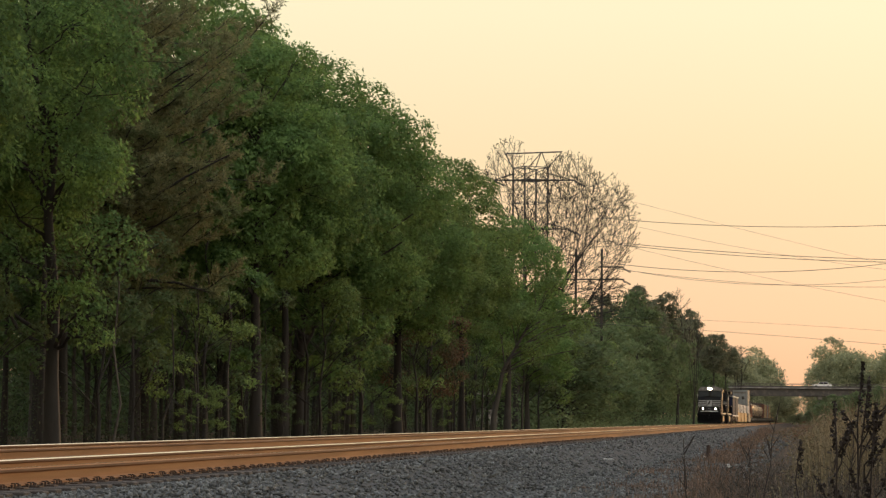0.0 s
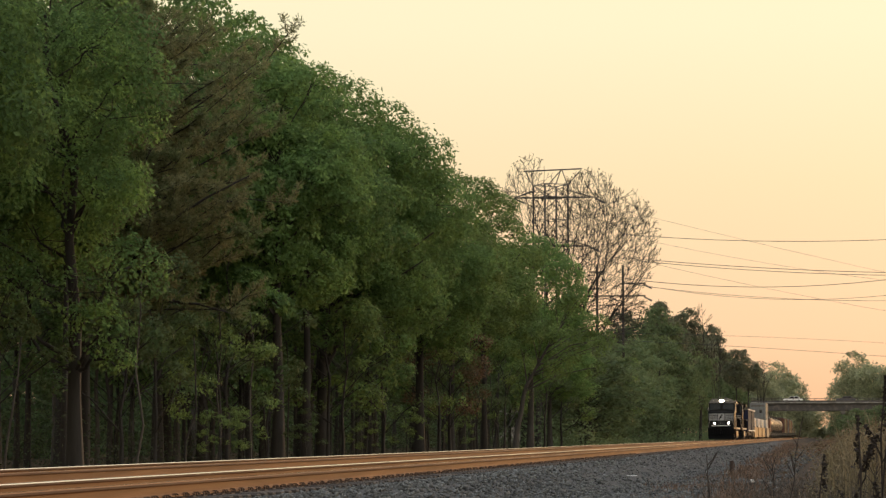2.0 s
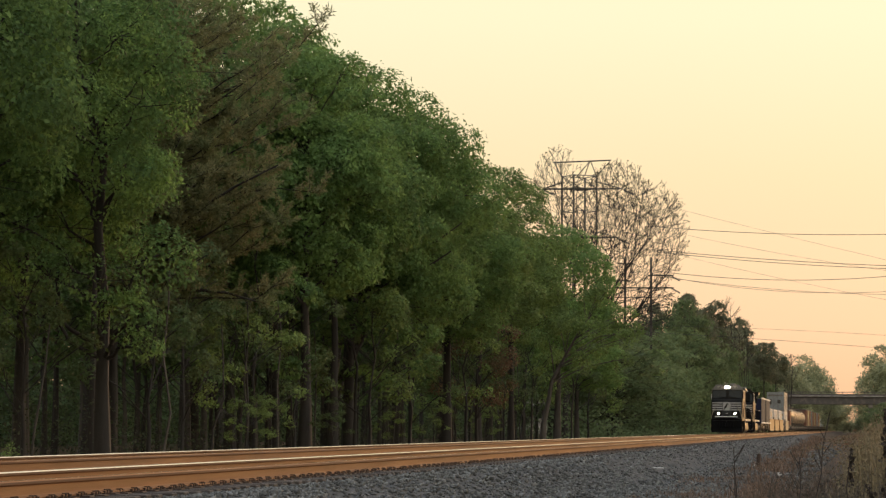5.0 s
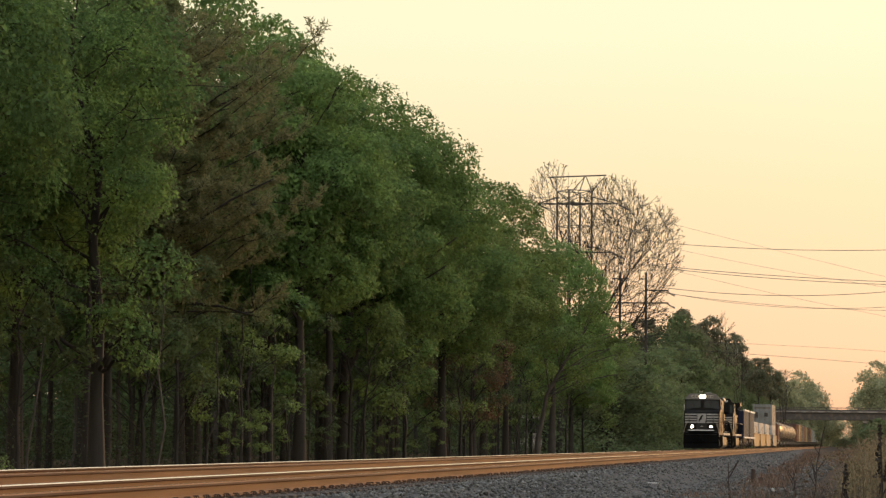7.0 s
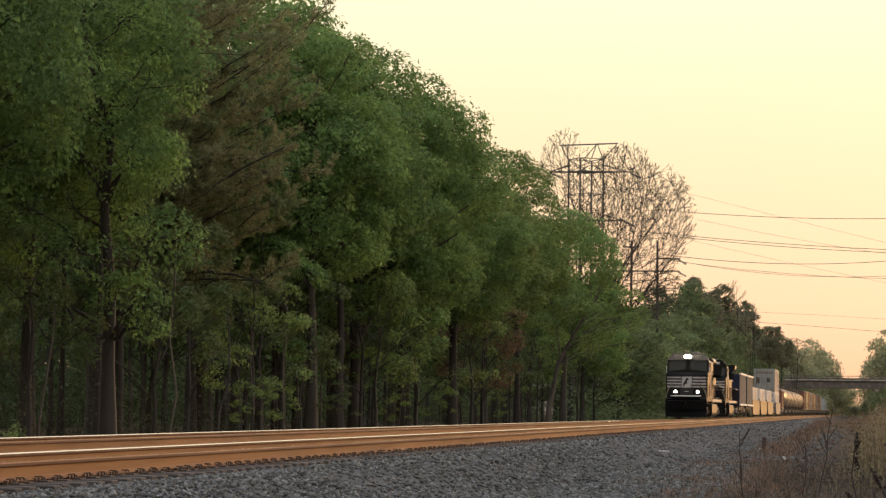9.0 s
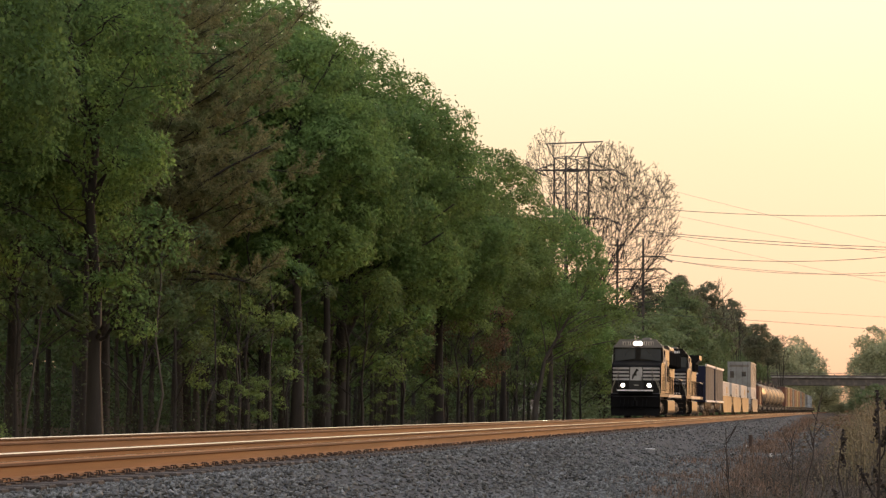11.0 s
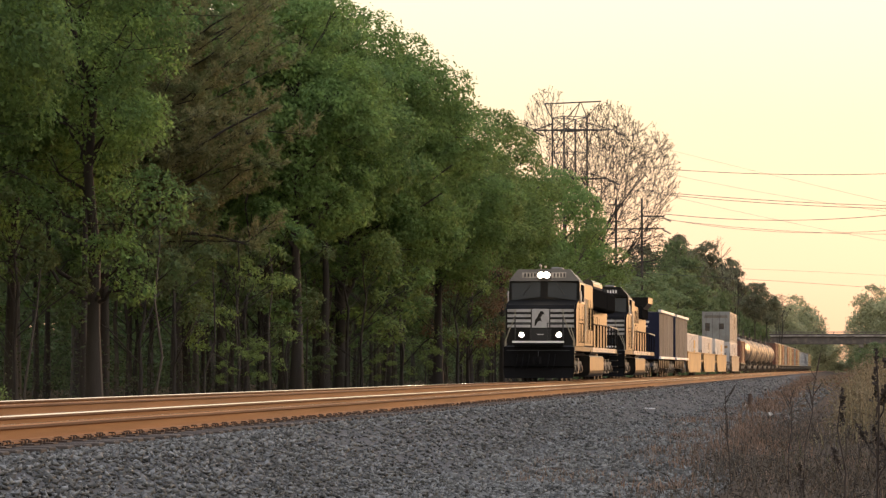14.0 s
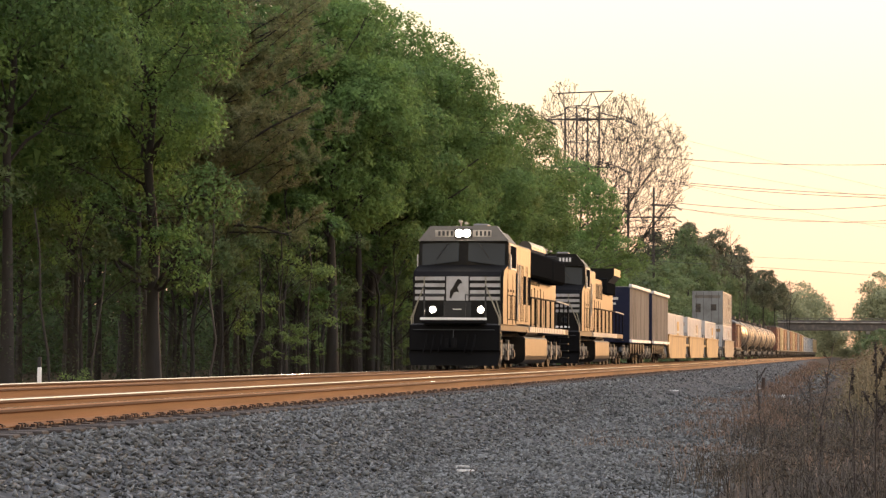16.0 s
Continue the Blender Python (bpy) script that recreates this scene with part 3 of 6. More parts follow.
def broadleaf_meshes(seed, height, spread, base, trunk_r, n_clump, per, leaf, mat, bark, lean=0.0, fork=(), extra=(), limbs=(), loose=False):
    """Trunk mesh and crown mesh of a broad-leaved tree standing at the origin. extra: further lobes (x, y, z, size); limbs: great limbs showing at the front of the crown."""
    rng = np.random.default_rng(seed)
    fine = leaf < 0.34 and n_clump > 60
    cz, rz = (height + base) / 2, (height - base) / 2
    if leaf >= 0.34 and loose:
        cs, size, face = crown_lobes(rng, int(n_clump / 1.6), (lean, 0, cz), (spread, spread, rz), 0.20, 0.30)
        cs = cs + rng.normal(size=cs.shape) * spread * 0.06
    elif loose:
        cs, size, face = crown_lobes(rng, max(12, int(n_clump / 2.2)), (lean, 0, cz), (spread, spread, rz), 0.14, 0.30)
        cs = cs + rng.normal(size=cs.shape) * spread * 0.16
    else:
        cs, size, face = crown_lobes(rng, max(9, n_clump // 5), (lean, 0, cz), (spread, spread, rz))
    if extra:
        e = np.array(extra, dtype=float)
        out = e[:, :3] - np.array([lean, 0, cz])
        out[:, 2] = 0.5 * np.hypot(out[:, 0], out[:, 1])
        cs, size = np.concatenate([cs, e[:, :3]]), np.concatenate([size, e[:, 3]])
        face = np.concatenate([face, out / (np.linalg.norm(out, axis=1, keepdims=True) + 1e-9)])
    segs = []
    pts = [np.array([0, 0, -0.3])]
    for i in range(1, 7):
        f = i / 6
        pts.append(np.array([lean * 0.8 * f ** 2, 0, 0]) + np.array([*rng.normal(size=2) * 0.22 * f, height * 0.82 * f]))
    rr = [trunk_r * (1.25 if i == 0 else 1 - 0.82 * i / 6) for i in range(7)]
    for i in range(6):
        segs.append((pts[i], pts[i + 1], rr[i], rr[i + 1]))
    for i in range(len(fork) - 1):
        segs.append((np.array(fork[i][:3]), np.array(fork[i + 1][:3]), fork[i][3], fork[i + 1][3]))
    for row in limbs:
        p, rr = np.array(row, dtype=float), np.linspace(0.13, 0.035, len(row))
        for i in range(len(row) - 1):
            segs += bent(rng, p[i], p[i + 1], rr[i], rr[i + 1], parts=3, wobble=0.03)
    for c, s in zip(cs, size):
        f = np.clip((c[2] - 0.45 * np.hypot(c[0] - lean, c[1]) - 0.9) / (height * 0.82), 0.22, 0.93)
        k = int(f * 6)
        a = pts[k] + (pts[min(k + 1, 6)] - pts[k]) * (f * 6 - k)
        r = trunk_r * (1 - 0.82 * f) * 0.40
        limb = bent(rng, a, c, r, 0.022, parts=4 if fine else 2, sag=0.05)
        segs += limb
        for _ in range(6 if fine else 1):
            m = limb[-1][0] + (c - limb[-1][0]) * rng.uniform(-0.6, 1.0)
            segs += bent(rng, m, c + rng.normal(size=3) * s * np.array([0.55, 0.55, 0.4]), max(0.02, r * 0.3), 0.009, parts=2)
    v, f = tubes(segs, 6 if fine else 4)
    trunk = np_mesh("trunk", v, f, bark)
    v, f = lobe_leaves(rng, cs, size, face, n_clump * per, leaf, leaf * 0.6)
    return trunk, np_mesh("crown", v, f, mat)


def needles(rng, base, way, length, width):
    """Narrow pointed needle bundles from the base points along the given ways: verts and quads."""
    n = len(base)
    way = way / (np.linalg.norm(way, axis=1, keepdims=True) + 1e-9)
    side = np.cross(way, rng.normal(size=(n, 3)))
    side /= np.linalg.norm(side, axis=1, keepdims=True) + 1e-9
    ln = (length * rng.uniform(0.7, 1.3, n))[:, None]
    v = np.stack([base, base + way * ln * 0.55 + side * width * 0.5, base + way * ln, base + way * ln * 0.55 - side * width * 0.5], axis=1)
    return v.reshape(-1, 3), np.arange(n * 4).reshape(-1, 4)


def pine_meshes(seed, height, base, reach, trunk_r, whorls, mat, per=48, main=()):
    """A pine: straight bole, long boughs sweeping out and up, and feathery plumes of needles along them. main: given great boughs."""
    rng = np.random.default_rng(seed)
    segs, pts, ways = [], [], []
    n = 8
    bole = [np.array([*(rng.normal(size=2) * 0.12 * i / n), -0.3 + (height + 0.3) * i / n]) for i in range(n + 1)]
    for i in range(n):
        segs.append((bole[i], bole[i + 1], trunk_r * (1 - 0.88 * i / n), trunk_r * (1 - 0.88 * (i + 1) / n)))
    boughs = []
    for row in main:
        p = [np.array(q[:3], float) for q in row]
        rr = np.linspace(0.15, 0.03, len(p))
        boughs.append([(p[i], p[i + 1], rr[i], rr[i + 1]) for i in range(len(p) - 1)])
    for w in range(whorls):
        f = (w + rng.uniform(0, 0.8)) / whorls
        z = base + (height - base) * f
        ln = reach * (0.30 + 0.70 * math.sin(math.pi * min(0.98, 0.28 + 0.72 * f)))
        for b in range(rng.integers(4, 7)):
            az = rng.normal() * 0.75 - 0.55
            l2 = ln * rng.uniform(0.5, 1.1) * (0.6 if f > 0.72 else 1.0)
            e = np.array([math.cos(az) * l2, math.sin(az) * l2, z + l2 * rng.uniform(-0.02, 0.55)])
            boughs.append(bent(rng, (0, 0, z), e, 0.020 * l2 / 3 + 0.018, 0.010, parts=5, sag=-0.05))
    for bough in boughs:
        segs += bough
        k = len(bough)
        for i, (p0, p1, _, r1) in enumerate(bough):
            if i == 0 and bough[0][2] > 0.1:
                continue
            d = (p1 - p0) / (np.linalg.norm(p1 - p0) + 1e-9)
            for _ in range(6):
                a = p0 + (p1 - p0) * rng.uniform()
                way = d * 0.8 + rng.normal(size=3) * np.array([0.7, 0.7, 0.40]) + np.array([0, 0, 0.18])
                way /= np.linalg.norm(way)
                tip = a + way * rng.uniform(0.5, 1.15)
                segs.append((a, tip, 0.013, 0.005))
                t = rng.uniform(0.25, 1.08, per)
                base_pts = a + (tip - a) * t[:, None] + rng.normal(size=(per, 3)) * 0.04
                pts.append(base_pts)
                ways.append(way * 0.65 + rng.normal(size=(per, 3)) * 0.75)
    v, f = needles(rng, np.concatenate(pts), np.concatenate(ways), 0.26, 0.046)
    crown = np_mesh("crown", v, f, mat)
    v, f = tubes(segs, 5)
    return np_mesh("trunk", v, f, M_BARK), crown


def plant(name, meshes, x, y, turn, scale, label, category="tree", group="", crown_label=""):
    z = float(ground_z(x))
    root = thing(name, label, category, group, m=pose(x, y, z, 0, 0, turn) @ Matrix.Diagonal((scale[0], scale[0], scale[1], 1)))
    part("trunk", meshes[0], None, root)
    part("crown", meshes[1], None, root, crown_label)
    return root


def bare_tree_meshes(seed, height, lobes, limbs, twig=1.0):
    """A tree before leafing out: straight limbs radiating from a low fork, forking outward, their twigs turning up inside the rounded outline of the lobes (x, z, rx, rz)."""
    rng = np.random.default_rng(seed)
    fork = np.array([0.2, 0, height * 0.24])

    def inside(p, k=1.0):
        return any(((p[0] - x) / (rx * k)) ** 2 + (p[1] / (rx * k)) ** 2 + ((p[2] - z) / (rz * k)) ** 2 < 1 for x, z, rx, rz in lobes)

    segs = [(np.array([0, 0, -0.3]), np.array([0.1, 0, height * 0.15]), 0.012 * height, 0.010 * height), (np.array([0.1, 0, height * 0.15]), fork, 0.010 * height, 0.008 * height)]
    tips = []
    step = 0.55 * twig

    def grow(p, d, r, level, aim=None):
        was_in = inside(p, 1.02)
        due = rng.uniform(0.8, 1.6) * twig * (2.2 if level == 0 and not was_in else 1)
        while True:
            if aim is not None and not was_in:
                d = d + 0.25 * (aim - p) / (np.linalg.norm(aim - p) + 1e-9)
            d = d + rng.normal(size=3) * 0.045 + np.array([0, 0, (0.004, 0.004, 0.015, 0.06)[level]])
            d /= np.linalg.norm(d)
            q = p + d * step
            was_in = was_in or inside(q)
            if (was_in and not inside(q)) or r < 0.010 * twig or q[2] > height * 1.05:
                tips.append((p, d))
                return
            r1 = r * (0.955, 0.94, 0.90, 0.80)[level]
            segs.append((p, q, r, r1))
            p, r = q, r1
            due -= step
            if due <= 0 and level < 3 and was_in:
                due = rng.uniform(0.55, 1.25) * twig * (1.0, 1.35, 1.7)[level]
                side = np.cross(d, rng.normal(size=3))
                side /= np.linalg.norm(side) + 1e-9
                ang = rng.uniform(0.55, 1.05)
                grow(p, d * math.cos(ang) + side * math.sin(ang), max(r * rng.uniform(0.42, 0.66), 0.024 * twig), level + 1)

    for x, z, rx, rz in lobes:
        for k in range(limbs):
            a = 6.283 * (k + rng.uniform(0.2, 0.8)) / limbs + x
            w = np.array([math.cos(a), rng.uniform(-0.6, 0.6), math.sin(a)])
            goal = np.array([x, 0, z]) + w * np.array([rx, rx, rz]) * rng.uniform(0.3, 0.85)
            start = fork - np.array([0, 0, rng.uniform(0, 0.10) * height])
            d = goal - start
            d /= np.linalg.norm(d)
            d[2] -= 0.10
            grow(start, d / np.linalg.norm(d), rng.uniform(0.034, 0.042) * rx, 0, goal)
    fine, buds = [], []
    for p, d in tips:
        for _ in range(1 + (rng.uniform() < 0.5)):
            w = d * 0.9 + rng.normal(size=3) * 0.35 + np.array([0, 0, 0.55])
            w /= np.linalg.norm(w)
            c = p + w * rng.uniform(0.25, 0.6) * twig
            fine.append((p, c, 0.019 * twig, 0.016 * twig))
            buds += [c]
    thick = [q for q in segs if q[2] > 0.045 * twig]
    thin = [q for q in segs if q[2] <= 0.045 * twig] + fine
    v1, f1 = tubes(thick, 6)
    v2, f2 = tubes(thin, 3)
    c = np.array(buds)
    c = c + rng.normal(size=(len(c), 3)) * 0.06
    vb, fb = leaves(rng, c, 0.20, 0.10)
    return np_mesh("trunk", v1, f1, M_TWIG), np_mesh("twigs", v2, f2, M_TWIG), np_mesh("buds", vb, fb, M_BUD)


def make_forest():
    rng = np.random.default_rng(21)
    B = broadleaf_meshes
    # trees along the edge of the wood, each with its own shape
    t1 = B(1, 21, 4.6, 5.6, 0.30, 150, 330, 0.19, M_LEAF, M_BARK, lean=-1.6,
           extra=((-3.6, -1.0, 5.6, 1.1), (1.3, -1.6, 5.4, 1.0), (0.4, -2.0, 6.6, 1.2), (2.0, -0.6, 7.6, 1.4), (-2.2, -1.8, 7.2, 1.4), (-5.0, 0.0, 6.6, 1.3), (1.6, -1.0, 4.4, 0.7)))
    t1b = B(2, 19, 4.2, 6.5, 0.27, 100, 280, 0.21, M_LEAF, M_BARK)
    t4 = B(3, 21.2, 5.4, 5.6, 0.40, 200, 280, 0.23, M_LEAF_DARK, M_BARK, lean=4.4,
           fork=((0, 0, 1.2, 0.26), (0.8, 0, 4.4, 0.22), (1.9, -0.2, 6.4, 0.20), (3.0, 0, 8.4, 0.17), (5.6, -0.4, 11.5, 0.10), (7.2, -0.6, 14.0, 0.05)),
           limbs=(((1.6, -1.5, 9.2), (2.3, -3.6, 12.2), (3.2, -5.2, 15.2)), ((1.6, -1.5, 9.2), (3.2, -4.0, 11.8), (4.6, -5.4, 14.4)), ((1.9, -1.5, 8.6), (3.8, -4.2, 10.4), (5.6, -5.4, 12.2)),
                  ((2.4, -1.5, 8.4), (5.4, -4.0, 11.0), (8.6, -5.0, 13.0)), ((2.4, -1.5, 8.0), (5.0, -4.4, 9.8), (8.0, -5.0, 11.4)), ((3.2, -4.0, 11.8), (3.4, -5.0, 13.6), (4.0, -5.8, 16.2))))
    t4b = B(4, 22.5, 4.8, 6.4, 0.36, 160, 215, 0.26, M_LEAF_DARK, M_BARK)
    t4c = B(14, 22.5, 5.0, 7.0, 0.34, 64, 170, 0.335, M_LEAF_DARK, M_BARK)
    t5 = B(5, 23.0, 4.4, 6.0, 0.26, 100, 240, 0.24, M_LEAF_YELLOW, M_BARK)
    t6 = B(6, 19.4, 4.8, 4.5, 0.34, 120, 220, 0.27, M_LEAF_DARK, M_BARK_PALE)
    low = B(7, 9.5, 3.2, 2.6, 0.11, 30, 84, 0.20, M_LEAF_YELLOW, M_BARK, loose=True)
    low2 = B(8, 8.5, 2.7, 2.2, 0.10, 24, 84, 0.20, M_LEAF_SHADE, M_BARK, loose=True)
    edge = "trees along the railway edge of the wood"
    plant("broadleaf_tree", t1, -28.0, 97, 0, (1.0, 1.02), "tall broad-leaved tree with bright spring-green crown", group=edge)
    plant("broadleaf_tree", t1b, -31.2, 88, 80, (1.05, 1.15), "tall broad-leaved tree with bright spring-green crown", group=edge)
    plant("broadleaf_tree", t1b, -33.5, 104, 160, (1.0, 1.2), "tall broad-leaved tree with bright spring-green crown", group=edge)
    pine = pine_meshes(11, 22.3, 7.0, 9.4, 0.34, 23, M_NEEDLE, per=66, main=(
        ((0, 0, 8.8), (1.2, -1.0, 10.0), (2.6, -2.2, 11.1), (4.4, -3.0, 12.0), (6.0, -3.6, 13.0)),
        ((0, 0, 7.0), (1.4, -1.2, 8.3), (2.8, -2.3, 9.3), (4.6, -3.2, 10.9), (6.6, -3.8, 12.0), (8.6, -4.2, 12.9)),
        ((0, 0, 6.6), (1.8, -0.8, 7.4), (3.8, -1.4, 7.6), (5.8, -1.8, 7.4), (7.2, -2.0, 7.0))))
    plant("pine_tree", pine, -34.0, 119, 0, (1.0, 1.0), "pine with sparse brownish needles and long drooping boughs", group=edge)
    plant("broadleaf_tree", t4b, -32.4, 146, 310, (1.05, 1.08), "large oak with dense dark-green crown", group=edge)
    plant("broadleaf_tree", t1b, -31.0, 140, 20, (0.85, 1.02), "tall broad-leaved tree with bright spring-green crown", group=edge)
    plant("broadleaf_tree", t4b, -28.3, 135, 40, (0.92, 0.95), "tall dark-green oak behind the pine", group=edge)
    plant("broadleaf_tree", t4b, -28.7, 149, 200, (1.0, 0.985), "large oak with dense dark-green crown", group=edge)
    plant("broadleaf_tree", t4, -31.1, 155, 0, (1.0, 1.0), "large spreading oak with dense dark-green crown", group=edge)
    plant("broadleaf_tree", t4b, -26.7, 172, 120, (1.0, 0.845), "large oak with dense dark-green crown", group=edge)
    plant("broadleaf_tree", t5, -26.6, 186, 200, (1.0, 0.885), "tall tree with thin yellow-green young leaves", group=edge)
    plant("broadleaf_tree", t5, -26.0, 199, 300, (1.0, 0.86), "tall tree with thin yellow-green young leaves", group=edge)
    plant("broadleaf_tree", t6, -24.4, 215, 0, (0.95, 0.92), "round-crowned dark-green tree with pale trunk", group=edge)
    plant("broadleaf_tree", t4c, -38.6, 131, 70, (1.0, 1.12), "large oak with dense dark-green crown", group=edge)
    plant("broadleaf_tree", t1b, -33.6, 131, 250, (1.2, 1.24), "large oak with dense dark-green crown", group=edge)
    plant("broadleaf_tree", t6, -25.0, 236, 130, (0.85, 0.62), "round-crowned dark-green tree with pale trunk", group=edge)
    plant("broadleaf_tree", t1b, -28.0, 141, 130, (1.05, 1.14), "tall broad-leaved tree with bright spring-green crown", group=edge)
    for x, y, a, h in ((-34, 170, 10, 0.98), (-33.2, 190, 90, 1.0), (-33, 210, 170, 0.98), (-32, 230, 260, 0.95), (-35, 152, 300, 1.20), (-36, 142, 30, 1.24), (-31.5, 163, 45, 0.9), (-33.2, 139, 200, 1.08), (-36, 112, 120, 1.1), (-38, 100, 20, 1.08)):
        plant("broadleaf_tree", t4c, x, y, a, (1.0, h), "large oak with dense dark-green crown", group=edge)
    spots = ((-25.2, 118, 0.8), (-25.8, 131, 0.9), (-24.2, 143, 1.0), (-24.5, 158, 1.05), (-23.2, 172, 1.0), (-22.6, 186, 0.85), (-22.8, 203, 1.0),
             (-21.8, 222, 1.1), (-22.2, 240, 1.0), (-22.5, 262, 1.1), (-21.8, 285, 1.1), (-22.6, 306, 1.2))
    for i, (x, y, s) in enumerate(spots):
        plant("understory_tree", (low, low2)[i % 2], x - 2.2, y, i * 67, (s, s), "small yellow-green tree at the edge of the wood", group="small trees under the wood's edge")
    for i in range(13):
        x, y = -28.6 - rng.uniform(0, 2.2), 94 + i * 11.5 + rng.uniform(-3, 3)
        s = rng.uniform(0.75, 1.05)
        plant("understory_tree", low2, x, y, i * 83, (s, s), "thin young tree among the trunks", group="small trees under the wood's edge")
    # fuller trees of the second row, leafy from three metres up
    filler = [B(22 + i, 14.5, 4.1, 3.2, 0.14, 46, 110, 0.30, m, M_BARK, loose=True) for i, m in enumerate((M_LEAF_SHADE, M_LEAF, M_LEAF_SHADE))]
    for i in range(24):
        x, y = -34.0 - rng.uniform(0, 5.0), 86 + i * 6.6 + rng.uniform(-2, 2)
        plant("understory_tree", filler[i % 3], x, y, i * 71, (1.0, rng.uniform(0.75, 1.15)), "leafy young tree filling the gaps behind the first trunks", group="small trees under the wood's edge")
    for x, y, a, h in ((-29.8, 130, 15, 0.95), (-31.6, 141, 100, 1.0), (-27.8, 146, 260, 0.8)):
        plant("understory_tree", filler[1], x, y, a, (0.9, h), "bright leafy young tree at the edge of the wood", group="small trees under the wood's edge")
    for i in range(8):
        x, y = -25.2 - rng.uniform(0, 2.6), 112 + i * 12.5 + rng.uniform(-3, 3)
        k = rng.uniform(0.24, 0.38)
        plant("shrub", (low, low, low2)[i % 3], x, y, i * 97, (k * 1.15, k), "sparse yellow-green shrub at the foot of the trunks", "shrub", group="shrubs along the wood's edge")
    bowed = B(12, 12, 3.2, 5.2, 0.24, 40, 130, 0.20, M_LEAF_YELLOW, M_BARK_PALE, lean=4.2, loose=True)
    plant("leaning_tree", bowed, -23.3, 196, 0, (1.0, 1.0), "tree with a pale leaning trunk and yellow-green leaves", group="small trees under the wood's edge")
    rust = B(9, 9.0, 2.8, 1.2, 0.10, 50, 110, 0.16, M_LEAF_BROWN, M_BARK, loose=True)
    plant("understory_tree", rust, -25.4, 177, 10, (1.0, 1.05), "small tree with reddish-brown unfolding leaves", group="small trees under the wood's edge")
    # the wood behind: slender trunks with high crowns
    deep = [B(30 + i, h, 2.6, b, 0.19, 26, 76, 0.40, m, k) for i, (h, b, m, k) in enumerate(
        ((18, 7, M_LEAF_SHADE, M_BARK), (20, 9, M_LEAF_DARK, M_BARK), (16, 5.5, M_LEAF_SHADE, M_BARK_PALE), (19, 8, M_LEAF, M_BARK_PALE)))]
    n = 0
    for row, x0 in enumerate((-33.5, -39, -47)):
        y = 74 + row * 3
        while y < 330 + row * 25:
            x = x0 + rng.uniform(-1.6, 1.6)
            s = rng.uniform(0.85, 1.15)
            plant("forest_tree", deep[rng.integers(0, 4)], x, y, rng.uniform(0, 360), (s, s * rng.uniform(0.8, 1.05)), "slender forest tree with high green crown", group="trees inside the wood")
            y += rng.uniform(6.5, 11) * (1 + 0.25 * row)
            n += 1
    # saplings and brush on the forest floor, one mass
    k = 40000
    y = 70 + 260 * rng.uniform(size=k) ** 1.2
    x = -29.5 - 20 * rng.uniform(size=k) ** 1.4
    hill = 0.6 + 4.6 * np.abs(np.sin(y * 0.23 + x * 0.4) * np.sin(y * 0.071 + 1.3)) + 2.2 * rng.uniform(size=k)
    z = ground_z(x) + hill * rng.uniform(size=k) ** 1.1
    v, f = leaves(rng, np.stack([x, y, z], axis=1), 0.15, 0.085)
    tagged(new("undergrowth", np_mesh("undergrowth", v, f, M_UNDER)), "green and brown undergrowth on the forest floor, darkened in colour for the wood's shade", "undergrowth", kind="stuff")
    k = 105000
    y = 120 + 330 * rng.uniform(size=k) ** 1.3
    x = rng.uniform(-72, -54, k)
    z = 17 * rng.uniform(size=k) ** 1.35 - 1
    v, f = leaves(rng, np.stack([x, y, z], axis=1), 0.66, 0.44)
    tagged(new("far_woods", np_mesh("far_woods", v, f, M_LEAF_SHADE)), "deep wood closing off behind the first trees", "woods", kind="stuff")
    # unseen woods added behind the camera: close the place, darken the train's front
    k = 16000
    x = rng.uniform(-130, 10, k)
    y = rng.uniform(-90, -70, k)
    z = 25 * rng.uniform(size=k) - 1
    v, f = leaves(rng, np.stack([x, y, z], axis=1), 1.8, 1.1)
    tagged(new("woods_behind", np_mesh("woods_behind", v, f, M_LEAF_SHADE)), "unseen wood added behind the viewpoint to darken reflections in the train's front", "woods", kind="stuff")
    # straight pale saplings between the trunks
    for i in range(18):
        yy = 84 + i * 8.4 + rng.uniform(-2, 2)
        xx = -26.0 - rng.uniform(0, 3.5)
        hh = rng.uniform(5, 9)
        segs = bent(rng, (0, 0, -0.2), (rng.uniform(-0.7, 0.7), rng.uniform(-0.5, 0.5), hh), 0.055, 0.025, parts=4, wobble=0.03)
        v, f = tubes(segs, 6)
        root = part("sapling", np_mesh("sapling", v, f, M_BARK_PALE if i % 3 else M_BARK), None)
        root.matrix_world = pose(xx, yy, float(ground_z(xx)))
        tagged(root, "thin pale sapling trunk at the wood's edge", "sapling", "saplings at the wood's edge")


make_forest()


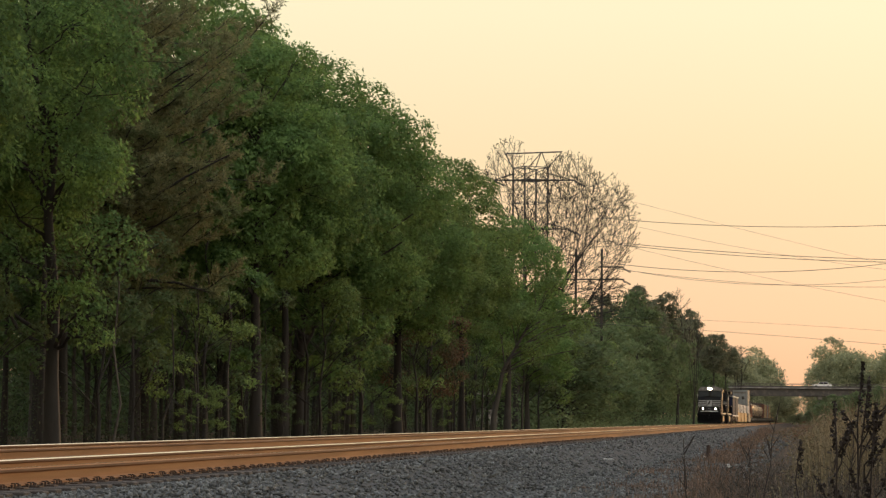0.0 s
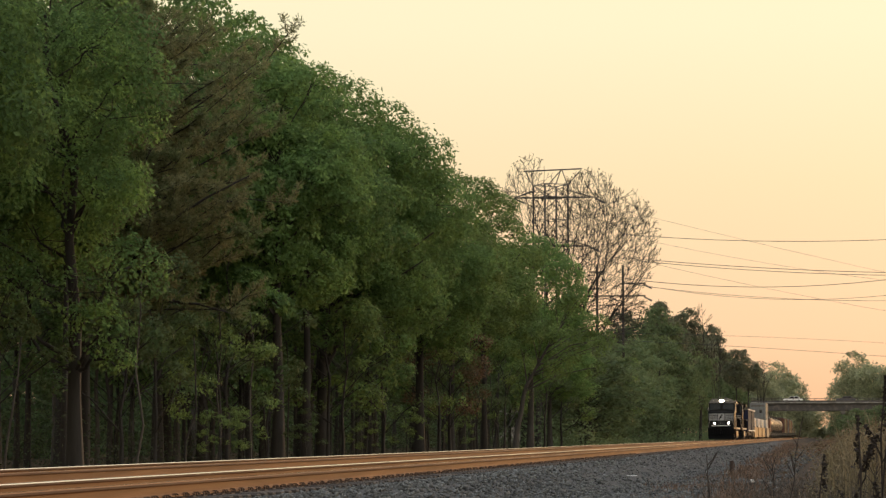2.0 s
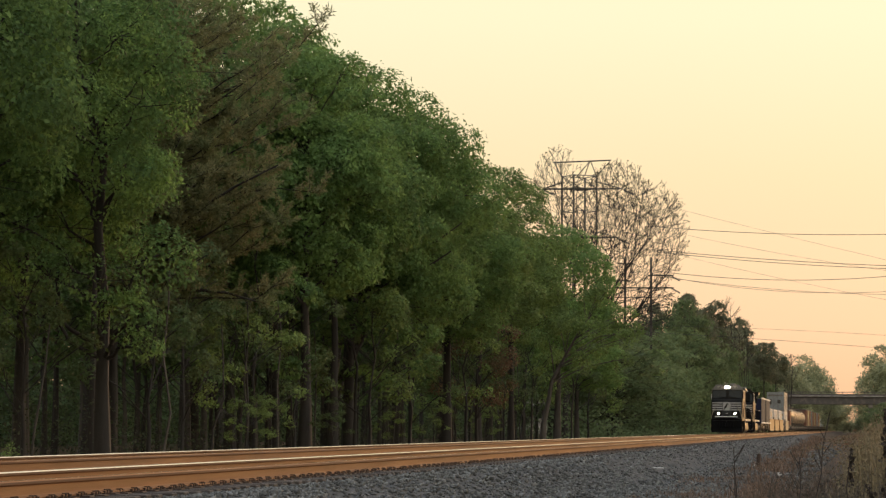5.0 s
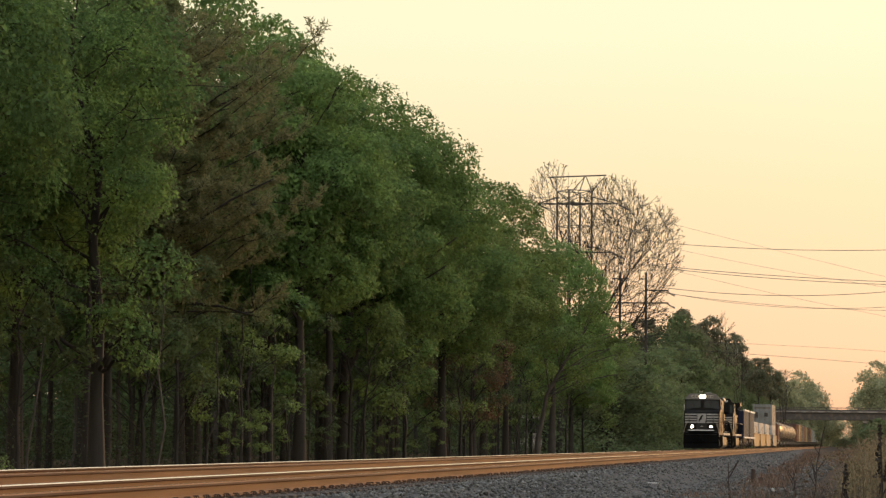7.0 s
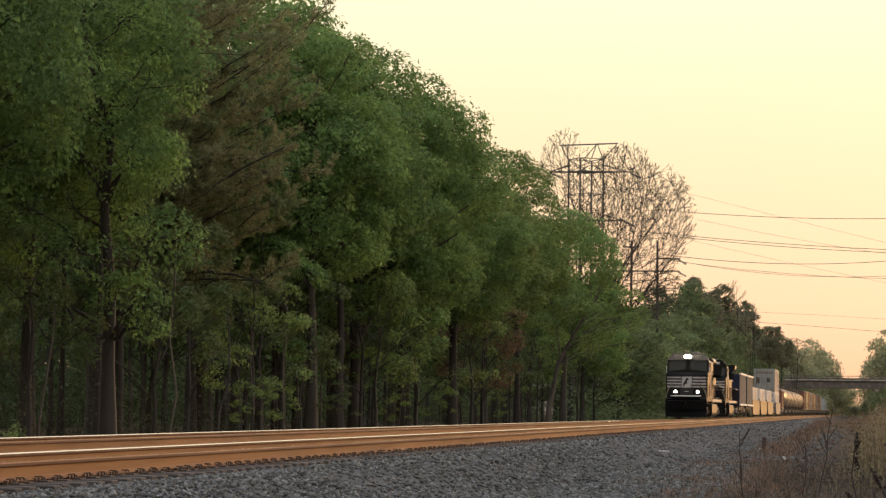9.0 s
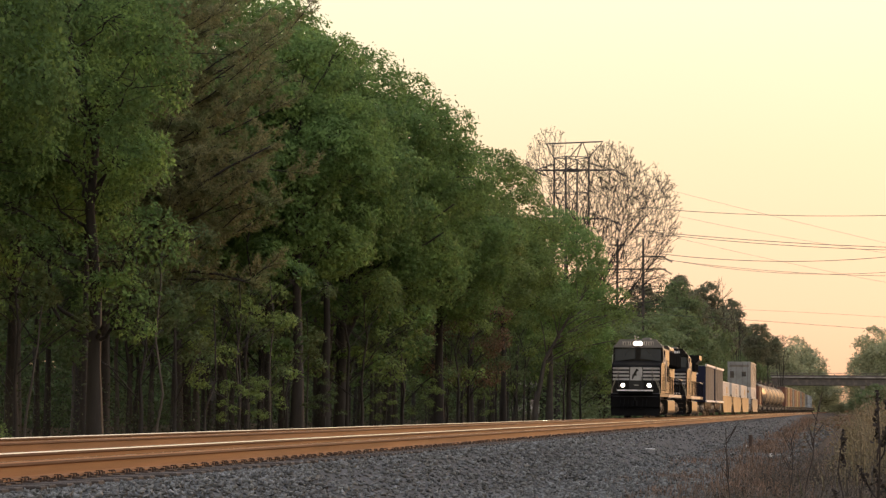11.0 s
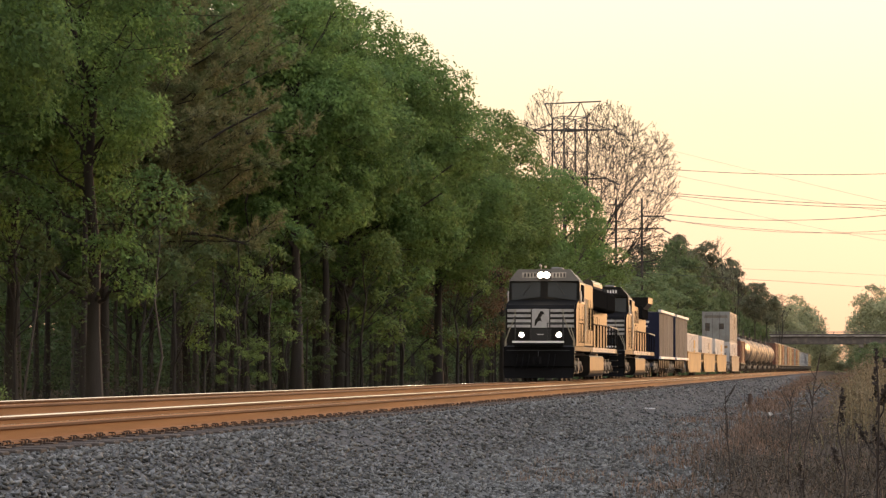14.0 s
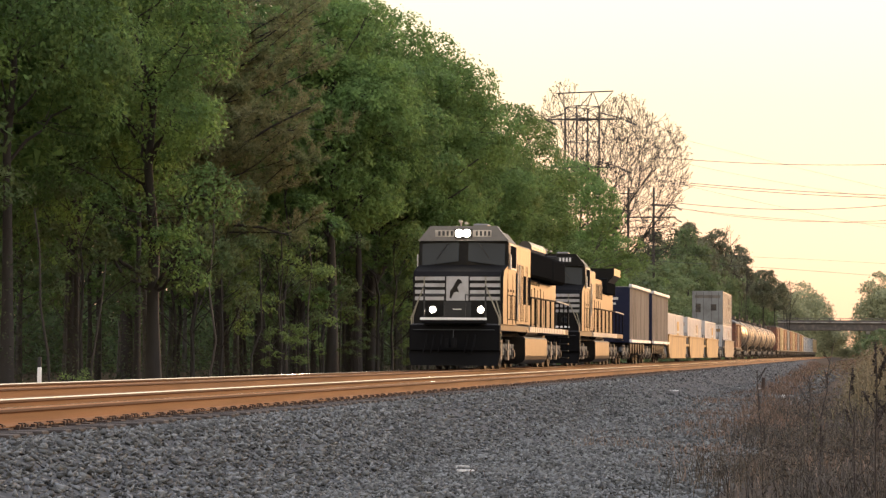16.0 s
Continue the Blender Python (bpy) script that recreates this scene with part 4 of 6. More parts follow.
def make_far_trees():
    rng = np.random.default_rng(5)
    B = broadleaf_meshes
    far_pine = [B(40 + i, 21, 2.7, 11.0, 0.24, 60, 90, 0.36, M_NEEDLE_FAR, M_BARK, loose=True) for i in range(2)]
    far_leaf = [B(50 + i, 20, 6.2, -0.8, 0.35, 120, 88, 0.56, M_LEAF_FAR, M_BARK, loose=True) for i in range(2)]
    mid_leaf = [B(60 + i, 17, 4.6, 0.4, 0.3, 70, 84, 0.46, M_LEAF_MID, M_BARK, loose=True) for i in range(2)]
    k = 24000
    y = 245 + 400 * rng.uniform(size=k) ** 1.2
    x = -20.5 - 9 * rng.uniform(size=k) ** 0.8
    z = ground_z(x) + (1.2 + 3.2 * np.abs(np.sin(y * 0.19 + x * 0.3) * np.sin(y * 0.067))) * np.clip((-19.5 - x) / 3, 0.2, 1) * rng.uniform(size=k)
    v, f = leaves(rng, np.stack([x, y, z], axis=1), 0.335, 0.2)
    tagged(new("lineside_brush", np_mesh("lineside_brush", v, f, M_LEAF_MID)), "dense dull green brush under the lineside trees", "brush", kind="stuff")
    left = "trees along the far part of the line"
    for x, y, h, w in ((-31.6, 400, 20.3, 0.9), (-27.9, 430, 23.3, 0.95), (-24.4, 440, 22.2, 1.0), (-18.2, 500, 17.7, 0.9), (-17.4, 545, 17.0, 0.9), (-26.2, 455, 21.0, 1.1)):
        plant("far_pine", far_pine[int(h * 10) % 2], x, y, x * 31, (w, h / 21), "dark pine standing above the far lineside trees", group=left)
    for i in range(26):
        y = 262 + i * 13.5
        x = -24.0 - rng.uniform(0, 4) + max(0, y - 420) * 0.006
        s = rng.uniform(0.92, 1.08) * (0.64 if y < 320 else 0.72 if y < 350 else 0.88 if y < 395 else 1.10 if y < 480 else 1.12)
        if i in (11, 12, 16, 17, 21, 22, 23):
            plant("far_pine", far_pine[i % 2], x, y, i * 50, (1.0, s * rng.uniform(0.80, 1.02)), "dark pine among the far lineside trees", group=left)
        else:
            plant("far_tree", mid_leaf[i % 2], x, y, i * 77, (1.05, s), "dark green lineside tree", group=left)
    for i in range(14):
        y = 290 + i * 26
        plant("far_tree", mid_leaf[i % 2], -33 - rng.uniform(0, 6), y, i * 41, (1.2, rng.uniform(0.9, 1.1) * (0.7 if y < 340 else 1)), "dark green lineside tree", group=left)
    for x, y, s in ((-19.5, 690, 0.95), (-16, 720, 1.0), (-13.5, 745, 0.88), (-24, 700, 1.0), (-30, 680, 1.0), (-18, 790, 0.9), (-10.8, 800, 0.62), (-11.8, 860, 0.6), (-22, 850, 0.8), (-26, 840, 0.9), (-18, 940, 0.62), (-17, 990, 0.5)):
        plant("far_tree", far_leaf[rng.integers(0, 2)], x, y, rng.uniform(0, 360), (1.0, s), "green tree beyond the bridge, paled by painted haze", group="trees beyond the bridge")
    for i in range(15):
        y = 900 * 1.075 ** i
        plant("far_tree", far_leaf[i % 2], -20.5 - 2.5 * (i % 3), y, i * 67, (0.95, 0.85 + 0.12 * (i % 2)), "tree far down the line with haze painted into its leaves", group="trees beyond the bridge")
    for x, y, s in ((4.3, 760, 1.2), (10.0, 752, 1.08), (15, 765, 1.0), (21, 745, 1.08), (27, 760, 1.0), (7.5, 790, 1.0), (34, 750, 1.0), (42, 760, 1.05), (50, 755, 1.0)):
        plant("far_tree", far_leaf[rng.integers(0, 2)], x, y, rng.uniform(0, 360), (1.05, s), "rounded green tree beyond the bridge, paled by painted haze", group="trees beyond the bridge")
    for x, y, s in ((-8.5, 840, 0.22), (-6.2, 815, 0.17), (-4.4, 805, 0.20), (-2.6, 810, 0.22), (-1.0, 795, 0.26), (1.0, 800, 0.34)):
        plant("far_shrub", far_leaf[rng.integers(0, 2)], x, y, rng.uniform(0, 360), (0.32, s), "shrub beside the line beyond the bridge, haze painted into its leaves", "shrub", group="shrubs by the bridge")
    for x, y, s in ((1.2, 600, 0.34), (2.6, 575, 0.3), (4.5, 600, 0.40), (9, 585, 0.42), (14, 600, 0.5), (20, 590, 0.5), (27, 600, 0.5), (7, 625, 0.4), (12, 622, 0.45), (2.5, 628, 0.3), (35, 600, 0.5)):
        plant("far_shrub", mid_leaf[rng.integers(0, 2)], x, y, rng.uniform(0, 360), (0.6, s), "dark shrub on the bridge embankment", "shrub", group="shrubs by the bridge")
    big = ((-0.7, 23.6, 2.7, 4.6), (5.1, 22.2, 3.4, 4.6), (8.2, 19.8, 3.6, 5.0), (6.4, 13.4, 4.0, 4.2), (0.2, 17.6, 3.8, 4.4), (3.8, 17.5, 3.6, 4.0))
    for x, y, h, lobes, n, seed, lab in ((-28.2, 255, 29, big, 3, 77, "tall tree with bare forking branches and first buds"),
                                         (-22.3, 445, 23, ((0, 17.6, 2.4, 5.4),), 6, 78, "leafless pale tree among the far lineside trees"),
                                         (-20.7, 470, 19.5, ((0, 15.0, 2.0, 4.6),), 6, 79, "leafless pale tree among the far lineside trees"),
                                         (-17.0, 620, 18.0, ((0, 14.4, 2.6, 4.2),), 6, 80, "leafless pale tree among the far lineside trees")):
        t, tw, bd = bare_tree_meshes(seed, h, lobes, n, 1.0 if y < 300 else 1.3)
        root = thing("bare_tree", lab, "tree", m=pose(x, y, -1))
        part("trunk", t, None, root)
        tagged(part("twig_mass", tw, None, root), kind="stuff")
        tagged(part("bud_mass", bd, None, root), kind="stuff")


make_far_trees()

# ---- power line, bridge ----


def make_tower():
    root = thing("transmission_tower", "steel lattice transmission tower behind the bare tree", "pylon", m=pose(-43.9, 420, -1.0))
    zs = [0, 8, 15, 21, 26, 31.4, 35.4, 39, 41]
    hw = [2.03 + 1.1 * max(0, 1 - z / 26) for z in zs]
    c, d = math.cos(radians(33)), math.sin(radians(33))

    def corner(i, sx, sy):
        x, y = sx * hw[i], sy * hw[i]
        return (x * c - y * d - 0.4, x * d + y * c, zs[i])

    for sx, sy in ((-1, -1), (-1, 1), (1, 1), (1, -1)):
        leg, prev = bmesh.new(), None
        for i in range(len(zs)):
            x, y, z = corner(i, sx, sy)
            cur = [leg.verts.new((x + a, y + b, z)) for a, b in ((0.15, 0), (0, 0.15), (-0.15, 0), (0, -0.15))]
            for k in range(4):
                if prev:
                    leg.faces.new((prev[k], prev[(k + 1) % 4], cur[(k + 1) % 4], cur[k]))
            prev = cur
        part("leg", leg, M_GALV, root)
    ring = ((-1, -1), (-1, 1), (1, 1), (1, -1))
    bm = bmesh.new()
    for i in range(len(zs) - 1):
        for k in range(4):
            p, q = ring[k], ring[(k + 1) % 4]
            rod(bm, corner(i, *p), corner(i + 1, *q), 0.06, 4)
            rod(bm, corner(i, *q), corner(i + 1, *p), 0.06, 4)
            rod(bm, corner(i + 1, *p), corner(i + 1, *q), 0.07, 4)
    part("bracing", bm, M_GALV, root)
    part("upper_crossarm", rods(((-4.6, 0, 43.2), (4.6, 0, 43.5), 0.12, 5)), M_GALV, root)
    for x0, x1 in ((-3.3, -3.4), (-0.8, 1.2), (2.3, 4.4), (0.4, 1.2), (2.3, 1.4), (-3.3, -4.4)):
        part("arm_strut", rods(((x0, 0, 41), (x1, 0, 43.3), 0.075, 4)), M_GALV, root)
    for name, z, x0, x1, h in (("middle_crossarm", 39.0, -6.3, 6.4, 1.1), ("lower_crossarm", 31.3, -5.6, 5.8, 0.9)):
        for sy in (-0.7, 0.7):
            part(name, rods(((x0, 0, z), (-2.9, sy, z), 0.10, 4), ((-2.9, sy, z), (2.3, sy, z), 0.10, 4), ((2.3, sy, z), (x1, 0, z), 0.10, 4)), M_GALV, root)
            for xa, xb in ((x0, -2.9), (x1, 2.3)):
                part("arm_strut", rods(((xa, 0, z), (xb, sy, z + h), 0.07, 4)), M_GALV, root)
    for x, z in ((-6.2, 39.0), (6.6, 38.9), (5.8, 31.2)):
        part("insulator", rods((((x), 0, z - 0.1), (x + 1.7, -0.4, z - 0.9), 0.15, 6)), M_GALV, root)


make_tower()


def make_h_frame():
    root = thing("h_frame_pole", "timber two-pole power line frame with crossarm", "utility pole", m=pose(-27.5, 330, -1.0))
    for x in (-1.6, 1.65):
        part("pole", rods(((x, 0, -0.3), (x * 0.98, 0, 22.5), 0.20, 10, 0.14)), M_POLE, root)
    for x0, x1, z in ((-4.6, 4.4, 18.62), (-4.0, -1.0, 19.5), (1.2, 4.4, 20.15), (-2.6, -0.6, 21.6)):
        part("crossarm", boxes((x0, x1, -0.10, 0.10, z, z + 0.17, 0.02)), M_POLE, root)
        part("brace", rods(((max(x0, -4.0) * 0.6 + 0.2, 0.05, z + 0.1), (-1.6 if x0 < 0 else 1.65, 0.05, z - 1.0), 0.04, 5)), M_POLE, root)
    for x, z, s in ((-4.4, 18.6, 1), (0.0, 18.6, 1), (4.2, 18.6, 1), (-3.8, 19.5, -1), (4.2, 20.1, 1)):
        string = part("insulator", rods(((x, 0, z), (x + s * 0.99, 0, z - 0.54), 0.03, 6)), M_GIRDER, root)
        for k in range(9):
            part("disc", rods(((x + s * 0.11 * k, 0, z - 0.06 * k), (x + s * (0.11 * k + 0.06), 0, z - 0.04 - 0.06 * k), 0.12, 8)), M_GIRDER, string)


make_h_frame()


def wire(a, b, sag, r, label):
    n, k = 24, 5
    a, b = Vector(a), Vector(b)
    v, f = [], []
    for i in range(n + 1):
        q = i / n
        p = a.lerp(b, q) - Vector((0, 0, sag * 4 * q * (1 - q)))
        for j in range(k):
            v.append((p.x, p.y + math.cos(j * 2 * math.pi / k) * r, p.z + math.sin(j * 2 * math.pi / k) * r))
            if i < n:
                f.append((i * k + j, i * k + (j + 1) % k, (i + 1) * k + (j + 1) % k, (i + 1) * k + j))
    ob = part("power_line", np_mesh("power_line", np.array(v), f, M_WIRE), None)
    tagged(ob, label, "power line", "wires over the railway")


WIRES = (((-25.7, 330, 25.28), (19.0, 330, 25.00), 0.94, 0.035),
         ((-25.7, 330, 22.42), (19.0, 330, 20.10), 0.57, 0.035),
         ((-26.1, 335, 22.54), (19.3, 335, 20.21), 0.75, 0.035),
         ((-25.7, 330, 19.84), (19.0, 330, 21.46), 1.91, 0.035),
         ((-25.6, 330, 19.43), (19.0, 330, 19.48), 2.37, 0.024),
         ((-26.1, 336, 19.56), (19.3, 336, 17.55), 1.17, 0.024),
         ((-38.4, 500, 42.36), (28.8, 500, 25.95), 0.31, 0.022),
         ((-38.4, 500, 37.70), (28.8, 500, 26.80), 1.17, 0.022),
         ((-38.4, 500, 33.68), (28.8, 500, 20.03), 0.75, 0.022),
         ((-27.4, 300, 12.00), (17.3, 300, 9.80), -0.42, 0.013),
         ((-27.4, 300, 11.36), (17.3, 300, 8.24), -0.22, 0.019))
for a, b, sag, r in WIRES:
    wire(a, b, sag, r, "thin dark wire sagging across the sky")


def make_bridge():
    root = thing("road_bridge", "grey road overpass with steel girders and parapet rails", "bridge", kind="structure", m=pose(0, 640, 0))
    part("deck", boxes((-345, 345, -6, 6, 8.0, 8.35, 0.05)), M_CONCRETE, root)
    for y in (-5.4, -2.0, 2.0, 5.4):
        part("girder", boxes((-345, 345, y - 0.18, y + 0.18, 6.40, 8.0, 0.02), (-345, 345, y - 0.35, y + 0.35, 6.30, 6.40, 0.0)), M_GIRDER, root)
    for y in (-5.9, 5.9):
        part("parapet", boxes((-345, 345, y - 0.12, y + 0.12, 8.35, 8.68, 0.03)), M_GIRDER, root)
        bm = boxes((-345, 345, y - 0.04, y + 0.04, 9.12, 9.20, 0.01))
        for k in range(57):
            box(bm, -70 + k * 2.5 - 0.05, -70 + k * 2.5 + 0.05, y - 0.05, y + 0.05, 8.68, 9.14)
        part("railing", bm, M_GALV, root)
    for x in (-21.5, 1.5):
        for y in (-4.2, 0, 4.2):
            part("column", rods(((x, y, -1.5), (x, y, 5.55), 0.5, 14)), M_CONCRETE, root)
        part("pier_cap", boxes((x - 0.55, x + 0.55, -5.4, 5.4, 5.55, 6.29, 0.05)), M_CONCRETE, root)
    for s in (-1, 1):
        bm = bmesh.new()
        c = -10.0
        prism(bm, [(c + s * 24, -1.4), (c + s * 36, 7.95), (c + s * 350, 7.95), (c + s * 350, -1.4)], "y", -9, 9)
        tagged(part("embankment", bm, M_CONCRETE, root), "embankment of the overpass")


make_bridge()


def make_car(label, paint, cab=1.0):
    root = thing("car", label, "car", "cars crossing the bridge")
    bm = bmesh.new()
    prism(bm, [(-2.25, 0.35), (2.25, 0.35), (2.3, 0.7), (2.1, 0.88), (1.15, 0.95), (0.5, 1.42), (-1.1, 1.45), (-1.75, 1.0), (-2.25, 0.95), (-2.3, 0.6)], "y", -0.88, 0.88)
    bmesh.ops.bevel(bm, geom=bm.edges[:], offset=0.05, segments=1, affect="EDGES")
    part("body", bm, paint, root)
    for y in (-0.89, 0.89):
        bm = bmesh.new()
        prism(bm, [(0.95, 0.97), (0.45, 1.36), (-0.25, 1.38), (-0.25, 0.97)], "y", y - 0.01, y + 0.01)
        part("window", bm, M_CAR_GLASS, root)
        bm = bmesh.new()
        prism(bm, [(-0.35, 0.97), (-0.35, 1.38), (-1.05, 1.38), (-1.5, 1.0)], "y", y - 0.01, y + 0.01)
        part("window", bm, M_CAR_GLASS, root)
    for x in (-1.4, 1.4):
        for y in (-0.8, 0.8):
            part("wheel", rods(((x, y - 0.11, 0.32), (x, y + 0.11, 0.32), 0.32, 14)), M_TYRE, root)
    return root


M_CAR_DARK = material("car_paint_dark", (0.05, 0.05, 0.06), rough=0.3, coat=0.5)
CARS = [(make_car("white saloon car driving over the bridge", M_CAR_WHITE), -7.1, 0.5, -18.3, 4.3, 180),
        (make_car("white car driving over the bridge", M_CAR_WHITE), 8.1, 1.0, -18.3, 4.3, 180),
        (make_car("dark car driving over the bridge", M_CAR_DARK), -5.0, 1.0, 18.3, -2.8, 0),
        (make_car("dark car driving over the bridge", M_CAR_DARK), -6.9, 2.5, -18.3, 4.3, 180)]


# ---- verge: dry grass, brush, weeds, litter ----


def blades(rng, x, y, z, h, lean, w):
    """Tapered grass blades or thin stems: verts and quads (two bent quads each)."""
    n = len(x)
    az = rng.uniform(0, 6.283, n)
    d = np.stack([np.cos(az), np.sin(az), np.zeros(n)], axis=1)
    s = np.stack([-np.sin(az), np.cos(az), np.zeros(n)], axis=1)
    b = np.stack([x, y, z], axis=1)
    up = np.array([0, 0, 1.0])
    m = b + up * (h * 0.55)[:, None] + d * (h * lean * 0.25)[:, None]
    t = b + up * h[:, None] * np.sqrt(np.clip(1 - lean ** 2 * 0.6, 0.1, 1))[:, None] + d * (h * lean)[:, None]
    wv = w[:, None]
    v = np.stack([b - s * wv, b + s * wv, m + s * wv * 0.8, m - s * wv * 0.8, t + s * wv * 0.2, t - s * wv * 0.2], axis=1).reshape(-1, 3)
    f = np.array([[0, 1, 2, 3], [3, 2, 4, 5]])
    return v, (f[None] + (np.arange(n) * 6)[:, None, None]).reshape(-1, 4)


def make_verge():
    rng = np.random.default_rng(15)

    def scatter(n, x0, x1, y0, y1, patch, thresh):
        x, y = rng.uniform(x0, x1, n), y0 + (y1 - y0) * rng.uniform(size=n) ** 1.4
        val = np.sin(x * 1.3 * patch + 0.4 * y) + np.sin(y * 0.55 * patch - x) + np.sin(y * 0.23 + x * 0.35)
        keep = val + rng.normal(size=n) * 0.7 > thresh
        return x[keep], y[keep]

    # short dry grass reaching on to the gravel
    x, y = scatter(32000, -3.9, 6, 3, 140, 1.0, 0.0)
    keep = x > -1.6 - 0.022 * (y - 30) + rng.normal(size=len(x)) * 0.5
    lane = (x > -2.7) & (x < -0.4 + 0.2 * np.sin(y * 0.3)) & (rng.uniform(size=len(x)) < np.clip((y - 62) / 14, 0, 0.88))
    keep &= ~lane
    x, y = x[keep], y[keep]
    v, f = blades(rng, x, y, ground_z(x, y) - 0.02, rng.uniform(0.06, 0.30, len(x)), rng.uniform(0.1, 0.8, len(x)), rng.uniform(0.004, 0.009, len(x)))
    tagged(new("short_grass", np_mesh("short_grass", v, f, M_GRASS)), "short dry tan grass on the verge", "grass", kind="stuff")
    # tall dry grass and stems on the bank
    x, y = scatter(20000, -0.3, 9, 17, 150, 0.8, 0.0)
    keep = rng.uniform(size=len(x)) < np.where(y < 42, 1.0, np.clip((x + 0.2) / 1.6, 0.12, 1))
    x, y = x[keep], y[keep]
    v, f = blades(rng, x, y, ground_z(x, y) - 0.02, rng.uniform(0.35, 1.05, len(x)) * (0.75 + 0.25 * np.sin(x * 0.9 + y * 0.2)) * np.clip((y - 14) / 26, 0.3, 1) * np.clip(0.45 + 0.4 * x, 0.4, 1), rng.uniform(0.05, 0.45, len(x)), rng.uniform(0.004, 0.010, len(x)))
    tagged(new("tall_grass", np_mesh("tall_grass", v, f, M_WEED)), "tall brown dead grass on the verge bank", "grass", kind="stuff")
    # taller tan and olive brush standing above the rest
    n = 9000
    x, y = rng.uniform(-0.9, 5.5, n), 46 + 70 * rng.uniform(size=n) ** 1.2
    rise = np.clip((x + 0.7) / 0.95, 0, 1) * (0.75 + 0.25 * np.sin(x * 2.3 + y * 0.37))
    keep = rng.uniform(size=n) < 0.04 + 0.96 * rise
    x, y, rise = x[keep], y[keep], rise[keep]
    h = (0.35 + 1.70 * rise) * rng.uniform(0.45, 1.0, len(x))
    v, f = blades(rng, x, y, ground_z(x, y) - 0.02, h, rng.uniform(0.05, 0.45, len(x)), rng.uniform(0.006, 0.014, len(x)))
    c = np.repeat(np.stack([x, y, ground_z(x, y) + h * 0.75], axis=1), 3, axis=0)
    v2, f2 = leaves(rng, c + rng.normal(size=c.shape) * np.array([0.12, 0.12, 0.16]), 0.09, 0.035)
    tagged(new("tall_brush", np_mesh("tall_brush", np.concatenate([v, v2]), np.concatenate([f, f2 + len(v)]), M_BRUSH)), "tall tan and olive dead brush on the verge", "brush", kind="stuff")
    # brambles: arching canes and small dull leaves
    segs, lv = [], []
    for _ in range(1700):
        x0, y0 = rng.uniform(-2.0, 5.0), 15 + 48 * rng.uniform() ** 1.4
        if x0 < -1.5 - 0.02 * (y0 - 30) and rng.uniform() < 0.8:
            continue
        z0 = float(ground_z(x0, y0))
        az, ln, hh = rng.uniform(0, 6.283), rng.uniform(0.1, 0.55), rng.uniform(0.2, 0.62)
        prev = np.array([x0, y0, z0])
        for k in range(1, 6):
            q = k / 5
            cur = np.array([x0 + math.cos(az) * ln * q, y0 + math.sin(az) * ln * q, z0 + hh * math.sin(q * 1.7)]) + rng.normal(size=3) * 0.02
            segs.append((prev, cur, 0.0045, 0.0035))
            for _ in range(4):
                lv.append(cur + rng.normal(size=3) * 0.11)
            prev = cur
    v, f = tubes(segs, 3)
    tagged(new("bramble_canes", np_mesh("bramble_canes", v, f, M_BRAMBLE)), "tangled dark bramble canes on the verge", "brambles", kind="stuff")
    v, f = leaves(rng, np.array(lv), 0.036, 0.013)
    tagged(new("bramble_leaves", np_mesh("bramble_leaves", v, f, M_BRAMBLE)), "dull brown and olive bramble leaves", "brambles", kind="stuff")
    # rough scrub along the far right side of the line
    k = 30000
    y = 95 + 540 * rng.uniform(size=k) ** 1.3
    x = -6.0 + 28 * rng.uniform(size=k) ** 0.9
    lump = np.abs(np.sin(y * 0.11 + x * 0.5) * np.sin(y * 0.043 - x * 0.31))
    keep = (rng.uniform(size=k) < np.clip((x + 6.2 - 90 / y) / 4, 0.03, 1)) & ((y > 170) | (x > -0.5) | (rng.uniform(size=k) < 0.12))
    x, y, lump = x[keep], y[keep], lump[keep]
    k = len(x)
    z = ground_z(x, y) + (0.15 + 1.7 * lump * np.clip((x + 4.5) / 5, 0, 1)) * rng.uniform(size=k)
    v, f = leaves(rng, np.stack([x, y, z], axis=1), 0.24, 0.075)
    tagged(new("scrub", np_mesh("scrub", v, f, M_SCRUB)), "low brown and olive scrub beside the line", "scrub", kind="stuff")
    # dense grey-brown dead undergrowth close to the ground
    x, y = scatter(42000, -2.3, 3.2, 14, 60, 0.9, -0.5)
    keep = x > -1.75 - 0.018 * (y - 25) + rng.normal(size=len(x)) * 0.35
    x, y = x[keep], y[keep]
    h = rng.uniform(0.08, 0.42, len(x)) * (0.6 + 0.4 * np.sin(x * 1.7 + y * 0.45))
    v, f = blades(rng, x, y, ground_z(x, y) - 0.02, h, rng.uniform(0.1, 0.9, len(x)), rng.uniform(0.003, 0.007, len(x)))
    tagged(new("dead_undergrowth", np_mesh("dead_undergrowth", v, f, M_BRAMBLE)), "dense grey-brown dead stems matted on the verge", "dead weeds", kind="stuff")
    # low dry patches straggling over the gravel strip
    x, y = scatter(16000, -4.9, -0.8, 24, 90, 1.2, 1.25)
    v, f = blades(rng, x, y, ground_z(x, y) - 0.01, rng.uniform(0.03, 0.12, len(x)), rng.uniform(0.2, 0.8, len(x)), rng.uniform(0.004, 0.009, len(x)))
    tagged(new("low_grass", np_mesh("low_grass", v, f, M_GRASS)), "low straggling dry grass on the gravel", "grass", kind="stuff")
    # russet fringe along the foot of the ballast, curving away with the line
    n = 14000
    y = 40 + 330 * rng.uniform(size=n) ** 1.9
    x = np.interp(y, [40, 60, 75, 100, 140, 340], [-1.9, -2.1, -2.7, -3.4, -3.7, -5.8]) + rng.normal(size=n) * 0.45
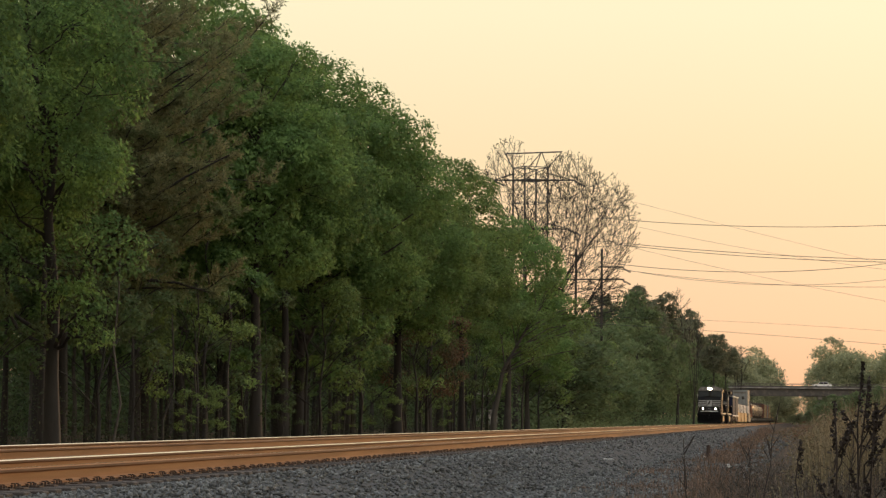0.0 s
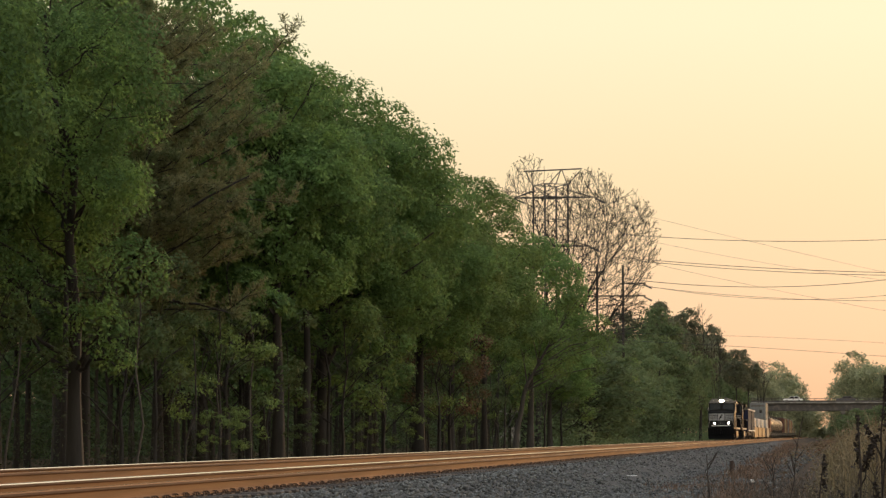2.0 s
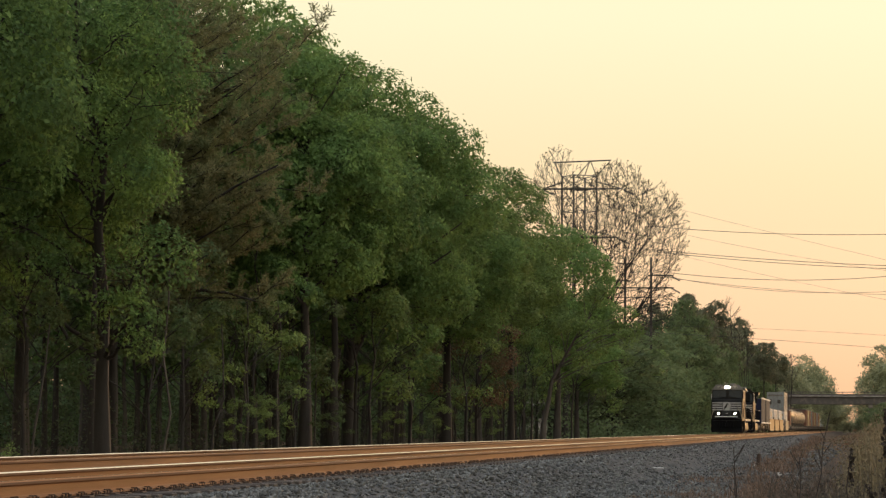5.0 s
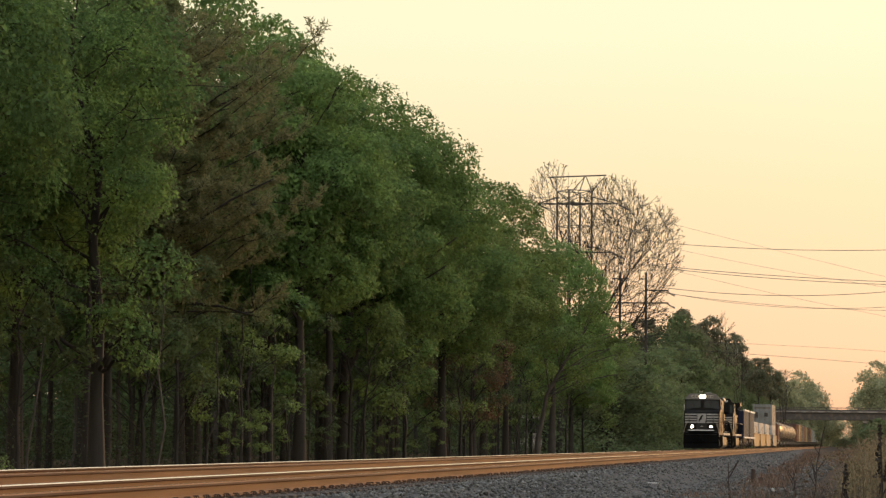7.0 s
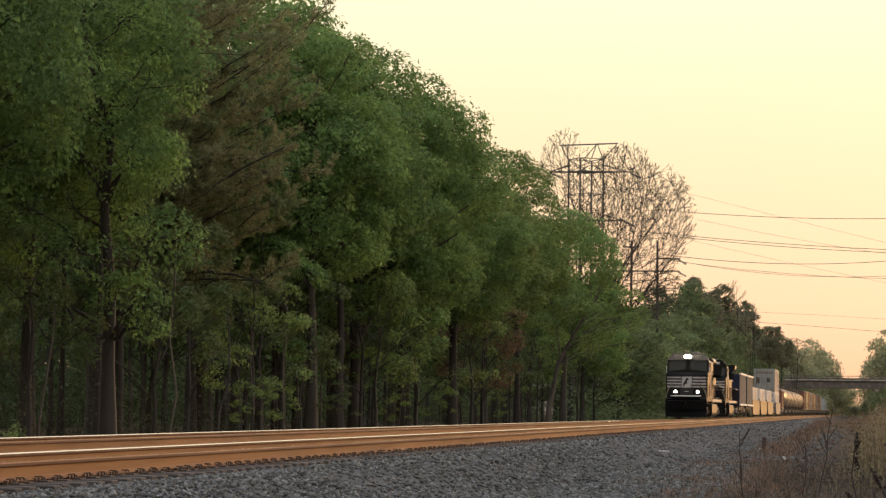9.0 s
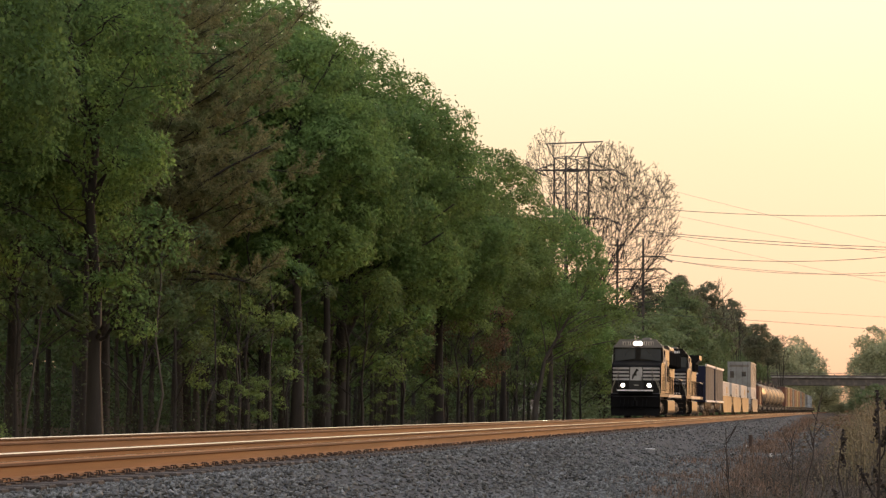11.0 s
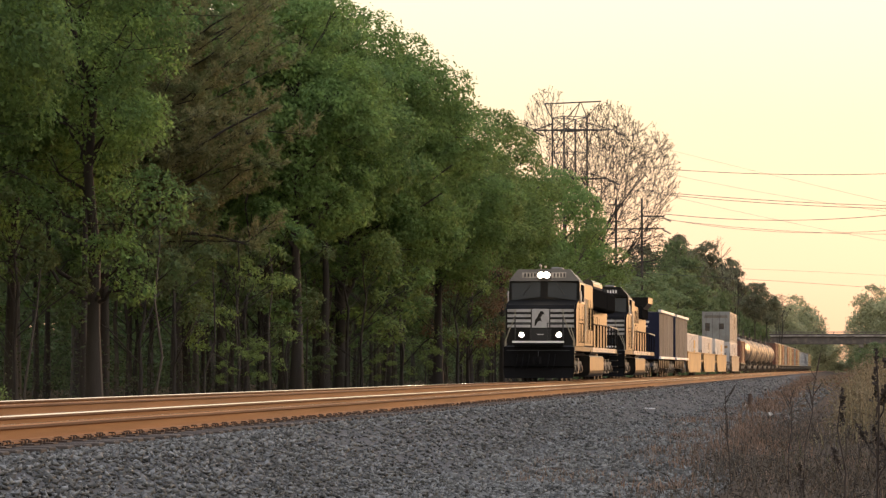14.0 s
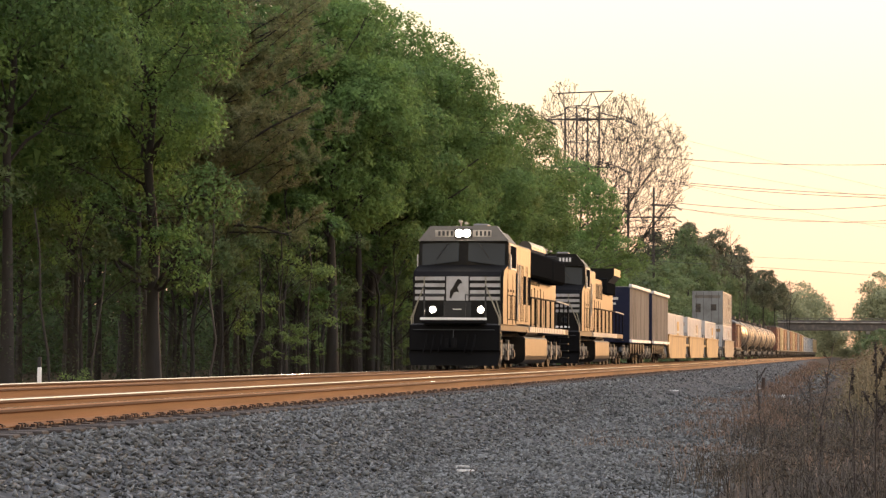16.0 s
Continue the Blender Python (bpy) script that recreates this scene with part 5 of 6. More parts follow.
    keep = np.sin(y * 0.43) + np.sin(y * 0.17 + x) + rng.normal(size=n) * 0.6 > -0.3
    x, y = x[keep], y[keep]
    v, f = blades(rng, x, y, ground_z(x, y) - 0.02, rng.uniform(0.08, 0.34, len(x)), rng.uniform(0.1, 0.8, len(x)), rng.uniform(0.005, 0.011, len(x)) * np.clip(y / 70, 1, 2.5))
    tagged(new("russet_grass", np_mesh("russet_grass", v, f, M_RUSSET)), "low russet dead grass fringing the ballast", "grass", kind="stuff")
    # flat tan mats of dead grass lying on the gravel
    xs, ys = [], []
    for cx, cy, rx, ry, m in ((-4.1, 75, 0.9, 4.0, 420), (-3.5, 57, 0.9, 4.0, 500), (-3.3, 47.5, 0.6, 3.0, 200), (-2.5, 42.5, 0.8, 3.0, 300), (-2.2, 32, 0.6, 2.5, 260), (-4.4, 90, 0.6, 5.0, 220)):
        xs.append(cx + rng.normal(size=m) * rx * 0.5)
        ys.append(cy + rng.normal(size=m) * ry * 0.5)
    x, y = np.concatenate(xs), np.concatenate(ys)
    v, f = blades(rng, x, y, ground_z(x, y) + 0.01, rng.uniform(0.04, 0.16, len(x)), rng.uniform(0.5, 0.95, len(x)), rng.uniform(0.005, 0.010, len(x)))
    tagged(new("flat_grass", np_mesh("flat_grass", v, f, M_RUSSET)), "flattened tan mats of dead grass on the gravel", "grass", kind="stuff")
    # a few green young shoots
    x, y = scatter(900, -1.0, 6, 24, 70, 1.6, 1.2)
    v, f = blades(rng, x, y, ground_z(x, y), rng.uniform(0.1, 0.5, len(x)), rng.uniform(0.1, 0.7, len(x)), rng.uniform(0.006, 0.012, len(x)))
    tagged(new("young_grass", np_mesh("young_grass", v, f, M_GRASS_GREEN)), "sparse fresh green shoots among dead grass", "grass", kind="stuff")


make_verge()


def make_dock(x, y, height, heads, seed, lean=0.0, label="tall dark dead dock stalk with seed heads"):
    """A dead weed stalk: thin stem, side branches, and knobbly seed heads."""
    rng = np.random.default_rng(seed)
    root = thing("weed_stalk", label, "weed", "dead weed stalks on the verge", m=pose(x, y, float(ground_z(x, y)) - 0.02))
    top = np.array([lean + rng.uniform(-0.012, 0.012), rng.uniform(-0.06, 0.06), height])
    segs = bent(rng, (0, 0, 0), top, 0.009, 0.004, parts=5, wobble=0.02)
    seeds = []
    tips = [(top * 0.82, top)]
    for k in range(heads):
        q = rng.uniform(0.48, 0.80)
        a = top * q
        b = a + np.array([rng.choice((-1, 1)) * rng.uniform(0.05, 0.12), rng.uniform(-0.10, 0.10), rng.uniform(0.14, 0.28)]) * height * 0.6
        segs += bent(rng, a, b, 0.005, 0.003, parts=3)
        tips.append((a + (b - a) * 0.4, b))
    v, f = tubes(segs, 5)
    part("stem", np_mesh("stem", v, f, M_WEED_DARK), None, root)
    for a, b in tips:
        n = int(110 * np.linalg.norm(b - a) / 0.25)
        t = rng.uniform(size=n)
        c = a[None] + (b - a)[None] * t[:, None] + rng.normal(size=(n, 3)) * (0.011 * (1.2 - t) * (0.6 + 0.4 * np.sin(t * 19)) + 0.003)[:, None]
        v, f = leaves(rng, c, 0.024, 0.016)
        part("seed_head", np_mesh("seed_head", v, f, M_WEED_DARK), None, root)


for i, (x, y, h, n, lean) in enumerate(((0.165, 14.0, 1.70, 4, 0.08), (0.098, 14.0, 1.50, 5, 0.0), (0.205, 14.0, 1.62, 4, 0.09), (0.32, 14.0, 1.46, 4, 0.0), (0.45, 14.1, 1.3, 3, 0.03),
                                  (-0.083, 17.0, 1.30, 1, 0.0), (0.35, 18.0, 0.95, 2, 0), (0.55, 16.0, 1.3, 3, 0), (0.62, 18.0, 1.2, 3, 0), (0.9, 19.0, 1.3, 3, 0),
                                  (-0.45, 22.0, 0.6, 2, 0), (0.2, 24.0, 0.75, 2, 0), (0.7, 25.0, 1.0, 2, 0), (1.3, 24.0, 1.2, 3, 0))):
    make_dock(x, y, h, n, 100 + i, lean)


def make_bare_shoot(x, y, h, lean, seed):
    rng = np.random.default_rng(seed)
    segs = bent(rng, (0, 0, 0), (lean, 0, h), 0.009, 0.005, parts=5, wobble=0.03)
    for k in range(6):
        q = rng.uniform(0.55, 0.95)
        a = np.array([lean * q, 0, h * q])
        segs += bent(rng, a, a + np.array([rng.uniform(-0.12, 0.12), 0.03, rng.uniform(0.1, 0.22)]), 0.007, 0.004, parts=2)
    v, f = tubes(segs, 5)
    ob = part("bare_shoot", np_mesh("bare_shoot", v, f, M_WEED_DARK), None)
    ob.matrix_world = pose(x, y, float(ground_z(x, y)) - 0.02)
    tagged(ob, "thin leafless dark shoot standing in the verge", "weed", "leafless shoots")


for i, (x, y, h, l) in enumerate(((-1.35, 30, 1.22, -0.08), (-0.62, 30.5, 1.5, 0.22), (-0.78, 32, 1.15, 0.02), (0.4, 34, 1.1, 0.1))):
    make_bare_shoot(x, y, h, l, 300 + i)


def make_small_things():
    rng = np.random.default_rng(44)
    # short rusty stump of a post
    bm = bmesh.new()
    rod(bm, (0, 0, -0.1), (0.02, 0, 0.55), 0.09, 8, 0.07)
    rod(bm, (0.3, 0.1, -0.1), (0.3, 0.1, 0.22), 0.10, 7, 0.09)
    p = part("post_stump", bm, M_SPIKE)
    p.matrix_world = pose(-3.9, 101, float(ground_z(-3.9, 101)))
    tagged(p, "short broken red-brown post stump in the dry verge", "post")
    shrub = broadleaf_meshes(91, 1.5, 0.8, 0.1, 0.03, 24, 40, 0.10, M_LEAF_YELLOW, M_BARK, loose=True)
    plant("shrub", shrub, -24.0, 73, 0, (0.6, 0.6), "small yellow-green shrub beside the marker post", "shrub")
    # white marker by the far track
    root = thing("trackside_marker", "short white concrete marker post by the far track", "marker post", m=pose(-24.6, 71, float(ground_z(-24.6))))
    part("post", boxes((-0.06, 0.06, -0.05, 0.05, -0.2, 1.0, 0.015)), M_WHITE, root)
    part("cap", boxes((-0.055, 0.055, -0.045, 0.045, 1.0, 1.3, 0.01)), M_PLATFORM, root, "dark upper end of the post")
    # scraps of litter, splinters and sticks on the stones
    for x, y, w, l, h, dark in ((-4.9, 25.6, 0.10, 0.16, 0.03, 0), (-4.7, 24.5, 0.05, 0.20, 0.02, 0), (-2.6, 84, 0.12, 0.14, 0.12, 0), (-4.1, 104, 0.25, 0.2, 0.1, 0), (-4.88, 65, 0.25, 0.06, 0.03, 1),
                                (-4.2, 38, 0.16, 0.07, 0.05, 1), (-4.4, 30.5, 0.05, 0.05, 0.05, 1), (-6.0, 78.5, 0.45, 0.05, 0.03, 0), (-4.63, 54.4, 0.35, 0.06, 0.04, 1), (-3.7, 44, 0.12, 0.06, 0.05, 1)):
        bm = boxes((-w / 2, w / 2, -l / 2, l / 2, 0, h, min(w, l, h) * 0.3))
        for v in bm.verts:
            v.co += Vector(rng.normal(size=3)) * 0.006
        ob = part("timber_splinter" if dark else "litter_scrap", bm, M_TIE if dark else M_LITTER)
        ob.matrix_world = pose(x, y, float(ground_z(x, y)) + 0.02, 0, 0, rng.uniform(0, 180))
        tagged(ob, "dark timber splinter lying on the gravel" if dark else "small pale scrap of litter on the gravel", "debris", "scraps on the gravel")


make_small_things()

# ---- train ----
# every vehicle stands with its front coupler at its origin, on the rail top, and reaches back along +Y


# pale colour stands for bright glints on springs and brake cylinders
M_GLINT = material("pale_glint_metal", (0.30, 0.265, 0.22), rough=0.55, grain=0.35, scale=9, second=(0.10, 0.085, 0.07), patch=0.55, patch_scale=4)


def wheelset(root, y, r=0.5, spin=None):
    w = new("wheelset")
    w.parent = root
    w.location = (0, y, r)
    bm = bmesh.new()
    for sx in (-0.75, 0.75):
        rod(bm, (sx - 0.065, 0, 0), (sx + 0.065, 0, 0), r, 20)
        rod(bm, (sx * 0.93 - 0.015, 0, 0), (sx * 0.93 + 0.015, 0, 0), r + 0.03, 20)
        rod(bm, (sx + 0.065 * (1 if sx > 0 else -1), 0, 0), (sx + 0.10 * (1 if sx > 0 else -1), 0, 0), r * 0.35, 10)
        for k in range(6):
            a = k * math.pi / 3
            s = 1 if sx > 0 else -1
            box(bm, sx + 0.066 * s - 0.01, sx + 0.066 * s + 0.01, math.cos(a) * r * 0.6 - 0.05, math.cos(a) * r * 0.6 + 0.05, math.sin(a) * r * 0.6 - 0.05, math.sin(a) * r * 0.6 + 0.05)
    rod(bm, (-0.8, 0, 0), (0.8, 0, 0), 0.09, 8)
    me = bpy.data.meshes.new("wheelset")
    bm.to_mesh(me)
    bm.free()
    finish(me)
    me.materials.append(M_DIRTY)
    old = w
    w = new("wheelset", me)
    w.parent, w.location = root, old.location
    bpy.data.objects.remove(old)
    if spin is not None:
        spin.append((w, y, r))
    return w


def truck(root, y, spin, axles=(-1.8, 0, 1.8), r=0.53, mat=None):
    """A bogie: side frames with springs and boxes, and its wheelsets."""
    mat = mat or M_DIRTY
    for sx in (-1, 1):
        bm = bmesh.new()
        a, b = axles[0] - 0.45, axles[-1] + 0.45
        x0, x1 = sorted((sx * 0.98, sx * 1.14))
        prism(bm, [(y + a, 0.62), (y + a + 0.2, 0.86), (y + a + 1.0, 0.92), (y, 0.80), (y + b - 1.0, 0.92), (y + b - 0.2, 0.86), (y + b, 0.62), (y + b - 0.5, 0.5), (y + b - 1.0, 0.48), (y, 0.42), (y + a + 1.0, 0.48), (y + a + 0.5, 0.5)], "x", x0, x1)
        frame_part = part("side_frame", bm, M_PLATFORM, root, "dark bogie side frame")
        u0, u1 = sorted((sx * 1.10, sx * 1.28))
        bm = boxes((u0, u1, -0.2, 0.2, r - 0.18, r + 0.2, 0.03))
        rod(bm, (sx * 1.27, 0, r), (sx * 1.33, 0, r), 0.13, 10)
        repeat("journal_box", bm, mat, frame_part, [(0, y + ax, 0) for ax in axles])
        bm = rods(((sx * 1.17, 0, 0.48), (sx * 1.17, 0, 0.86), 0.08, 8))
        repeat("spring", bm, M_GLINT, frame_part, [(0, y + ax + dy, 0) for ax in axles for dy in (-0.33, 0.33)])
        u0, u1 = sorted((sx * 1.12, sx * 1.25))
        repeat("brake_cylinder", boxes((u0, u1, -0.09, 0.09, 0.30, 1.0, 0.02)), M_GLINT, frame_part, [(0, y + dy, 0) for dy in (-0.9, 0.9)])
    for ax in axles:
        wheelset(root, y + ax, r, spin)


def coupler(root, y, back=False):
    """Shank, and a head whose knuckle curls round on one side with a gap beside it."""
    s = -1 if back else 1
    bm = boxes((-0.09, 0.09, min(y + s * 0.28, y + s * 0.95), max(y + s * 0.28, y + s * 0.95), 0.79, 0.97, 0.02))
    for outline in ([(-0.17, 0.30), (0.15, 0.30), (0.15, 0.20), (-0.02, 0.16), (-0.08, 0.02), (-0.19, 0.0)], [(0.06, 0.14), (0.17, 0.16), (0.20, 0.05), (0.12, -0.03), (0.03, 0.0), (0.04, 0.05), (0.10, 0.05)]):
        prism(bm, [(px, y + s * py) for px, py in outline], "z", 0.72, 1.03)
    part("coupler", bm, M_MATTE, root)


def handrail(root, xs, y0, y1, z0, z1, n, mat, r=0.022, label=""):
    """A row of stanchions with a top rail on the side at x."""
    bm = bmesh.new()
    for k in range(n):
        y = y0 + (y1 - y0) * k / (n - 1)
        rod(bm, (xs, y, z0), (xs, y, z1), r, 6)
    rod(bm, (xs, y0, z1), (xs, y1, z1), r, 6)
    part("handrail", bm, mat, root, label)


M_RAIL_PAINT = material("handrail_paint_dusty", (0.20, 0.18, 0.13), rough=0.5, grain=0.2, scale=6)
M_EDGE = material("sill_stripe_paint", (0.55, 0.50, 0.42), rough=0.5, grain=0.25, scale=6, second=(0.3, 0.27, 0.23), patch=0.5)
M_FASCIA = material("fascia_grey_paint", (0.150, 0.142, 0.130), rough=0.55, grain=0.2, scale=6)
M_MATTE = material("antiglare_black", (0.006, 0.006, 0.0065), rough=0.85, specular=0.08, grain=0.3, scale=6)
M_GRILLE = material("grille_dark", (0.012, 0.012, 0.012), rough=0.9, specular=0.0, grain=0.3, scale=12)
M_NUMBER = material("number_panel", (0.03, 0.03, 0.03), rough=0.4)
M_TANK_LOCO = material("fuel_tank_black", (0.05, 0.045, 0.04), rough=0.24, grain=0.3, scale=3, second=(0.05, 0.042, 0.034), patch=0.5, patch_scale=1.2, coat=0.3)
M_BAR_TEXT = material("lettering_pale", (0.6, 0.58, 0.54), rough=0.5)


def make_loco(kind, label):
    """A six-axle road diesel with wide nose and black paint; kind 'emd' has a boxy roofline, kind 'ge' winged radiators."""
    root = thing("diesel_locomotive", label, "locomotive", "locomotives of the train")
    spin = []
    L = 23.0
    e_y0, e_y1 = 5.0, (9.4 if kind == "emd" else 7.2)
    # frame and walkway
    part("underframe", boxes((-1.45, 1.45, 0.9, L - 0.9, 1.28, 1.50, 0.02), (-0.5, 0.5, 1.0, L - 1.0, 0.95, 1.28, 0.02)), M_PLATFORM, root)
    for s in (-1, 1):
        x0, x1 = sorted((s * 1.452, s * 1.50))
        repeat("sill_stripe", boxes((x0, x1, 0, 0.36, 1.30, 1.49)), M_EDGE, root, [(0, e_y1 - 0.3 + k * 0.55, 0) for k in range(21)], "worn pale stripe on the side sill")
    # fuel tank with rounded lower edges
    bm = bmesh.new()
    prism(bm, [(-1.44, 1.12), (1.44, 1.12), (1.50, 1.06), (1.505, 0.46), (1.48, 0.32), (1.40, 0.22), (1.26, 0.17), (-1.26, 0.17), (-1.40, 0.22), (-1.48, 0.32), (-1.505, 0.46), (-1.50, 1.06)], "y", 7.6, 14.2)
    part("fuel_tank", bm, M_BLACK, root, "glossy dark fuel tank catching warm light")
    for s in (-1, 1):
        part("air_reservoir", rods(((s * 1.30, 8.4, 1.32), (s * 1.30, 11.6, 1.32), 0.17, 14)), M_BLACK, root)
    truck(root, 4.2, spin)
    truck(root, L - 4.2, spin)
    coupler(root, 0.0)
    coupler(root, L, True)
    # front platform: pilot plate, plow, steps
    part("pilot_plate", boxes((-1.5, 1.5, 0.85, 0.98, 0.62, 1.46, 0.02)), M_MATTE, root)
    bm = bmesh.new()
    prism(bm, [(-1.5, 0.72), (1.5, 0.72), (1.52, 0.55), (1.45, 0.13), (-1.45, 0.13), (-1.52, 0.55)], "y", 0.45, 0.53)
    for v in bm.verts:
        v.co.y += abs(v.co.x) * 0.22 + (v.co.z - 0.13) * 0.35
    part("plow", bm, M_MATTE, root, "black snow plow under the front coupler")
    part("anticlimber", boxes((-1.05, 1.05, 0.62, 0.95, 1.50, 1.61, 0.02)), M_MATTE, root)
    part("anticlimber_edge", boxes((-1.1, 1.1, 0.60, 0.617, 1.62, 1.70, 0.0)), M_WHITE, root, "white edge line of the front platform")
    for s in (-1, 1):
        x0, x1 = sorted((s * 1.08, s * 1.5))
        repeat("step", boxes((x0, x1, 0.98, 1.32, 0.35, 0.39)), M_PLATFORM, root, [(0, 0, 0.28 * k) for k in range(4)])
        part("step_stringer", boxes((*sorted((s * 1.06, s * 1.08)), 0.98, 1.36, 0.3, 1.4)), M_PLATFORM, root)
        x = s * 1.46
        bm = rods(((x, 1.0, 0.45), (x, 1.0, 1.7), 0.022, 6), ((x, 1.0, 1.7), (s * 1.02, 0.9, 2.75), 0.022, 6), ((s * 1.02, 0.9, 2.75), (s * 1.02, 0.9, 3.05), 0.022, 6), ((x, 1.36, 0.45), (x, 1.36, 1.75), 0.022, 6), ((x, 1.36, 1.75), (s * 1.3, 1.4, 2.3), 0.022, 6))
        part("grab_rail", bm, M_RAIL_PAINT, root)
    for g in (-1, 1):
        part("front_handrail", rods(((g * 1.02, 0.9, 2.45), (g * 0.35, 0.9, 2.45), 0.018, 6), ((g * 0.35, 0.9, 1.6), (g * 0.35, 0.9, 2.45), 0.018, 6), ((g * 1.02, 0.9, 1.6), (g * 1.02, 0.9, 2.75), 0.03, 6)), M_PLATFORM, root)
    repeat("hose", rods(((0, 0.8, 1.15), (-0.03, 0.6, 0.75), 0.03, 6), ((-0.03, 0.6, 0.75), (-0.1, 0.58, 0.55), 0.03, 6)), M_MATTE, root, [(x, 0, 0) for x in (0.45, 0.7, -0.4, -0.65, -0.9)])
    part("uncoupling_lever", rods(((-1.35, 0.7, 1.30), (1.35, 0.7, 1.30), 0.015, 6), ((0, 0.7, 1.3), (0, 0.55, 1.05), 0.015, 6)), M_PLATFORM, root)
    # nose: full width, sloping up to the windscreens
    nose_y, cab_y, cab_b = 1.45, 2.75, 5.0
    bm = bmesh.new()
    prism(bm, [(nose_y, 1.5), (nose_y + 0.03, 3.06), (nose_y + 0.22, 3.24), (cab_y + 0.1, 3.5), (cab_y + 0.1, 1.5)], "x", -1.515, 1.515)
    bmesh.ops.bevel(bm, geom=[e for e in bm.edges if abs(e.verts[0].co.y - e.verts[1].co.y) < 0.4 and max(e.verts[0].co.y, e.verts[1].co.y) < 2.0 and abs(e.verts[0].co.x - e.verts[1].co.x) < 0.1], offset=0.09, segments=2, affect="EDGES")
    nose = part("nose", bm, M_BLACK, root)
    nose.data.materials.append(M_MATTE)
    for f in nose.data.polygons:
        f.material_index = 1 if f.normal.z > 0.25 else 0
    # white stripes and emblem panel across the nose
    for k, z in enumerate((2.34, 2.56, 2.78, 3.0)):
        for s in (-1, 1):
            x0, x1 = sorted((s * 0.42, s * 1.42))
            part("nose_stripe", boxes((x0, x1, nose_y - 0.006, nose_y + 0.02, z - 0.06, z + 0.06)), M_STRIPE, root, "white stripe on the nose")
    part("emblem_panel", boxes((-0.37, 0.37, nose_y - 0.008, nose_y + 0.02, 2.27, 3.07)), M_STRIPE, root, "white panel with a dark emblem")
    bm = bmesh.new()
    prism(bm, [(-0.26, 2.35), (-0.2, 2.35), (-0.12, 2.53), (-0.02, 2.57), (0.06, 2.53), (0.0, 2.71), (0.10, 2.85), (0.17, 2.83), (0.12, 2.95), (0.02, 2.99), (-0.08, 2.85), (-0.16, 2.69), (-0.24, 2.59)], "y", nose_y - 0.016, nose_y - 0.009)
    part("emblem", bm, M_BLACK, root, "dark slanting emblem shape")
    part("nose_door", boxes((-0.16 - 0.3, 0.46, nose_y - 0.004, nose_y + 0.02, 1.72, 2.24)), M_PLATFORM, root)
    bm = boxes((-0.14, 0.14, nose_y - 0.014, nose_y - 0.005, 1.97, 2.0))
    part("nameplate_bar", bm, M_BAR_TEXT, root)
    # ditch lights
    for s in (-1, 1):
        h = part("ditch_light_housing", rods(((s * 0.80, nose_y - 0.12, 1.97), (s * 0.80, nose_y + 0.02, 1.97), 0.14, 16)), M_PLATFORM, root)
        part("ditch_light_lens", rods(((s * 0.80, nose_y - 0.135, 1.97), (s * 0.80, nose_y - 0.121, 1.97), 0.105, 16)), M_DITCH if kind == "emd" else M_GLASS_DARK, h, "glowing ditch light" if kind == "emd" else "unlit ditch light")
    # cab: vertical sides, windscreen leaning back, roof with chamfers
    roof = 4.78
    bm = bmesh.new()
    prism(bm, [(-1.52, 1.5), (1.52, 1.5), (1.52, 4.24), (1.2, 4.62), (0.75, roof), (-0.75, roof), (-1.2, 4.62), (-1.52, 4.24)], "y", cab_y, cab_b)
    for v in bm.verts:
        if v.co.y < cab_y + 0.1 and v.co.z > 3.3:
            v.co.y += 0.10 * (v.co.z - 3.3)
    part("cab", bm, M_BLACK, root)
    visor = bmesh.new()
    prism(visor, [(-1.54, 4.30), (1.54, 4.30), (1.12, roof + 0.02), (-1.12, roof + 0.02)], "y", cab_y - 0.02, cab_y + 0.4)
    vis = part("headlight_fascia", visor, M_FASCIA if kind == "emd" else M_BLACK, root, "grey fascia over the windscreens")
    for s in (-1, 1):
        x0, x1 = sorted((s * 0.32, s * 0.95))
        nb = part("number_board", boxes((x0, x1, cab_y - 0.034, cab_y + 0.0, 4.44, 4.66, 0.0)), M_NUMBER if kind == "ge" else M_EDGE, vis)
        bm = bmesh.new()
        for k in range(4):
            xx = x0 + 0.10 + k * 0.14
            box(bm, xx, xx + 0.075, cab_y - 0.041, cab_y - 0.035, 4.47, 4.63)
        part("number_bar", bm, M_NUMBER if kind == "emd" else M_WHITE, nb)
    hl = part("headlight_housing", boxes((-0.30, 0.30, cab_y - 0.12, cab_y + 0.0, 4.40, 4.70, 0.02)), M_PLATFORM, vis)
    if kind == "emd":
        for x in (-0.13, 0.13):
            part("headlight_lens", rods(((x, cab_y - 0.145, 4.55), (x, cab_y - 0.122, 4.55), 0.125, 16)), M_LAMP, root, "glowing headlight")
    # windscreens and cab side windows
    for s in (-1, 1):
        bm = bmesh.new()
        x0, x1 = (0.16, 1.4)
        prism(bm, [(s * x0, 3.62), (s * x1, 3.46), (s * x1, 4.2), (s * x0, 4.26)], "y", cab_y - 0.012, cab_y + 0.01)
        for v in bm.verts:
            v.co.y += 0.10 * max(0, v.co.z - 3.3)
        part("windscreen", bm, M_GLASS_DARK, root)
        bm = rods(((s * 0.5, cab_y + 0.04, 4.26), (s * 0.9, cab_y - 0.02, 3.7), 0.012, 5))
        part("wiper", bm, M_TYRE, root)
        x0, x1 = sorted((s * 1.515, s * 1.545))
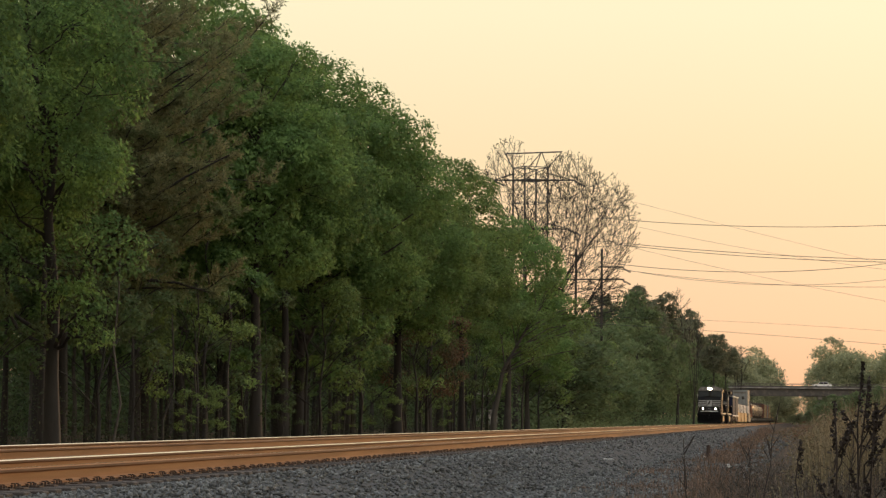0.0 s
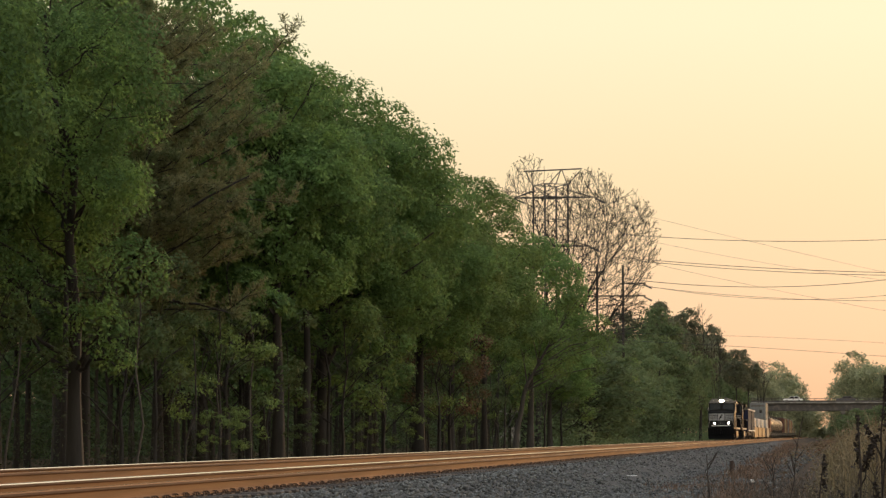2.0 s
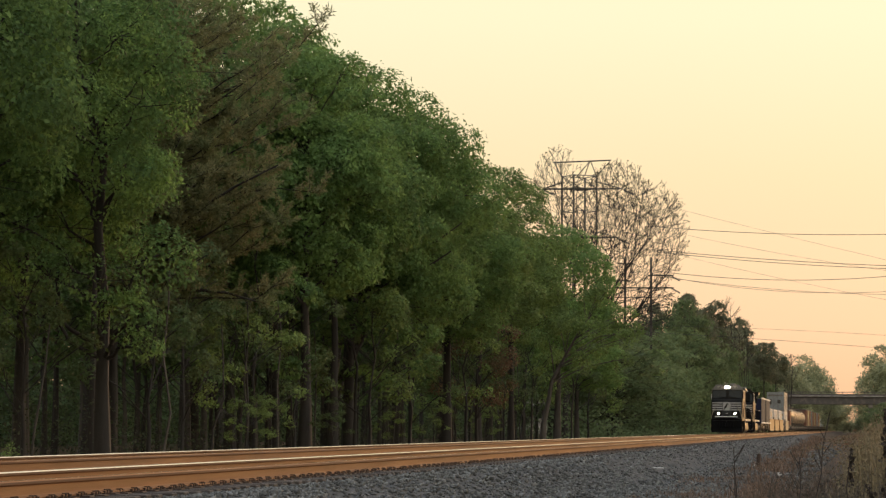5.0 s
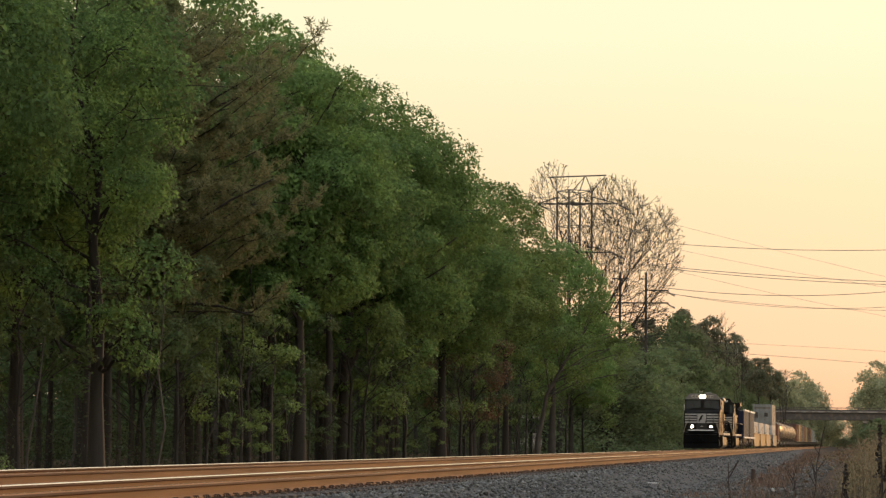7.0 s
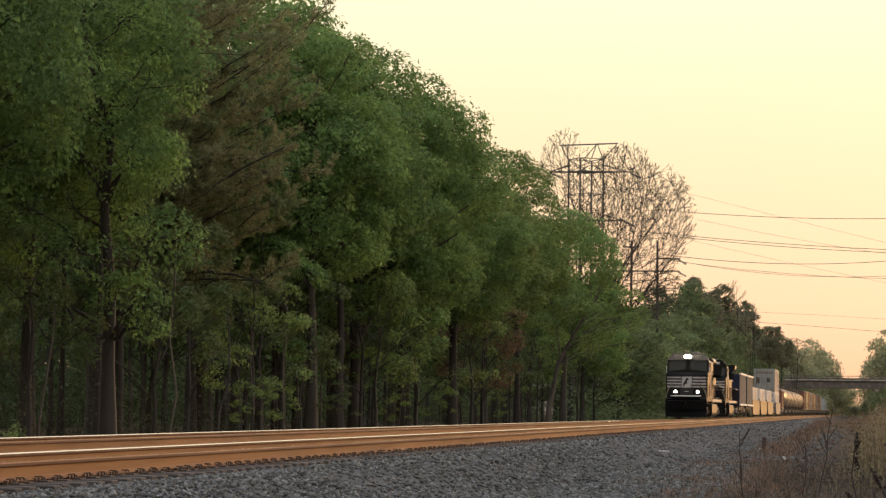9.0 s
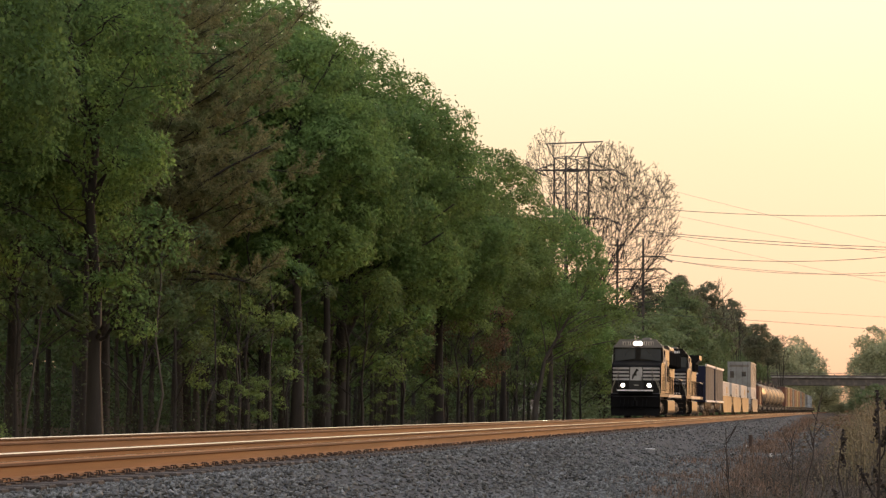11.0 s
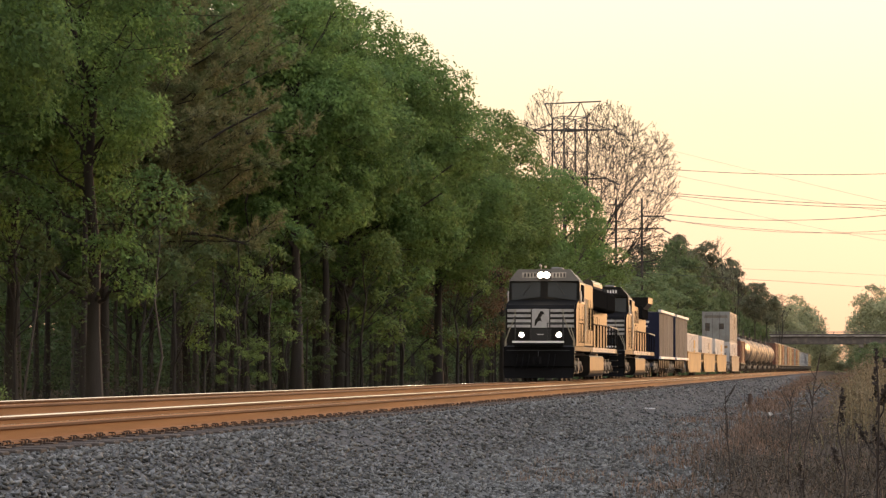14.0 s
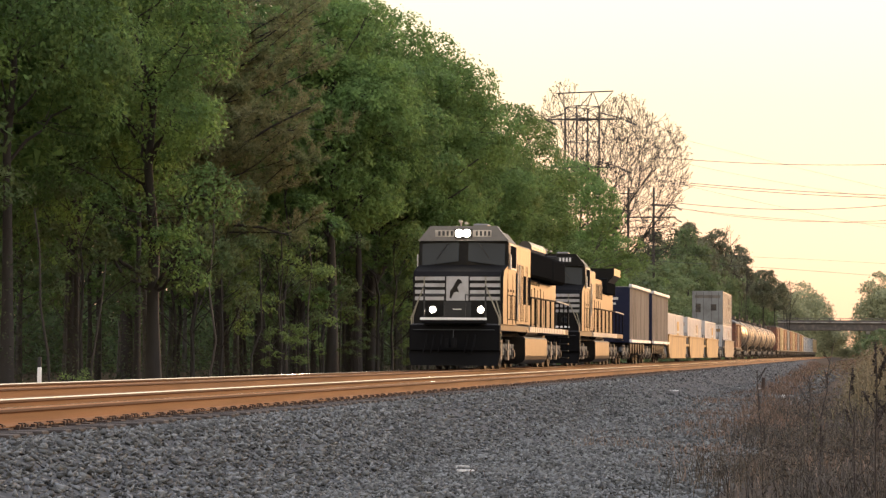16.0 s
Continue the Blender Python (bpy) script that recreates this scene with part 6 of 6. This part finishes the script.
        wf = part("side_window_frame", boxes((x0, x1, 3.0, 3.10, 3.36, 4.22), (x0, x1, 4.72, 4.82, 3.36, 4.22), (x0, x1, 3.10, 4.72, 3.36, 3.42), (x0, x1, 3.10, 4.72, 4.16, 4.22)), M_EDGE, root)
        # flat dark panel puts the shaded cab interior into the window's colour
        part("side_window", boxes((*sorted((s * 1.522, s * 1.53)), 3.10, 4.72, 3.42, 4.16)), M_GRILLE, wf, "cab side window with a dark panel for the shade inside")
        part("mirror", boxes((*sorted((s * 1.56, s * 1.60)), 2.90, 3.02, 3.35, 3.85, 0.01)), M_WHITE, root, "side mirror catching the light")
    part("roof_horn", rods(((-0.3, 4.2, roof), (-0.3, 4.2, roof + 0.22), 0.03, 6), ((-0.3, 3.9, roof + 0.24), (-0.3, 4.4, roof + 0.24), 0.05, 8, 0.03), ((-0.1, 3.95, roof + 0.18), (-0.1, 4.4, roof + 0.18), 0.05, 8, 0.03)), M_EDGE, root)
    part("antenna_dome", boxes((0.2, 0.7, 3.6, 4.5, roof, roof + 0.14, 0.04)), M_FASCIA, root)
    # cab door recess, long hood
    for s in (-1, 1):
        x0, x1 = sorted((s * 1.524, s * 1.535))
        part("cab_panel_rib", boxes((x0, x1, 2.55, 2.60, 1.52, 3.2), (x0, x1, 3.9, 3.94, 1.52, 3.2)), M_BLACK, root)
    part("equipment_cabinet", boxes((-1.46, 1.46, e_y0, e_y1, 1.5, 4.30 if kind == "emd" else 4.2, 0.06)), M_BLACK, root)
    for s in (-1, 1):
        x0, x1 = sorted((s * 1.455, s * 1.475))
        for k in range(5 if kind == "emd" else 3):
            part("cabinet_door", boxes((x0, x1, e_y0 + 0.08 + 0.72 * k, e_y0 + 0.70 + 0.72 * k, 1.65, 3.6, 0.006)), M_BLACK, root)
    for s in (-1, 1):
        x0, x1 = sorted((s * 1.4755, s * 1.4785))
        repeat("door_seam", boxes((x0, x1, 0, 0.16, 1.65, 3.6)), M_GRILLE, root, [(0, e_y0 + 0.30 + 1.44 * k, 0) for k in range(3 if kind == "emd" else 1)])
        if kind == "emd":
            # no recess here: black raised panels imitate the unlit depth of two slots
            repeat("air_slot", boxes((x0, x1 + 0.004 * (s > 0), 0, 0.75, 2.25, 3.25)), M_GRILLE, root, [(0, 7.2, 0), (0, 8.5, 0)], "tall raised dark panel on the side door for the shade in a slot")
        x0, x1 = sorted((s * 1.521, s * 1.526))
        repeat("panel_seam", boxes((x0, x1, 0, 0.22, 1.55, 3.3)), M_GRILLE, root, [(0, 4.72, 0)])
        for y0, y1, z0, z1 in ((2.5, 3.4, 1.66, 2.5), (3.55, 4.6, 1.66, 2.5)):
            bm = boxes((x0, x1, y0, y0 + 0.14, z0, z1), (x0, x1, y1 - 0.14, y1, z0, z1), (x0, x1, y0, y1, z0, z0 + 0.03), (x0, x1, y0, y1, z1 - 0.03, z1))
            part("locker_outline", bm, M_GRILLE, root, "dark gap round a locker door")
        repeat("vent_slot", boxes((x0, x1, 0, 0.32, 2.60, 2.68)), M_GRILLE, root, [(0, 2.6, 0), (0, 3.3, 0), (0, 4.0, 0)])
    hw = 0.98
    part("long_hood", boxes((-hw, hw, e_y1, L - 1.3, 1.5, 4.05, 0.05)), M_BLACK, root)
    for s in (-1, 1):
        x0, x1 = sorted((s * (hw + 0.002), s * (hw + 0.022)))
        repeat("hood_door", boxes((x0, x1, 0, 0.82, 1.65, 2.95, 0.006)), M_BLACK, root, [(0, e_y1 + 0.3 + k * 0.95, 0) for k in range(9)])
        repeat("hood_seam", boxes((x0, x1 + 0.004 * (s > 0), 0, 0.22, 1.6, 3.0)), M_GRILLE, root, [(0, e_y1 + 1.1 + k * 1.9, 0) for k in range(4)])
        repeat("louvre", boxes((x0, x1, 0, 0.12, 3.1, 3.8)), M_PLATFORM, root, [(0, 13.0 + k * 0.22, 0) for k in range(14)])
    if kind == "emd":
        part("brake_blister", boxes((-1.47, 1.47, 9.45, 16.15, 3.30, 4.22, 0.08)), M_GRILLE, root, "dark dynamic brake housing")
        bm = rods(((1.22, 9.6, 4.34), (1.22, 14.0, 4.34), 0.25, 14), ((-1.22, 9.6, 4.34), (-1.22, 14.0, 4.34), 0.25, 14))
        part("roof_duct", bm, M_TANK_LOCO, root)
        part("radiator_flare", boxes((-1.5, 1.5, 16.2, 20.4, 3.25, 4.2, 0.1)), M_GRILLE, root)
        part("exhaust_stack", boxes((-0.5, 0.5, 12.6, 13.4, 4.05, 4.5, 0.05)), M_PLATFORM, root)
    else:
        part("brake_blister", boxes((-1.3, 1.3, 7.3, 9.6, 3.3, 4.25, 0.06)), M_BLACK, root)
        part("radiator_cab", boxes((-1.2, 1.2, 16.4, 20.6, 3.4, 4.15, 0.04)), M_GRILLE, root)
        bm = bmesh.new()
        prism(bm, [(-1.5, 4.28), (-1.2, 3.95), (1.2, 3.95), (1.5, 4.28), (1.5, 4.62), (-1.5, 4.62)], "y", 16.6, 20.0)
        part("radiator_wing", bm, M_BLACK, root, "dark overhanging radiator wing box")
        part("exhaust_stack", boxes((-0.4, 0.4, 12.0, 12.8, 4.05, 4.4, 0.04)), M_PLATFORM, root)
    # side rails and rear steps
    for s in (-1, 1):
        handrail(root, s * 1.46, e_y1 + 0.1, L - 1.2, 1.5, 2.55, 9, M_MATTE, r=0.034)
        part("top_rail", rods(((s * 1.50, L - 5.5, 2.56), (s * 1.50, L - 1.3, 2.50), 0.03, 6)), M_EDGE, root)
        repeat("step", boxes((*sorted((s * 1.08, s * 1.5)), L - 1.4, L - 1.06, 0.35, 0.39)), M_PLATFORM, root, [(0, 0, 0.28 * k) for k in range(4)])
        # vertical grab irons by the cab
        part("grab_iron", rods((((s * 1.55), 5.05, 1.7), (s * 1.55, 5.05, 3.3), 0.02, 6), ((s * 1.52, 5.8, 2.2), (s * 1.52, 5.8, 3.6), 0.025, 6)), M_EDGE, root)
    return root, spin


def two_trucks(root, spin, a, b):
    for y in (a, b):
        truck(root, y, spin, axles=(-0.88, 0.88), r=0.45)


def make_hopper(label):
    root = thing("coal_hopper", label, "hopper wagon", "wagons of the train")
    spin = []
    L = 14.4
    bm = boxes((-1.52, 1.52, 1.0, L - 1.1, 1.25, 3.98, 0.02))
    part("body", bm, M_HOPPER, root)
    part("end_sheet", boxes((-1.5, 1.5, 0.96, 0.995, 1.15, 3.95, 0.0)), M_NAVY, root, "dark navy end sheet")
    part("end_mark", boxes((0.1, 0.9, 0.945, 0.958, 3.3, 3.42), (0.1, 0.8, 0.945, 0.958, 3.05, 3.15)), M_BAR_TEXT, root)
    for s in (-1, 1):
        x0, x1 = sorted((s * 1.522, s * 1.531))
        repeat("side_post", boxes((x0, x1, 0, 0.12, 1.3, 3.85)), M_HOPPER, root, [(0, 1.1 + k * (L - 2.45) / 12, 0) for k in range(13)])
        part("top_chord", boxes((*sorted((s * 1.45, s * 1.63)), 0.95, L - 1.05, 3.93, 4.10, 0.02)), M_WHITE, root, "pale top chord")
        part("side_sill", boxes((*sorted((s * 1.50, s * 1.63)), 0.95, L - 1.05, 1.12, 1.27, 0.01)), M_WHITE, root, "pale side sill")
        bm = bmesh.new()
        prism(bm, [(0, 1.12), (1.2, 1.12), (0.75, 0.55), (0.45, 0.55)], "x", *sorted((s * 0.5, s * 1.35)))
        repeat("hopper_chute", bm, M_DIRTY, root, [(0, 3.0 + k * 1.6, 0) for k in range(6)])
    part("centre_sill", boxes((-0.3, 0.3, 0.5, L - 0.5, 0.85, 1.15, 0.02)), M_DIRTY, root)
    two_trucks(root, spin, 2.0, L - 2.0)
    coupler(root, 0)
    coupler(root, L, True)
    return root, spin


def corrugated(bm, x0, x1, y0, y1, z0, z1, pitch=0.6):
    box(bm, x0 + 0.012, x1 - 0.012, y0, y1, z0, z1, 0.01)
    n = int((y1 - y0) / pitch)
    for k in range(n):
        y = y0 + (k + 0.2) * (y1 - y0) / n
        for xa, xb in ((x0, x0 + 0.012), (x1 - 0.012, x1)):
            box(bm, xa, xb, y, y + 0.6 * pitch, z0 + 0.12, z1 - 0.12)


def make_container(name, label, mat, length, z0, height, mark):
    root = thing(name, label, "container", "containers on the well wagons")
    bm = bmesh.new()
    corrugated(bm, -1.29, 1.29, 0, length, z0, z0 + height)
    part("shell", bm, mat, root)
    repeat("corner_frame", boxes((-0.04, 0.04, -0.02, 0.14, z0 - 0.01, z0 + height + 0.01)), mat, root, [(sx * 1.29, y, 0) for sx in (-1, 1) for y in (0.0, length - 0.13)])
    bm = bmesh.new()
    for x in (-0.62, 0.62):
        box(bm, x - 0.6, x + 0.6, -0.035, -0.005, z0 + 0.12, z0 + height - 0.12, 0.006)
    d = part("door", bm, mat, root)
    repeat("locking_bar", rods(((0, -0.055, z0 + 0.1), (0, -0.055, z0 + height - 0.1), 0.02, 6)), M_GALV, d, [(x, 0, 0) for x in (-0.95, -0.35, 0.35, 0.95)])
    part("header_band", boxes((-1.1, 1.1, -0.046, -0.037, z0 + height - 0.62, z0 + height - 0.36)), M_WELL if mat is M_CONT_WHITE else M_WELL_GREY, root, "painted band across the door header")
    if mat is M_CONT_GREY:
        for px, pz, w, h in ((-0.82, 1.05, 0.22, 0.75), (0.52, 1.20, 0.24, 0.55)):
            part("placard", boxes((px - w, px + w, -0.082, -0.076, z0 + pz, z0 + pz + h)), M_DIRTY, root, "dark placard on the container door")
    x = 1.30
    bm = boxes((x, x + 0.006, length * 0.62, length * 0.62 + 1.9, z0 + height - 1.05, z0 + height - 0.45), (x, x + 0.006, length * 0.62, length * 0.62 + 1.9, z0 + height - 1.55, z0 + height - 1.2))
    part("side_mark", bm, mark, root, "dull printed mark on the side")
    return root


# the fourth well is greyed in its colour for the shadow on it
M_WELL_GREY = material("well_car_shade_grey", (0.16, 0.14, 0.12), rough=0.6, grain=0.25, scale=4, second=(0.10, 0.085, 0.07), patch=0.6, patch_scale=0.8)


def make_well(label, length, paint):
    root = thing("well_wagon", label, "well wagon", "wagons of the train")
    spin = []
    for s in (-1, 1):
        bm = bmesh.new()
        prism(bm, [(1.9, 1.15), (2.15, 0.72), (2.9, 0.35), (length - 2.9, 0.35), (length - 2.15, 0.72), (length - 1.9, 1.15), (length - 1.9, 1.66), (1.9, 1.66)], "x", *sorted((s * 1.40, s * 1.50)))
        side = part("side_wall", bm, paint, root)
        part("top_rail", boxes((*sorted((s * 1.36, s * 1.56)), 1.7, length - 1.7, 1.66, 1.76, 0.01)), paint, side)
        part("bottom_rail", boxes((*sorted((s * 1.30, s * 1.53)), 2.95, length - 2.95, 0.27, 0.345, 0.01)), paint, side)
    part("floor", boxes((-1.3, 1.3, 2.0, length - 2.0, 0.30, 0.38, 0.0)), M_DIRTY, root)
    for a, b in ((0.15, 1.9), (length - 1.9, length - 0.15)):
        part("end_platform", boxes((-1.45, 1.45, a, b, 1.05, 1.22, 0.02), (-0.4, 0.4, a, b, 0.75, 1.05, 0.02)), paint, root)
        repeat("end_rail", rods(((0, 0, 1.2), (0, 0, 2.0), 0.03, 6)), M_DIRTY, root, [(1.4, a + 0.2, 0), (-1.4, a + 0.2, 0)])
    truck(root, 0.9, spin, axles=(-0.7, 0.7), r=0.42)
    return root, spin


def make_tank(label, mat, length=17.5):
    root = thing("tank_wagon", label, "tank wagon", "wagons of the train")
    spin = []
    bm = bmesh.new()
    n, ry, cz = 24, 1.52, 2.55
    rings = [(1.0, 0.25), (1.15, 0.75), (1.4, 1.1), (1.75, 1.38), (2.2, ry), (length - 2.2, ry), (length - 1.75, 1.38), (length - 1.4, 1.1), (length - 1.15, 0.75), (length - 1.0, 0.25)]
    prev = None
    for y, r in rings:
        cur = [bm.verts.new((math.cos(2 * math.pi * k / n) * r, y, cz + math.sin(2 * math.pi * k / n) * r)) for k in range(n)]
        if prev:
            for k in range(n):
                bm.faces.new((prev[k], prev[(k + 1) % n], cur[(k + 1) % n], cur[k]))
        else:
            bm.faces.new(cur)
        prev = cur
    bm.faces.new(prev[::-1])
    bmesh.ops.recalc_face_normals(bm, faces=bm.faces[:])
    part("barrel", bm, mat, root, smooth=True)
    for y in (3.2, length / 2 - 1.3, length / 2 + 1.3, length - 3.2):
        bm = rods(((0, y - 0.06, cz), (0, y + 0.06, cz), ry + 0.025, 24))
        part("band", bm, M_TANK_DARK, root, "dark band around the barrel")
    part("dome", rods(((0, length / 2, cz + 1.3), (0, length / 2, cz + 1.85), 0.5, 16)), M_TANK_DARK, root)
    part("walkway", boxes((-0.9, 0.9, length / 2 - 1.4, length / 2 + 1.4, cz + 1.5, cz + 1.56, 0.0)), M_DIRTY, root)
    handrail(root, 0.9, length / 2 - 1.4, length / 2 + 1.4, cz + 1.55, cz + 2.2, 5, M_DIRTY)
    part("underframe", boxes((-0.35, 0.35, 0.5, length - 0.5, 0.8, 1.08, 0.02), (-1.45, 1.45, 0.6, 2.0, 1.0, 1.12, 0.02), (-1.45, 1.45, length - 2.0, length - 0.6, 1.0, 1.12, 0.02)), M_DIRTY, root)
    repeat("saddle", boxes((-1.2, 1.2, 0, 0.5, 1.0, 1.5, 0.02)), M_DIRTY, root, [(0, 2.3, 0), (0, length - 2.8, 0)])
    two_trucks(root, spin, 2.2, length - 2.2)
    coupler(root, 0)
    coupler(root, length, True)
    return root, spin


def make_boxcar(name, label, category, mat, length=17.0, top=4.6):
    root = thing(name, label, category, "wagons of the train")
    spin = []
    part("body", boxes((-1.5, 1.5, 0.7, length - 0.7, 1.15, top - 0.15, 0.03)), mat, root)
    bm = bmesh.new()
    prism(bm, [(-1.55, top - 0.16), (1.55, top - 0.16), (1.4, top - 0.02), (0, top + 0.08), (-1.4, top - 0.02)], "y", 0.65, length - 0.65)
    part("roof", bm, M_GALV, root)
    for s in (-1, 1):
        x0, x1 = sorted((s * 1.502, s * 1.525))
        repeat("side_rib", boxes((x0, x1, 0, 0.12, 1.2, top - 0.25)), mat, root, [(0, 0.8 + k * (length - 1.8) / 13, 0) for k in range(14)])
        part("door", boxes((x0, x1 + 0.0, length / 2 - 1.4, length / 2 + 1.4, 1.25, top - 0.4, 0.01)), mat, root)
        part("side_sill", boxes((*sorted((s * 1.4, s * 1.55)), 0.7, length - 0.7, 1.0, 1.15, 0.01)), M_DIRTY, root)
    for k in range(8):
        part("ladder_rung", rods(((1.0, 0.64, 1.4 + 0.4 * k), (1.45, 0.64, 1.4 + 0.4 * k), 0.02, 5)), M_DIRTY, root)
    part("centre_sill", boxes((-0.4, 0.4, 0.5, length - 0.5, 0.8, 1.1, 0.02)), M_DIRTY, root)
    two_trucks(root, spin, 2.2, length - 2.2)
    coupler(root, 0)
    coupler(root, length, True)
    return root, spin


M_MARK = material("mark_ochre", (0.40, 0.24, 0.05), rough=0.6, grain=0.2, scale=9)
SPEED = 16.6
HEAD_0 = SPEED * 20.908 - 2.75
TRAIN, SPINS = [], []


def marshal(made, s):
    root, spin = made
    root.matrix_world = pose(TRACK_FAR, HEAD_0 + s, 0)
    TRAIN.append((root, s))
    SPINS.extend(spin)


marshal(make_loco("emd", "black diesel locomotive with white nose stripes and glowing headlights"), 0)
marshal(make_loco("ge", "second black diesel locomotive coupled behind the first"), 25.2)
marshal(make_hopper("grey ribbed coal hopper with navy end and pale rails"), 49.6)
marshal(make_hopper("grey ribbed coal hopper with pale top chord"), 64.4)
for i, (s, L) in enumerate(((77.0, 20.4), (97.4, 20.6), (118.0, 20.4), (145.2, 20.6))):
    marshal(make_well("ochre articulated well wagon loaded with a container" if i < 3 else "well wagon carrying two stacked containers, greyed in its colour for shade", L, M_WELL if i < 3 else M_WELL_GREY), s)
    c = make_container("freight_container", "white corrugated container sitting in an ochre well", M_CONT_WHITE, 16.15, 0.385, 2.72, M_MARK if i % 2 == 0 else M_TANK_DARK)
    TRAIN.append((c, s + (L - 16.15) / 2))
c = make_container("freight_container", "dull grey container stacked on top of another", M_CONT_GREY, 16.15, 3.12, 2.9, M_DIRTY)
TRAIN.append((c, 147.4))
marshal(make_boxcar("boxcar", "low red-brown wagon behind the stacked containers", "boxcar", M_BOX_BROWN, 12.5, 3.6), 167)
marshal(make_tank("black tank wagon with domed ends behind the brown wagon", M_TANK_DARK), 180)
for i in range(5):
    marshal(make_tank("tan tank wagon with dark bands lit by the evening sky", M_TANK), 198.2 + i * 18.2)
marshal(make_boxcar("boxcar", "red-brown boxcar with ribbed sides", "boxcar", M_BOX_BROWN, 17, 4.5), 290)
for i in range(9):
    marshal(make_boxcar("covered_hopper", ("pale tan covered hopper wagon with ribbed sides", "dull orange covered hopper wagon with ribbed sides", "grey covered hopper wagon with ribbed sides", "dull orange covered hopper wagon with ribbed sides")[i % 4], "hopper wagon", (M_BOX_YELLOW, M_BOX_ORANGE, M_CONT_GREY, M_BOX_ORANGE)[i % 4], 17, 4.55), 307.8 + i * 17.6)
for i in range(6):
    marshal(make_boxcar("covered_hopper", "grey-blue covered hopper wagon with ribbed sides", "hopper wagon", M_BOX_BLUE, 17, 4.3), 467 + i * 17.6)
for i in range(3):
    marshal(make_boxcar("boxcar", "tan boxcar at the far end of the train", "boxcar", M_BOX_YELLOW, 17, 4.5), 573 + i * 17.6)


def motions():
    for root, s in TRAIN:
        walk(root, [(t, pose(TRACK_FAR, HEAD_0 + s - SPEED * t, 0)) for t in (0, 4, 8, 12, 16)])
    n = 240
    for w, y, r in SPINS[:12]:
        step = math.degrees(SPEED * 16.0 / n / r)
        walk(w, [(16.0 * k / n, pose(0, y, r, (step * k) % 360.0)) for k in range(n + 1)])
    for car, x, t0, v, y, turn in CARS:
        walk(car, [(t, pose(x + v * (t - t0), 640 + y, 8.352, 0, 0, turn)) for t in (0, 4, 8, 12, 16)])


motions()
